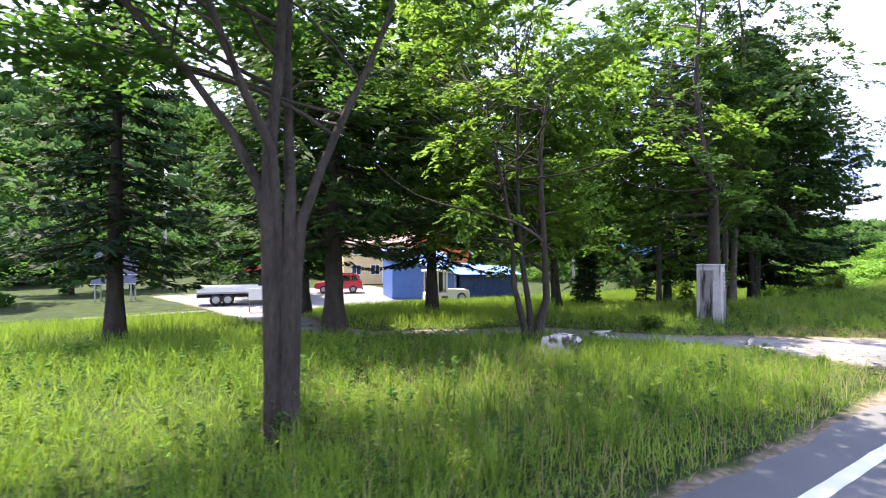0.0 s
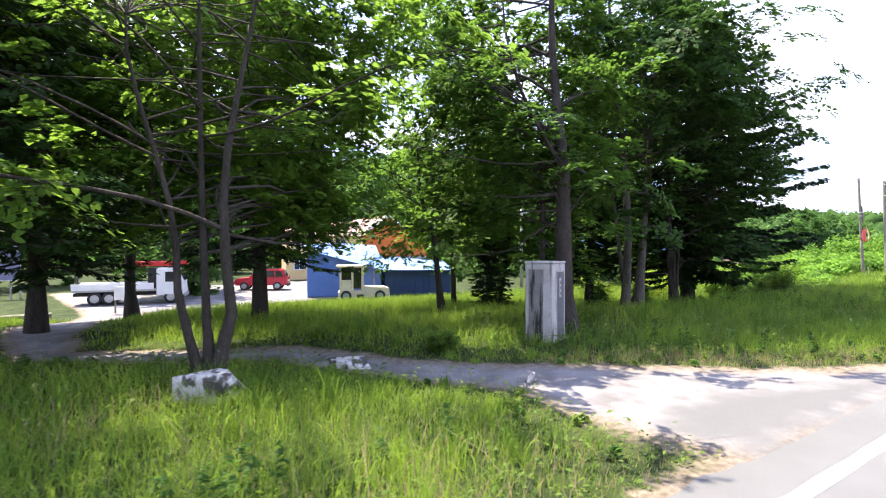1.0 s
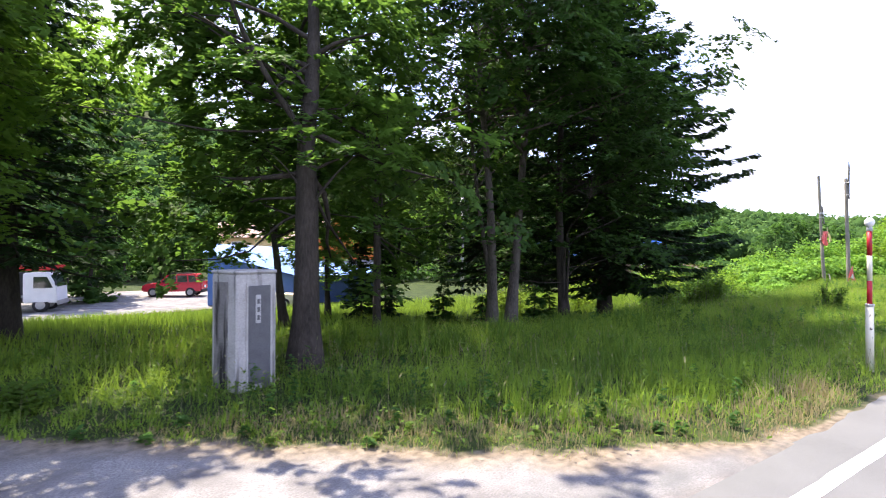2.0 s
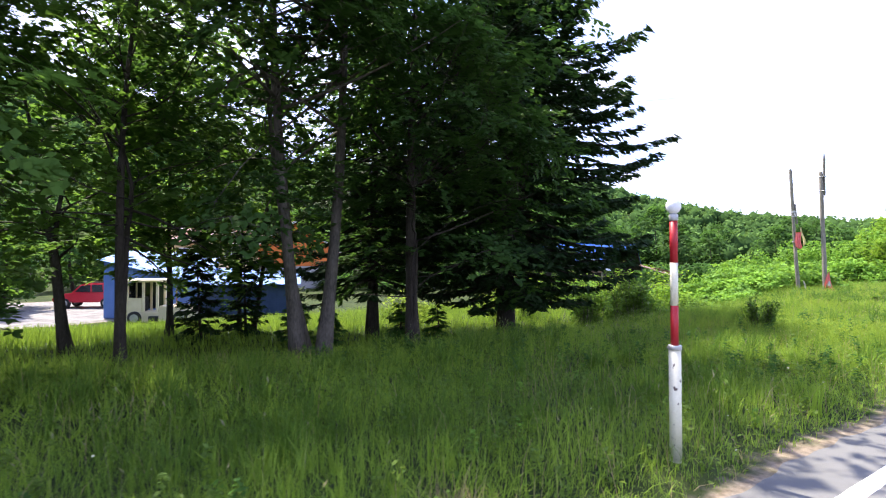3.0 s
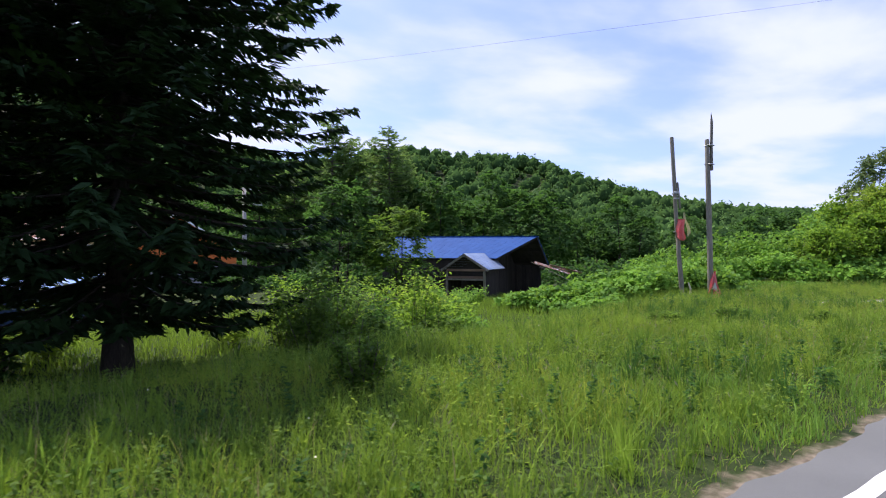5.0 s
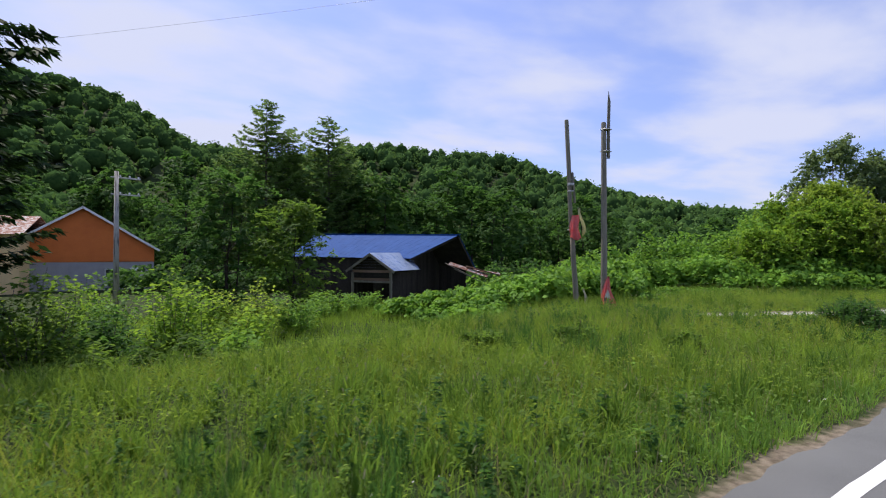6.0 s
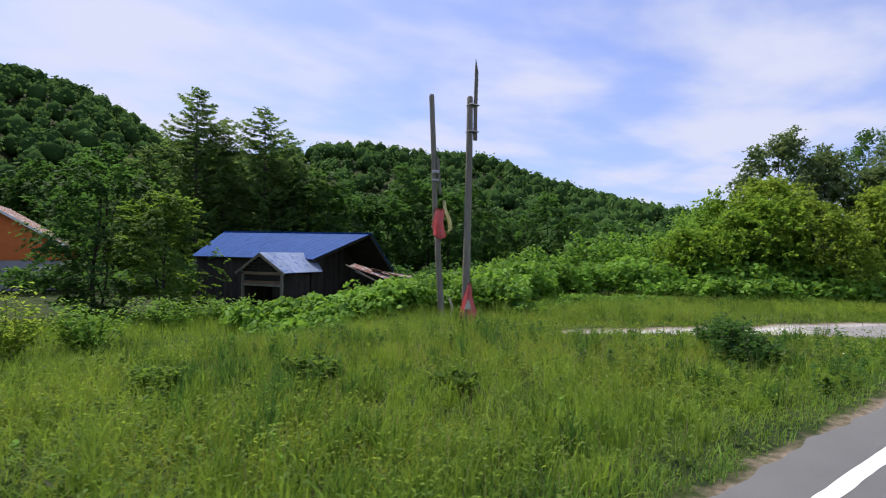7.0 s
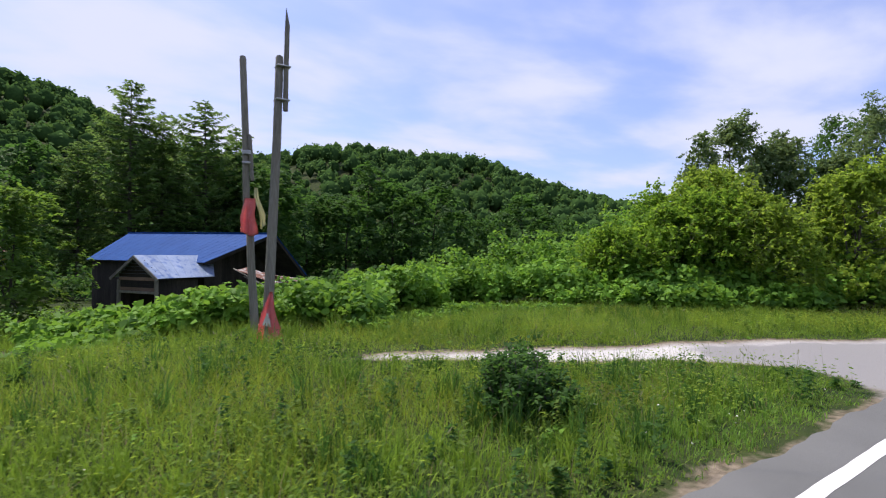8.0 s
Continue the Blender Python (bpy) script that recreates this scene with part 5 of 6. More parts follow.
for k_, (tx, ty, hh_, rr_, lf) in enumerate([(76.2, 12.6, 6.4, 2.8, LEAF_YELLOW), (79.9, 13.5, 9.4, 3.2, LEAF_GREYISH), (81.4, 11.7, 8.4, 2.3, LEAF_GREYISH), (83.0, 9.6, 7.4, 1.6, LEAF_GREYISH), (74.2, 9.8, 4.8, 2.2, LEAF_YELLOW),
                                            (76.0, 15.0, 5.4, 2.4, LEAF_SUMAC), (87, 8.5, 10.4, 2.8, LEAF_GREYISH), (77.5, 7.2, 5.8, 2.5, LEAF_YELLOW), (83, 5.8, 7.6, 2.6, LEAF_YELLOW), (90, 11, 11, 3.4, LEAF_DEEP),
                                            (70.4, 13.8, 3.2, 1.5, LEAF_SUMAC), (72.2, 12.6, 4.3, 1.7, LEAF_SUMAC), (73.6, 11.2, 5.0, 1.9, LEAF_SUMAC)]):
    broad_tree("roadside_tree", "bushy roadside tree with yellowish green leaves" if lf is LEAF_YELLOW else "low bushy roadside tree with bright green leaves" if lf is LEAF_SUMAC else "upright green roadside tree with small leaves", tx, ty,
               [(0, 0, 0.2, 0.1, hh_ * 0.95, 0.11), (0.1, 0.1, -0.6, 0.4, hh_ * 0.8, 0.06), (-0.1, 0.1, 0.7, 0.3, hh_ * 0.8, 0.06)], 60 + k_, lf, BARK_GREY, rr_, 0.5, hh_, (250 if lf is LEAF_SUMAC else 350) if hh_ < 7 else 400, 42 if hh_ < 7 else (46 if tx < 85 else 24), 0.172, 0.55 if hh_ < 7 else 0.50, limbs=24,
               group="roadside trees at the bend", flat=0.9, tilt=0.75, tufts=bend_tufts(hh_, rr_, 160 + k_))

# tall trees behind the old shed and along the wood's edge
PROTO = {}


def wood_tree(kind, x, y, s, turn, label):
    if kind not in PROTO:
        if kind == "larch":
            ob = conifer("larch_tree", label, x, y, 20, 4.6, 91, LEAF_LARCH, BARK_GREY, 3.0, 0.26, 0.42, 6, 0.36, 0.85, "trees at the wood's edge", 0.02, profile=((3, 7, 12, 16, 18.5, 20), (3.4, 4.6, 4.4, 3.4, 2.2, 0.6)), uneven=0.3)
        elif kind == "round":
            ob = broad_tree("wood_tree", label, x, y, [(0, 0, 0.3, 0.2, 11, 0.22)], 92, LEAF_DEEP, BARK_DARK, 4.3, 1.0, 12.5, 150, 28, 0.53, 1.05, flat=0.35, single=False, limbs=10, group="trees at the wood's edge")
        else:
            ob = broad_tree("wood_tree", label, x, y, [(0, 0, 0.3, 0.2, 12, 0.2)], 93, LEAF_DEEP, BARK_DARK, 3.6, 0.8, 14, 150, 28, 0.50, 1.0, flat=0.35, single=False, limbs=10, group="trees at the wood's edge")
        PROTO[kind] = ob
        ob.scale = (s, s, s)
        return ob
    z = float(land(x, y)) - 0.1
    ob = copy_thing(PROTO[kind], pose(x, y, z, 0, 0, turn))
    ob.scale = (s, s, s * (0.92 + 0.16 * ((x * 7.3) % 1)))
    ob["label"] = label
    return ob


wr = np.random.default_rng(101)
for tx, ty, s in [(54.3, 58.5, 1.06), (60.6, 56, 1.0), (57.2, 60, 0.92), (64.5, 60, 0.86), (50, 60, 0.80), (69, 63, 0.72)]:
    wood_tree("larch", tx, ty, s, wr.uniform(0, 360), "tall light larch behind the old shed")
for a in np.linspace(-42, 66, 46):
    dist = np.interp(a, [-42, -15, 5, 14, 26, 40, 55, 66], [48, 60, 66, 56, 58, 72, 88, 86]) * wr.uniform(0.95, 1.25)
    tx, ty = 50 + dist * math.sin(radians(a)), dist * math.cos(radians(a))
    if 14 < tx < 46 and ty < 74:
        ty = 74 + wr.uniform(0, 10)
    k_ = "round" if wr.uniform() < 0.6 else "tall"
    wood_tree(k_, tx, ty, wr.uniform(0.62, 0.95) * float(np.interp(a, [-20, 0, 45, 56], [1.0, 1.32, 1.25, 1.0])), wr.uniform(0, 360), "round-crowned dark green wood tree" if k_ == "round" else "tall green leafy wood tree")
for tx, ty, s in [(-14, 40, 0.9), (-8, 48, 1.0), (-20, 30, 0.9), (2, 62, 1.0), (10, 66, 0.9), (-3, 58, 0.9), (16, 70, 0.9)]:
    wood_tree("round", tx, ty, s, wr.uniform(0, 360), "round-crowned dark green wood tree")
broad_tree("small_tree", "bushy olive green tree beside the old shed", 48.4, 29.4, [(0, 0, 0.2, 0.1, 5.0, 0.10), (0.1, 0, -0.7, 0.2, 4.2, 0.06)], 95, LEAF_MAPLE, BARK_DARK, 2.5, 0.4, 6.6, 150, 60, 0.22, 0.75, limbs=20, flat=0.4)
broad_tree("small_tree", "dark green bushy tree beside the old shed", 45.6, 33.0, [(0, 0, 0.2, 0.1, 7.5, 0.14), (0.1, 0, 0.8, 0.2, 6, 0.08)], 96, LEAF_DEEP, BARK_DARK, 3.2, 0.6, 8.6, 150, 60, 0.26, 0.9, limbs=20, flat=0.4)

# far woods on the hills
n = 4300
a = np.radians(wr.uniform(-48, 74, n))
r_ = np.sqrt(wr.uniform(92 ** 2, 300 ** 2, n))
hx, hy = 50 + r_ * np.sin(a), r_ * np.cos(a)
keep = ~((hx > 0) & (hx < 50) & (hy < 80))
hx, hy = hx[keep], hy[keep]
hz = land(hx, hy)
th = wr.uniform(3.5, 10.5, len(hx))
cr = th * wr.uniform(0.30, 0.44, len(hx))
per = 20
u = wr.normal(0, 1, (len(hx), per, 3))
u /= np.linalg.norm(u, axis=2)[..., None]
u[..., 2] = np.abs(u[..., 2]) - 0.2
rad = wr.uniform(0.80, 1.08, (len(hx), per, 1))
mid = np.stack([hx, hy, hz + th * 0.50], 1)
c = mid[:, None] + u * rad * np.stack([cr, cr, th * 0.50], 1)[:, None]
v1, f1 = leaf_arrays(c.reshape(-1, 3), 1.25, wr, 0.75, 0.2, 0.85, 0.1, u.reshape(-1, 3) + np.array([[0, 0, 0.25]]))
# each crown is a lumpy closed mass under its leaves, dark as gap shade
ico = bmesh.new()
bmesh.ops.create_icosphere(ico, subdivisions=1, radius=1.0)
iv = np.array([p.co[:] for p in ico.verts])
it = np.array([[p.index for p in q_.verts] for q_ in ico.faces])
ico.free()
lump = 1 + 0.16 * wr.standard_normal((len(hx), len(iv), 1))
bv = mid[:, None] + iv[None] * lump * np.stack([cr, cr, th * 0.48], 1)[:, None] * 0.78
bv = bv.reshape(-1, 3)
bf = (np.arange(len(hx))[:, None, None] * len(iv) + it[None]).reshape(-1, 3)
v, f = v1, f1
tagged(new("far_wood_crowns", mesh_of("far_wood_crowns", bv, bf, WOOD_GAP_SHADE, True)), "rounded inner masses of distant crowns, coloured dark as shade between leaves", "woods", kind="stuff")
tagged(new("far_woods", mesh_of("far_woods", v, f, LEAF_WOODS)), "dense green broadleaf woods on distant hills", "woods", kind="stuff")


# ---------------------------------------------------------------- snow pole
def snow_pole(x, y):
    root = thing("snow_pole", x, y, -0.03, 0, "red and white banded snow pole with a round white top", "road marker")
    part("post", lathe([(0.062, 0), (0.062, 1.22)], 20), POLE_WHITE, root, "white steel foot tube", True)
    part("collar", lathe([(0.066, 1.22), (0.070, 1.225), (0.070, 1.262), (0.066, 1.267)], 20), METAL_GREY, root, "grey metal collar", True)
    for a, b, m, lab in ((1.267, 1.69, POLE_RED, "red band"), (1.69, 2.15, POLE_WHITE, "chipped white band"), (2.15, 2.60, POLE_RED, "red band")):
        part("band", lathe([(0.040, a), (0.040, b)], 20), m, root, lab, True)
    part("cap", lathe([(0.042, 2.60), (0.046, 2.605), (0.046, 2.665), (0.034, 2.675)], 20), METAL_GREY, root, "grey end cap", True)
    prof = [(0.001, 2.672)] + [(0.077 * math.sin(k), 2.758 - 0.088 * math.cos(k)) for k in np.linspace(0.25, 3.05, 14)]
    part("ball", lathe(prof, 20), WHITE_PAINT, root, "round white reflector head", True)
    return root


snow_pole(25.49, 3.24)


# ---------------------------------------------------------------- gate pillar and rocks
def gate_pillar():
    root = thing("gate_pillar", 15.72, 8.40, -0.10, 20, "weathered stained concrete gate pillar with a grey panel", "pillar")
    bm = box(0.70, 0.70, 1.93, 0, 0, 0, 0.03)
    part("shaft", bm, CONCRETE, root)
    part("cap", box(0.725, 0.725, 0.055, 0, 0, 1.925, 0.02), CONCRETE, root, "flat concrete cap slab")
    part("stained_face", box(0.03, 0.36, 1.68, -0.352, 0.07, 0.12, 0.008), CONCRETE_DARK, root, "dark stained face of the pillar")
    part("panel", box(0.40, 0.03, 1.52, 0.03, -0.352, 0.22, 0.006), PANEL_GREY, root, "dark grey recessed panel")
    plate = part("plate", box(0.085, 0.02, 0.44, 0.0, -0.372, 1.16, 0.004), PLATE_PALE, root, "pale narrow plate")
    for k in range(3):
        part("bar", box(0.045, 0.008, 0.075, 0.0, -0.384, 1.21 + 0.125 * k, 0.002), PANEL_GREY, plate)
    part("frame", box(0.03, 0.04, 1.60, 0.24, -0.352, 0.18, 0.006), CONCRETE, root, "raised concrete edge")
    part("frame", box(0.03, 0.04, 1.60, -0.18, -0.352, 0.18, 0.006), CONCRETE, root, "raised concrete edge")
    return root


gate_pillar()


def rock(name, label, x, y, sx, sy, sz, seed, turn=0, tilt=0):
    # broken block: the hull of a few scattered corners, edges knocked off, faces roughened
    rng = np.random.default_rng(int(seed * 10))
    bm = bmesh.new()
    for q_ in rng.uniform(-0.5, 0.5, (15, 3)):
        q_ = q_ / max(np.abs(q_).max() / 0.5, 0.75)
        bm.verts.new((q_[0] * sx, q_[1] * sy, q_[2] * sz))
    hull = bmesh.ops.convex_hull(bm, input=bm.verts[:])
    bmesh.ops.delete(bm, geom=[e_ for e_ in hull["geom_interior"] if isinstance(e_, bmesh.types.BMVert)], context="VERTS")
    bmesh.ops.bevel(bm, geom=bm.edges[:], offset=0.006, segments=1, affect="EDGES")
    bmesh.ops.triangulate(bm, faces=bm.faces[:])
    bmesh.ops.subdivide_edges(bm, edges=bm.edges[:], cuts=1, use_grid_fill=True)
    for v in bm.verts:
        v.co *= 1 + 0.05 * noise.noise(v.co * 6.0 + Vector((seed, 0, 0)))
    me = bpy.data.meshes.new(name)
    bm.to_mesh(me)
    bm.free()
    me.materials.append(STONE)
    ob = new(name, me)
    ob.matrix_basis = pose(x, y, float(land(x, y)) + 0.30 * sz, tilt, 0, turn)
    return tagged(ob, label, "rock")


rock("boulder", "pale broken boulder lying in the grass", 8.45, 7.95, 0.95, 0.5, 0.58, 1.0, -30, 12)
rock("boulder", "flat pale stone beside the drive", 11.0, 8.7, 0.9, 0.4, 0.22, 4.0, -20)
rock("stone", "small pale stone in the grass", 13.0, 6.0, 0.25, 0.2, 0.2, 7.0)


# ---------------------------------------------------------------- two old wooden poles
def bent_tube(points, radii, sides=14):
    return tube_arrays(np.array(points, float), radii, sides)


def pole_a():
    root = thing("wooden_pole", 55.02, 13.98, -0.15, 0, "leaning grey wooden pole patched in sections", "pole", "old wooden poles")
    part_mesh("lower_post", mesh_of("lower_post", *bent_tube([(0.10, -0.06, 0), (0.05, -0.03, 1.0), (-0.02, 0.02, 2.2), (-0.05, 0.05, 3.4), (-0.06, 0.06, 3.45)], [0.115, 0.108, 0.10, 0.095, 0.01]), WOOD_GREY, True), root)
    part_mesh("upper_post", mesh_of("upper_post", *bent_tube([(-0.13, 0.02, 3.0), (-0.15, 0.06, 4.2), (-0.16, 0.10, 5.4), (-0.24, 0.16, 7.60), (-0.24, 0.16, 7.66)], [0.085, 0.088, 0.09, 0.085, 0.07]), WOOD_GREY, True), root)
    part_mesh("splint", mesh_of("splint", *bent_tube([(-0.02, -0.07, 4.3), (-0.08, 0.0, 5.5), (-0.09, 0.0, 5.55)], [0.05, 0.05, 0.01], 8), WOOD_GREY, True), root)
    for z in (3.2, 4.75, 5.0, 5.05):
        part("clamp", lathe([(0.135, z), (0.14, z + 0.01), (0.14, z + 0.045), (0.135, z + 0.055)], 14), METAL_GREY, root, "wire clamp").location = (-0.12, 0.05, 0)
    return root


def pole_b():
    root = thing("wooden_pole", 55.02, 12.52, -0.15, 0, "tall grey wooden pole with a clamped extension", "pole", "old wooden poles")
    part_mesh("post", mesh_of("post", *bent_tube([(0, 0, 0), (0.12, 0.08, 2.4), (0.27, 0.2, 5.2), (0.34, 0.27, 7.30), (0.34, 0.27, 7.36)], [0.125, 0.118, 0.105, 0.095, 0.07]), WOOD_GREY, True), root)
    part_mesh("extension", mesh_of("extension", *bent_tube([(0.46, 0.14, 5.95), (0.47, 0.15, 7.0), (0.49, 0.13, 8.12), (0.46, 0.13, 8.55)], [0.065, 0.062, 0.06, 0.006]), WOOD_GREY, True), root)
    for z, dx in ((6.2, 0.38), (7.05, 0.40)):
        part("clamp", box(0.34, 0.30, 0.035, dx, 0.20, z, 0.008), METAL_GREY, root, "dark metal clamp")
    return root


pole_a()
pole_b()


def cloth(name, label, x, y, z, w, h, mat, seed, turn, taper=1.0, fold=0.05, lean=0.0):
    """Hanging cloth with folds and thickness."""
    nx_, nz_ = 10, 14
    bm = bmesh.new()
    grid = []
    for j in range(nz_ + 1):
        t_ = j / nz_
        row = []
        for i in range(nx_ + 1):
            s_ = i / nx_ - 0.5
            ww = w * (1 + (taper - 1) * t_)
            wob = fold * math.sin(s_ * 11 + seed + 2 * t_) * (0.3 + 0.7 * t_) + 0.02 * noise.noise(Vector((s_ * 6, t_ * 6, seed)))
            row.append(bm.verts.new((s_ * ww + lean * t_ + 0.03 * math.sin(t_ * 7 + seed), wob, -h * t_ * (1 + 0.06 * math.sin(s_ * 5 + seed)))))
        grid.append(row)
    for j in range(nz_):
        for i in range(nx_):
            bm.faces.new((grid[j][i], grid[j + 1][i], grid[j + 1][i + 1], grid[j][i + 1]))
    bmesh.ops.solidify(bm, geom=bm.faces[:], thickness=0.012)
    me = bpy.data.meshes.new(name)
    bm.to_mesh(me)
    bm.free()
    me.materials.append(mat)
    for p in me.polygons:
        p.use_smooth = True
    ob = new(name, me)
    ob.matrix_basis = pose(x, y, z, 0, 0, turn)
    return tagged(ob, label, "cloth")


cloth("red_cloth", "faded red cloth tied to the leaning pole", 54.88, 13.80, 3.66, 0.30, 0.95, CLOTH_RED, 1.0, -36, 1.5, 0.07)
cloth("pale_cloth", "pale yellowish cloth strip hanging from the pole", 55.05, 13.74, 3.95, 0.10, 1.05, CLOTH_YELLOW, 3.0, -36, 1.5, 0.05, 0.22)
cloth("pale_cloth", "dirty white rag at the foot of the leaning pole", 55.30, 13.70, 0.72, 0.07, 0.85, CLOTH_WHITE, 5.0, -36, 2.0, 0.04, 0.1)
banner = cloth("red_banner", "faded red banner with white strokes tied to the pole foot", 55.05, 12.36, 1.28, 0.06, 1.46, CLOTH_RED, 2.0, -36, 13.5, 0.06, -0.02)
for k in range(3):
    part("stroke", box(0.05, 0.006, 0.30 - 0.04 * k, 0.0, 0, 0, 0.002, pose(-0.12 + 0.08 * k, -0.088, -0.80 - 0.02 * k, 0, 20 - 14 * k, 0)), CLOTH_WHITE, banner, "white painted stroke")


# ---------------------------------------------------------------- old shed with a blue roof
def slab(corners, thick, bm=None):
    """Flat piece from four corners with thickness downwards along its normal."""
    bm = bm or bmesh.new()
    c_ = [Vector(p) for p in corners]
    nrm = (c_[1] - c_[0]).cross(c_[3] - c_[0]).normalized()
    if nrm.z < 0:
        nrm = -nrm
    a_ = [bm.verts.new(p) for p in c_]
    b_ = [bm.verts.new(p - nrm * thick) for p in c_]
    bm.faces.new(a_)
    bm.faces.new(list(reversed(b_)))
    for i in range(4):
        bm.faces.new((a_[i], b_[i], b_[(i + 1) % 4], a_[(i + 1) % 4]))
    bmesh.ops.recalc_face_normals(bm, faces=bm.faces)
    return bm


def roof_sheets(name, root, e0, e1, r0, r1, count, mat, seam=0.007):
    """A slope from eave e0-e1 to ridge r0-r1, in strips with a standing seam each."""
    e0, e1, r0, r1 = (Vector(p) for p in (e0, e1, r0, r1))
    for k in range(count):
        a_, b_ = k / count, (k + 1) / count - 0.002
        part(name, slab([e0.lerp(e1, a_), e0.lerp(e1, b_), r0.lerp(r1, b_), r0.lerp(r1, a_)], 0.025), mat, root)
        if k:
            w_ = 0.02 / max((e1 - e0).length, 0.1)
            up = Vector((0, 0, seam))
            part("seam", slab([e0.lerp(e1, a_ - w_) + up, e0.lerp(e1, a_ + w_) + up, r0.lerp(r1, a_ + w_) + up, r0.lerp(r1, a_ - w_) + up], seam), mat, root)


def plank_wall(root, p0, p1, z0, top, count, mat, thick=0.03, name="board"):
    """Upright boards from p0 to p1; top(s) gives the height at the share s of the way."""
    p0, p1 = Vector((*p0, 0)), Vector((*p1, 0))
    for k in range(count):
        a_, b_ = k / count + 0.0002, (k + 1) / count - 0.0002
        q0, q1 = p0.lerp(p1, a_), p0.lerp(p1, b_)
        nrm = Vector((-(p1 - p0).y, (p1 - p0).x, 0)).normalized() * thick
        bm = bmesh.new()
        vs = []
        for off in (Vector(), nrm):
            vs.append([bm.verts.new((q0.x + off.x, q0.y + off.y, z0)), bm.verts.new((q1.x + off.x, q1.y + off.y, z0)),
                       bm.verts.new((q1.x + off.x, q1.y + off.y, top(b_))), bm.verts.new((q0.x + off.x, q0.y + off.y, top(a_)))])
        bm.faces.new(vs[0])
        bm.faces.new(list(reversed(vs[1])))
        for i in range(4):
            bm.faces.new((vs[0][i], vs[1][i], vs[1][(i + 1) % 4], vs[0][(i + 1) % 4]))
        bmesh.ops.recalc_face_normals(bm, faces=bm.faces)
        part(name, bm, mat, root)


def old_shed():
    """Local x runs along the ridge away from the near gable, local y from the back to the porch side; origin under the near gable's peak."""
    ang = math.degrees(math.atan2(0.87, -0.5))
    root = thing("old_shed", 59.7, 29.0, -1.45, ang, "abandoned dark board shed with a blue sheet-metal roof", "shed")
    R, E, Hh = 4.85, 3.2, 2.75
    L = 12.6
    roof_sheets("roof_sheet", root, (2.0, Hh, E), (L, Hh, E + 0.1), (-0.35, 0, R), (L, 0, R + 0.25), 22, ROOF_BLUE)
    roof_sheets("roof_sheet", root, (-0.6, -Hh + 0.3, 2.4), (L, -Hh, E), (-0.35, 0, R - 0.01), (L, 0, R + 0.24), 22, ROOF_BLUE)
    # boarded underside of both slopes
    for k in range(9):
        a_, b_ = k / 9, (k + 1) / 9 - 0.004
        for e0_, e1_, r0_, r1_ in (((2.03, Hh - 0.02, E - 0.05), (L, Hh - 0.02, E + 0.05), (-0.30, 0.01, R - 0.06), (L, 0.01, R + 0.19)), ((-0.55, -Hh + 0.32, 2.35), (L, -Hh + 0.02, E - 0.05), (-0.30, -0.01, R - 0.07), (L, -0.01, R + 0.18))):
            e0_, e1_, r0_, r1_ = (Vector(v_) for v_ in (e0_, e1_, r0_, r1_))
            part("roof_board", slab([e0_.lerp(r0_, a_), e1_.lerp(r1_, a_), e1_.lerp(r1_, b_), e0_.lerp(r0_, b_)], 0.02), WOOD_DARK, root)
    part("ridge_cap", slab([(-0.4, -0.12, R + 0.03), (L, -0.12, R + 0.28), (L, 0.12, R + 0.28), (-0.4, 0.12, R + 0.03)], 0.05), ROOF_BLUE, root)
    plank_wall(root, (2.3, 2.45), (L - 0.2, 2.45), 0, lambda s: E + 0.02, 38, WOOD_DARK)
    plank_wall(root, (0.15, -2.35), (L - 0.2, -2.35), 0, lambda s: 2.6, 30, WOOD_DARK)
    # added set-back wall: dark boards stand in for shade inside the open gable
    plank_wall(root, (2.4, 2.45), (2.4, -2.35), 0, lambda s: 4.70 - 1.45 * abs(1 - 2.0 * s) - 0.25, 16, WOOD_DARK)
    plank_wall(root, (L - 0.2, 2.45), (L - 0.2, -2.35), 0, lambda s: 4.85 - 1.45 * abs(1 - 2.0 * s) - 0.25, 16, WOOD_DARK)
    for a_, b_ in (((2.0, Hh - 0.05, E - 0.03), (-0.3, 0.02, R - 0.04)), ((-0.55, -Hh + 0.35, 2.38), (-0.3, -0.02, R - 0.04))):
        part("rake_board", slab([a_, (a_[0] + 0.05, a_[1], a_[2]), (b_[0] + 0.05, b_[1], b_[2]), b_], 0.16), WOOD_DARK, root, "dark weathered rake board")
    return root


shed = old_shed()


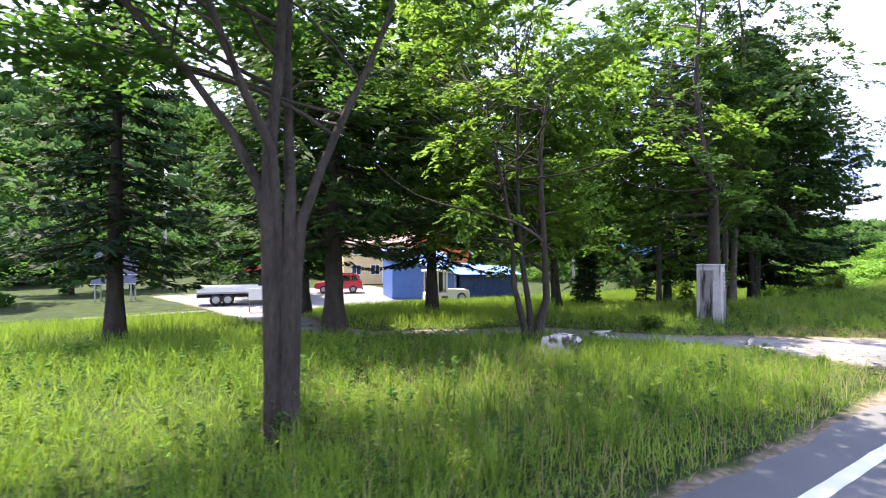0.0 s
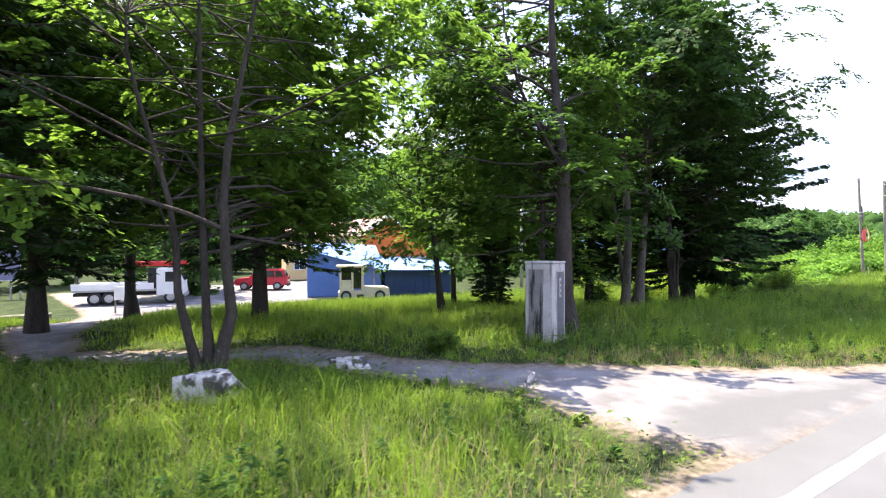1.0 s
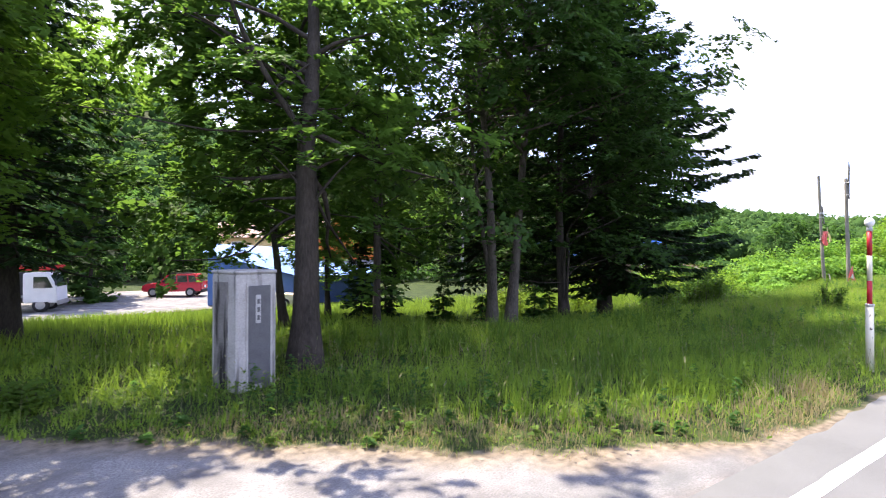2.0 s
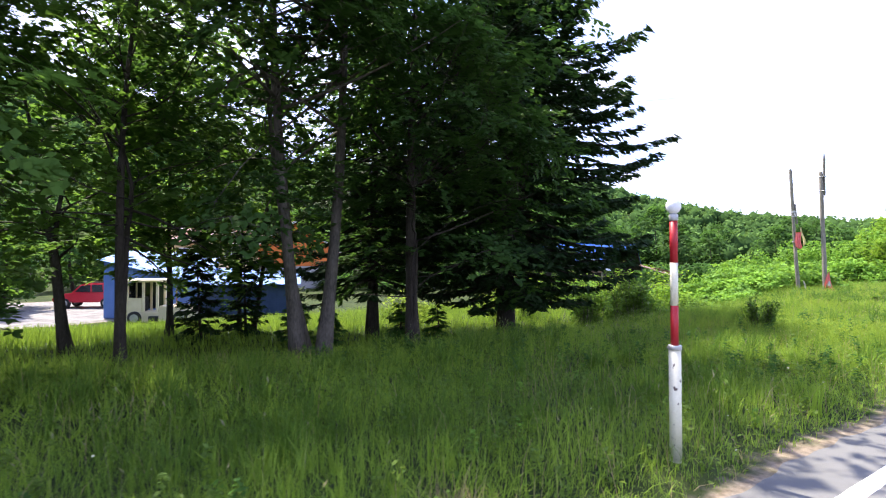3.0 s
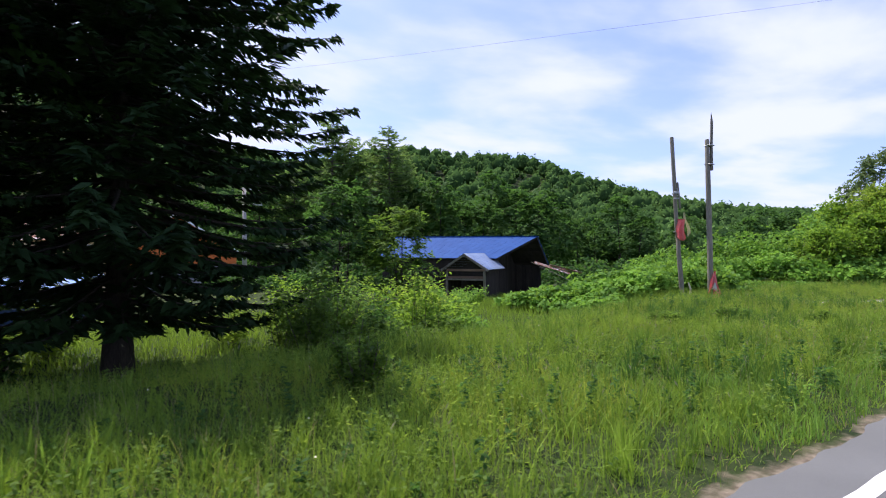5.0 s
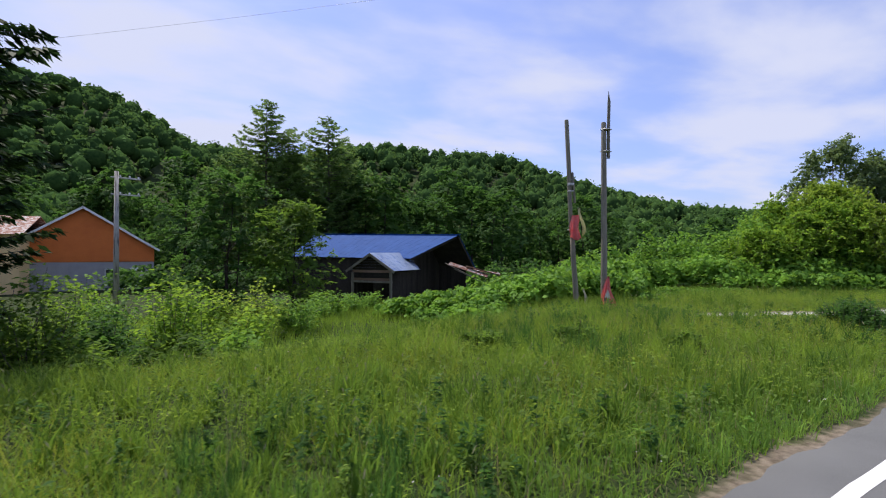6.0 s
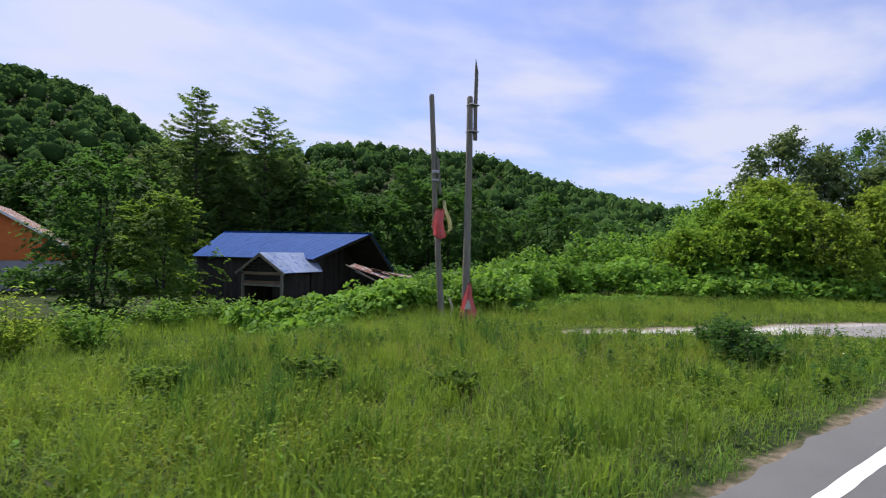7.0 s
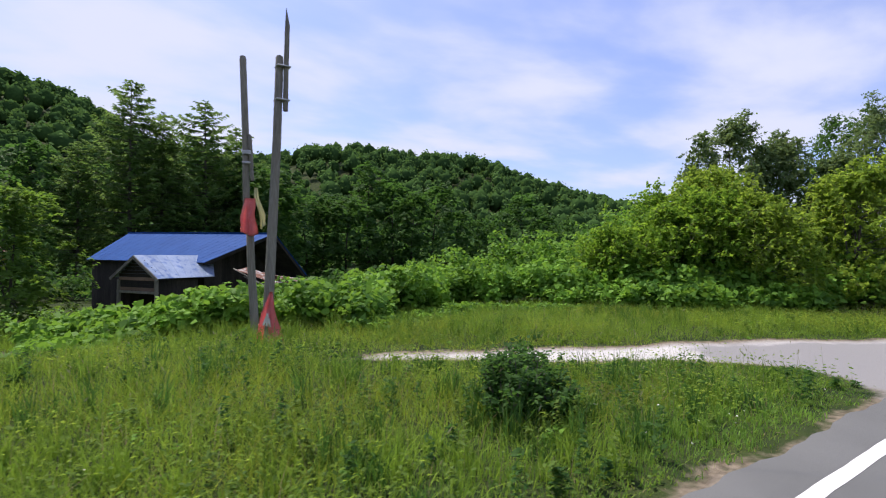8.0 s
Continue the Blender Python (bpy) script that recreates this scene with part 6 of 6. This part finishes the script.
def porch():
    """Small gabled porch in front of the shed's long side, gable to the road."""
    ang = math.degrees(math.atan2(0.87, -0.5))
    root = thing("porch", 53.35, 29.05, -1.38, ang, "small gabled porch of grey boards with a worn tin roof", "porch")
    W_, R, E, D = 1.85, 3.52, 2.40, 4.3
    # local y points to the porch front, x along the front
    roof_sheets("roof_sheet", root, (-W_, 0.3, E), (-W_, -D + 1.4, E), (0, 0.3, R), (0, -D, R), 8, ROOF_WORN)
    roof_sheets("roof_sheet", root, (W_, 0.3, E), (W_, -D + 1.4, E), (0, 0.3, R), (0, -D, R), 8, ROOF_WORN)
    for s_ in (-1, 1):
        part("rake_board", slab([(s_ * (W_ + 0.02), 0.34, E - 0.03), (s_ * (W_ + 0.02), 0.29, E - 0.03), (0, 0.29, R - 0.02), (0, 0.34, R - 0.02)], 0.15), WOOD_GREY, root, "weathered rake board")
        part("post", box(0.14, 0.14, E - 0.1, s_ * 1.45, 0.1, 0, 0.015), WOOD_GREY, root, "square timber post")
    for k in range(9):
        z = 1.75 + 0.17 * k
        half = min(1.5, W_ * (R - z - 0.12) / (R - E))
        if half > 0.1:
            part("board", box(2 * half, 0.03, 0.16, 0, 0.05 + 0.004 * (k % 2), z, 0.004), WOOD_DARK if k not in (0, 3) else WOOD_BROWN, root)
    part("lintel", box(3.1, 0.12, 0.12, 0, 0.1, 1.62, 0.01), WOOD_GREY, root, "horizontal lintel beam")
    plank_wall(root, (-1.45, 0.0), (-1.45, -2.2), 0, lambda s: E - 0.1, 9, WOOD_DARK)
    plank_wall(root, (1.45, 0.0), (1.45, -2.2), 0, lambda s: E - 0.1, 9, WOOD_DARK)
    return root


porch()


def debris():
    """Fallen sheets and boards against the shed's near gable."""
    dr = np.random.default_rng(15)
    for k, (dx, dy, dz, L_, w_, rx_, ry_, rz_, m, lab) in enumerate([
            (58.6, 25.9, 1.05, 2.6, 0.9, 8, 18, -42, RUST, "rusty fallen roofing sheet"), (59.6, 25.6, 0.95, 2.3, 0.8, -6, 15, -35, RUST, "rusty fallen roofing sheet"),
            (58.0, 25.8, 0.95, 2.4, 0.14, 3, 26, -45, WOOD_GREY, "pale fallen board"), (58.4, 25.5, 0.65, 2.2, 0.16, 3, 24, -40, WOOD_GREY, "pale fallen board"),
            (60.4, 26.3, 0.85, 1.8, 0.5, 10, 8, -30, RUST, "rusty fallen roofing sheet")]):
        bm = bmesh.new()
        n_ = 12 if w_ > 0.3 else 1
        for i in range(n_):
            box(L_, w_ / n_ * 1.02, 0.02, 0, (i + 0.5) * w_ / n_ - w_ / 2, 0.015 * (i % 2), 0.002, None, bm)
        bmesh.ops.translate(bm, vec=(0, 0, 0), verts=bm.verts)
        me = bpy.data.meshes.new("debris")
        bm.to_mesh(me)
        bm.free()
        me.materials.append(m)
        ob = new("fallen_sheet" if w_ > 0.3 else "fallen_board", me)
        ob.matrix_basis = pose(dx, dy, dz, rx_, ry_, rz_)
        tagged(ob, lab + " by the old shed", "debris", "fallen roofing by the shed")


debris()


# ---------------------------------------------------------------- the yard
YARD = -1.5


def prism(profile, y0, y1, bevel=0.04):
    """Side outline (x, z) pulled out from y0 to y1."""
    bm = bmesh.new()
    a_ = [bm.verts.new((x_, y0, z_)) for x_, z_ in profile]
    b_ = [bm.verts.new((x_, y1, z_)) for x_, z_ in profile]
    bm.faces.new(a_)
    bm.faces.new(list(reversed(b_)))
    n_ = len(profile)
    for i in range(n_):
        bm.faces.new((a_[i], b_[i], b_[(i + 1) % n_], a_[(i + 1) % n_]))
    bmesh.ops.recalc_face_normals(bm, faces=bm.faces)
    if bevel:
        bmesh.ops.bevel(bm, geom=bm.edges[:], offset=bevel, segments=2, affect="EDGES", clamp_overlap=True)
    return bm


def siding(root, w, h, y, mat, rows, x0=0.0, z0=0.0, name="siding_board"):
    for k in range(rows):
        hh_ = h / rows
        part(name, box(w, 0.04, hh_ * 0.96, x0, y + 0.006 * (k % 2), z0 + k * hh_, 0.006), mat, root)


def blue_shed():
    """Low shed clad in blue sheet, corner towards the road, single-pitch pale roof."""
    root = thing("blue_shed", 19.6, 37.0, YARD, -18, "low shed clad in blue sheet metal with pale blue roof", "shed")
    w, dpt = 5.6, 5.0
    part("wall", prism([(0, 0), (w, 0), (w, 1.9), (0, 3.55)], 0.0, 0.08, 0), BLUE_WALL, root, "blue front wall under a slanting roof")
    for k in range(5):
        part("wall_sheet", box(2.4 if k < 4 else 1.5, 0.03, 0.68, 1.2 if k < 4 else 0.8, -0.02 - 0.012 * (k % 2), 0.05 + 0.66 * k, 0.006), BLUE_WALL, root)
    part("wall", box(0.08, dpt, 3.55, 0.04, dpt / 2, 0, 0.01), BLUE_WALL, root, "blue side wall")
    part("wall", box(0.08, dpt, 1.9, w - 0.04, dpt / 2, 0, 0.01), BLUE_WALL, root, "blue side wall")
    part("wall", prism([(0, 0), (w, 0), (w, 3.6), (0, 3.9)], dpt - 0.08, dpt, 0), BLUE_WALL, root, "blue rear wall")
    roof_sheets("roof_sheet", root, (-0.25, -0.35, 3.62), (w + 0.3, -0.35, 1.95), (-0.25, dpt + 0.2, 4.25), (w + 0.3, dpt + 0.2, 3.95), 10, BLUE_PALE)
    annex = thing("lean_to", 25.2, 35.2, YARD, -18, "lean-to coloured as if shaded, with a pale blue roof", "shed")
    # lean-to walls take the blue with shade put into its colour
    part("wall", box(5.4, 0.08, 1.9, 2.7, 0, 0, 0.01), BLUE_SHADED, annex, "blue boarded front, darkened in colour as if shaded")
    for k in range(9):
        part("board", box(0.56, 0.03, 1.8, 0.35 + 0.59 * k, -0.06, 0.02, 0.006), BLUE_SHADED, annex)
    part("wall", box(0.08, 3.5, 1.9, 5.36, 1.8, 0, 0.01), BLUE_SHADED, annex, "blue side wall, darkened in colour as if shaded")
    part("wall", box(5.4, 0.08, 1.9, 2.7, 3.5, 0, 0.01), BLUE_SHADED, annex, "blue rear wall, darkened in colour as if shaded")
    roof_sheets("roof_sheet", annex, (-0.2, -0.5, 2.0), (5.7, -0.5, 1.95), (-0.2, 3.8, 3.0), (5.7, 3.8, 2.6), 9, BLUE_PALE)


blue_shed()


def wheel(root, x, y, z, r, w, along_y=True):
    bm = lathe([(r * 0.62, -w / 2), (r * 0.92, -w / 2), (r, -w * 0.36), (r, w * 0.36), (r * 0.92, w / 2), (r * 0.62, w / 2)], 20)
    bmesh.ops.transform(bm, matrix=pose(0, 0, 0, 90, 0, 0), verts=bm.verts)
    whl = part("wheel", bm, BLACK, root, "black tyre", True)
    whl.location = (x, y, z)
    bm = lathe([(r * 0.15, -w * 0.53), (r * 0.58, -w * 0.5), (r * 0.60, w * 0.5), (r * 0.15, w * 0.53)], 16)
    bmesh.ops.transform(bm, matrix=pose(0, 0, 0, 90, 0, 0), verts=bm.verts)
    part("rim", bm, METAL_GREY, whl, "grey metal rim")


def red_car():
    """Estate-bodied car, nose to local -x."""
    root = thing("car", 18.6, 46.3, YARD, -24, "red off-road estate car parked on the gravel yard", "car")
    part("body", prism([(-2.2, 0.42), (-2.25, 0.80), (-2.08, 1.00), (-1.0, 1.12), (2.2, 1.16), (2.28, 0.82), (2.25, 0.42)], -0.88, 0.88, 0.08), RED_CAR, root, "red painted body")
    part("cabin", prism([(-1.05, 1.10), (-0.40, 1.74), (0.2, 1.84), (1.85, 1.82), (2.18, 1.12)], -0.76, 0.76, 0.07), RED_CAR, root, "red roof and pillars")
    for s_ in (-1, 1):
        for prof in ([(-0.74, 1.20), (-0.32, 1.64), (0.30, 1.71), (0.30, 1.18)], [(0.40, 1.18), (0.40, 1.71), (1.10, 1.71), (1.16, 1.18)], [(1.26, 1.18), (1.22, 1.70), (1.70, 1.68), (1.90, 1.20)]):
            part("window", prism(prof, s_ * 0.765 - 0.012, s_ * 0.765 + 0.012, 0.0), GLASS_DARK, root, "dark side window")
        for wx in (-1.38, 1.40):
            wheel(root, wx, s_ * 0.80, 0.37, 0.37, 0.24)
        part("tail_light", box(0.06, 0.22, 0.34, 2.24, s_ * 0.72, 0.88, 0.01), POLE_RED, root, "red tail light")
        part("roof_rail", box(1.7, 0.04, 0.05, 0.7, s_ * 0.62, 1.84, 0.01), BLACK, root, "black roof rail")
    part("rear_window", prism([(2.10, 1.22), (1.90, 1.72), (1.93, 1.74), (2.15, 1.22)], -0.64, 0.64, 0.0), GLASS_DARK, root, "dark rear window")
    part("bumper", box(0.12, 1.7, 0.26, 2.27, 0, 0.32, 0.03), BLACK, root, "dark rear bumper")
    part("plate", box(0.02, 0.36, 0.17, 2.30, 0, 0.72, 0.004), WHITE_PAINT, root, "blank white number plate")


red_car()


def crane_truck():
    """White flatbed truck with a red crane beam, nose to local +x."""
    root = thing("truck", 9.9, 39.4, YARD, -12, "white flatbed truck with a red crane beam", "truck")
    part("chassis", box(6.2, 0.8, 0.22, -1.6, 0, 0.55, 0.02), BLACK, root, "dark chassis frame")
    part("cab", prism([(0.1, 0.55), (0.1, 2.35), (1.35, 2.35), (1.75, 1.55), (1.80, 0.55)], -1.0, 1.0, 0.06), WHITE_PAINT, root, "white cab")
    for s_ in (-1, 1):
        part("side_window", prism([(0.62, 1.45), (0.62, 2.12), (1.28, 2.12), (1.58, 1.45)], s_ * 1.005 - 0.012, s_ * 1.005 + 0.012, 0), GLASS_DARK, root, "dark side window")
        for wx in (0.95, -2.6, -3.4):
            wheel(root, wx, s_ * 0.85, 0.42, 0.42, 0.26)
        part("mirror", box(0.06, 0.16, 0.34, 1.75, s_ * 1.15, 1.6, 0.02), BLACK, root, "black wing mirror")
    part("windscreen", prism([(1.42, 2.22), (1.76, 1.52), (1.79, 1.52), (1.45, 2.22)], -0.9, 0.9, 0), GLASS_DARK, root, "dark windscreen")
    part("bed", box(4.6, 2.0, 0.12, -2.35, 0, 0.85, 0.02), METAL_GREY, root, "flat cargo bed")
    for s_ in (-1, 1):
        part("side_board", box(4.6, 0.05, 0.42, -2.35, s_ * 1.0, 0.97, 0.01), WHITE_PAINT, root, "white drop side")
    part("crane_column", box(0.5, 0.6, 1.4, -0.25, 0, 0.97, 0.03), BLACK, root, "dark crane column")
    part("crane_beam", box(3.4, 0.34, 0.34, 0.2, 0, 2.48, 0.03), RED_STEEL, root, "red folded crane beam")
    part("bumper", box(0.12, 1.9, 0.26, 1.82, 0, 0.42, 0.02), METAL_GREY, root, "grey bumper")


crane_truck()


def old_loader():
    """Cream machine with an open windowed cab and a boxy bonnet."""
    root = thing("old_loader", 20.9, 34.0, float(land(20.9, 34.0)) - 0.08, -22, "derelict cream-coloured loader with an empty cab frame", "loader")
    part("cab_base", box(1.9, 1.3, 0.62, 0.9, 0, 0.1, 0.06), CREAM, root, "cream cab base")
    part("step", box(0.5, 0.16, 0.30, 1.5, -0.70, 0.18, 0.02), BLACK, root, "dark side step")
    for px_ in (0.12, 0.95, 1.68):
        for py_ in (-0.6, 0.6):
            part("cab_post", box(0.13, 0.13, 1.72, px_, py_, 0.70, 0.015), CREAM, root, "cream cab post")
    part("cab_roof", box(2.15, 1.5, 0.16, 0.9, 0, 2.40, 0.05), CREAM, root, "flat cab roof")
    part("rear_pane", box(1.42, 0.03, 1.55, 0.9, 0.60, 0.80, 0.005), GLASS_DARK, root, "dark cab glass")
    part("side_pane", box(0.03, 1.06, 1.55, 0.12, 0, 0.80, 0.005), GLASS_DARK, root, "dark cab glass")
    part("door_panel", box(0.68, 0.05, 0.80, 0.53, -0.62, 0.72, 0.01), CREAM, root, "cream lower door panel")
    part("steering_column", box(0.08, 0.08, 0.75, 1.45, 0, 0.9, 0.01, None), BLACK, root, "dark steering column")
    part("seat", box(0.5, 0.5, 0.85, 0.7, 0, 0.72, 0.08), BLACK, root, "dark seat")
    part("bonnet", prism([(1.75, 0.15), (1.75, 1.04), (3.25, 1.00), (3.55, 0.92), (3.62, 0.15)], -0.62, 0.62, 0.05), CREAM, root, "boxy cream bonnet")
    part("exhaust", lathe([(0.04, 1.0), (0.04, 2.1)], 10), RUST, root, "rusty exhaust pipe").location = (2.5, 0, 0)
    for wx in (0.5, 2.9):
        for s_ in (-1, 1):
            wheel(root, wx, s_ * 0.60, 0.38, 0.38, 0.24)


old_loader()


def window_unit(root, x, y, z, w, h):
    win = part("window", box(w, 0.05, h, x, y, z, 0.008), GLASS_DARK, root, "dark window pane")
    for dx, dz, sw, sh in ((0, -0.03, w + 0.14, 0.08), (0, h - 0.03, w + 0.14, 0.08), (-w / 2 - 0.02, 0, 0.08, h), (w / 2 + 0.02, 0, 0.08, h), (0, 0, 0.05, h)):
        part("frame", box(sw, 0.05, sh, x + dx, y - 0.03, z + dz, 0.006), WHITE_PAINT, win)


def yellow_house():
    root = thing("house", 28.6, 57.5, YARD, -12, "yellow-sided house with orange upper storey and white windows", "house")
    w, dpt = 9.0, 7.0
    for sx, sy, x_, y_ in ((w, 0.2, 0, 0), (w, 0.2, 0, dpt), (0.2, dpt - 0.2, -w / 2 + 0.1, dpt / 2), (0.2, dpt - 0.2, w / 2 - 0.1, dpt / 2)):
        part("wall", box(sx, sy, 5.4, x_, y_, 0, 0.01), YELLOW_WALL, root)
    siding(root, w, 2.9, -0.13, YELLOW_WALL, 10)
    siding(root, w, 2.4, -0.13, YELLOW_WALL, 8, 0, 2.95)
    for x_ in (-3.0, -0.6, 2.2):
        window_unit(root, x_, -0.19, 1.2, 1.1, 1.2)
    for x_ in (-2.8, 1.8):
        window_unit(root, x_, -0.19, 3.7, 1.2, 1.0)
    part("door", box(0.95, 0.08, 2.05, 0.8, -0.18, 0.05, 0.01), WHITE_PAINT, root, "white front door")
    roof_sheets("roof_sheet", root, (-w / 2 - 0.4, -0.7, 5.2), (w / 2 + 0.4, -0.7, 5.2), (-w / 2 - 0.4, dpt / 2, 7.0), (w / 2 + 0.4, dpt / 2, 7.0), 14, RUST)
    roof_sheets("roof_sheet", root, (-w / 2 - 0.4, dpt + 0.7, 5.2), (w / 2 + 0.4, dpt + 0.7, 5.2), (-w / 2 - 0.4, dpt / 2, 6.99), (w / 2 + 0.4, dpt / 2, 6.99), 14, RUST)


def orange_barn():
    root = thing("barn", 37.4, 58.5, YARD, -3, "barn with an orange gable over grey lower walls", "barn")
    w, dpt, eave, peak = 11.6, 12.0, 4.2, 8.0
    for sx, sy, x_, y_ in ((w, 0.2, 0, 0), (0.2, dpt - 0.2, -w / 2 + 0.1, dpt / 2), (0.2, dpt - 0.2, w / 2 - 0.1, dpt / 2), (w, 0.2, 0, dpt)):
        part("wall", box(sx, sy, 2.7, x_, y_, 0, 0.01), GREY_WALL, root, "grey lower wall")
        part("wall", box(sx, sy, eave - 2.7, x_, y_, 2.703, 0.01), ORANGE, root, "orange upper wall")
    for k in range(13):
        z = 2.75 + 0.4 * k
        half = w / 2 if z + 0.4 < eave else (w / 2) * max(0, (peak - z - 0.45) / (peak - eave))
        if half > 0.15:
            part("siding_board", box(2 * half, 0.05, 0.39, 0, -0.14 - 0.006 * (k % 2), z, 0.006), ORANGE, root)
    part("gable", prism([(-w / 2, eave), (0, peak - 0.1), (w / 2, eave)], -0.09, 0.09, 0), ORANGE, root, "orange gable wall")
    for s_ in (-1, 1):
        roof_sheets("roof_sheet", root, (s_ * (w / 2 + 0.5), -0.6, eave - 0.3), (s_ * (w / 2 + 0.5), dpt + 0.4, eave - 0.3), (0, -0.6, peak), (0, dpt + 0.4, peak), 10, RUST)
        part("rake_board", slab([(s_ * (w / 2 + 0.52), -0.66, eave - 0.32), (s_ * (w / 2 + 0.52), -0.61, eave - 0.32), (0, -0.61, peak), (0, -0.66, peak)], 0.2), WHITE_PAINT, root, "white rake board")
    part("door", box(1.1, 0.08, 2.1, 4.3, -0.15, 0.03, 0.01), WHITE_PAINT, root, "white door")
    window_unit(root, 2.2, -0.12, 1.2, 0.9, 0.8)


yellow_house()
orange_barn()


def solar_array():
    root = thing("solar_array", 0.2, 46.5, float(land(0.2, 46.5)), -14, "tilted rows of dark solar panels on a metal frame", "solar panel")
    for k in range(4):
        panel = part("panel", box(3.0, 0.04, 0.82, 0, 0, 0, 0.008, pose(0, 0.45 * k, 1.4 + 0.72 * k, -32, 0, 0)), SOLAR, root, "dark solar panel")
        part("edge", box(3.06, 0.06, 0.07, 0, 0, 0, 0.01, pose(0, 0.45 * k, 1.36 + 0.72 * k, -32, 0, 0)), WHITE_PAINT, panel, "pale aluminium edge")
    for x_ in (-1.2, 1.2):
        part("leg", box(0.1, 0.1, 1.45, x_, 0.05, 0, 0.01), METAL_GREY, root, "metal leg")
        part("leg", box(0.1, 0.1, 3.6, x_, 1.5, 0, 0.01), METAL_GREY, root, "metal leg")


solar_array()


def utility_pole(x, y, h, label):
    root = thing("utility_pole", x, y, float(land(x, y)), 20, label, "utility pole", "utility poles")
    part("shaft", lathe([(0.17, 0), (0.11, h)], 14), CONCRETE, root, "grey concrete shaft", True)
    for z in (h - 0.4, h - 1.4):
        arm = part("crossarm", box(1.6, 0.08, 0.08, 0.5, 0, z, 0.01), METAL_GREY, root, "metal crossarm")
        for dx in (0.2, 0.7, 1.2):
            part("insulator", lathe([(0.05, z + 0.08), (0.06, z + 0.14), (0.03, z + 0.2)], 8), WHITE_PAINT, arm, "white insulator").location = (dx, 0, 0)
    return root


utility_pole(4.6, 57.5, 13.3, "pale concrete utility pole with insulators")
utility_pole(39.8, 35.4, 8.5, "pale utility pole behind the trees")


def wire(a_, b_, sag, label):
    t_ = np.linspace(0, 1, 24)
    p = np.array(a_)[None] * (1 - t_[:, None]) + np.array(b_)[None] * t_[:, None]
    p[:, 2] -= sag * 4 * t_ * (1 - t_)
    tagged(new("power_line", mesh_of("power_line", *tube_arrays(p, np.full(24, 0.0045), 5), METAL_GREY, True)), label, "cable")


wire((5.1, 57.6, 11.6), (45.2, 18.7, 11.2), 0.5, "thin dark overhead power line")
wire((45.2, 18.7, 11.2), (102.6, -36.9, 15.0), 0.3, "thin dark overhead power line crossing the road")
wire((45.2, 18.7, 14.4), (102.6, -36.9, 18.2), 0.3, "thin dark overhead power line crossing the road")


def fence_box():
    root = thing("sign_board", 7.9, 33.5, float(land(7.9, 33.5)), -10, "white board on posts at the yard", "sign")
    part("board", box(1.0, 0.05, 0.75, 0, 0, 0.75, 0.01), WHITE_PAINT, root, "blank white board")
    for x_ in (-0.45, 0.45):
        part("post", box(0.08, 0.08, 1.5, x_, 0.07, 0, 0.01), WOOD_GREY, root, "wooden post")
    for k, (a_, b_) in enumerate(((0.0, 31.5), (3.2, 32.0))):
        log = thing("timber_stack", a_, b_, float(land(a_, b_)), 4 * k, "low stack of weathered timber and pipes", "timber")
        for i in range(6):
            part("beam", box(3.1, 0.18, 0.16, 0, 0.2 * (i % 3), 0.17 * (i // 3), 0.02), WOOD_GREY if i % 2 else WOOD_BROWN, log)


fence_box()
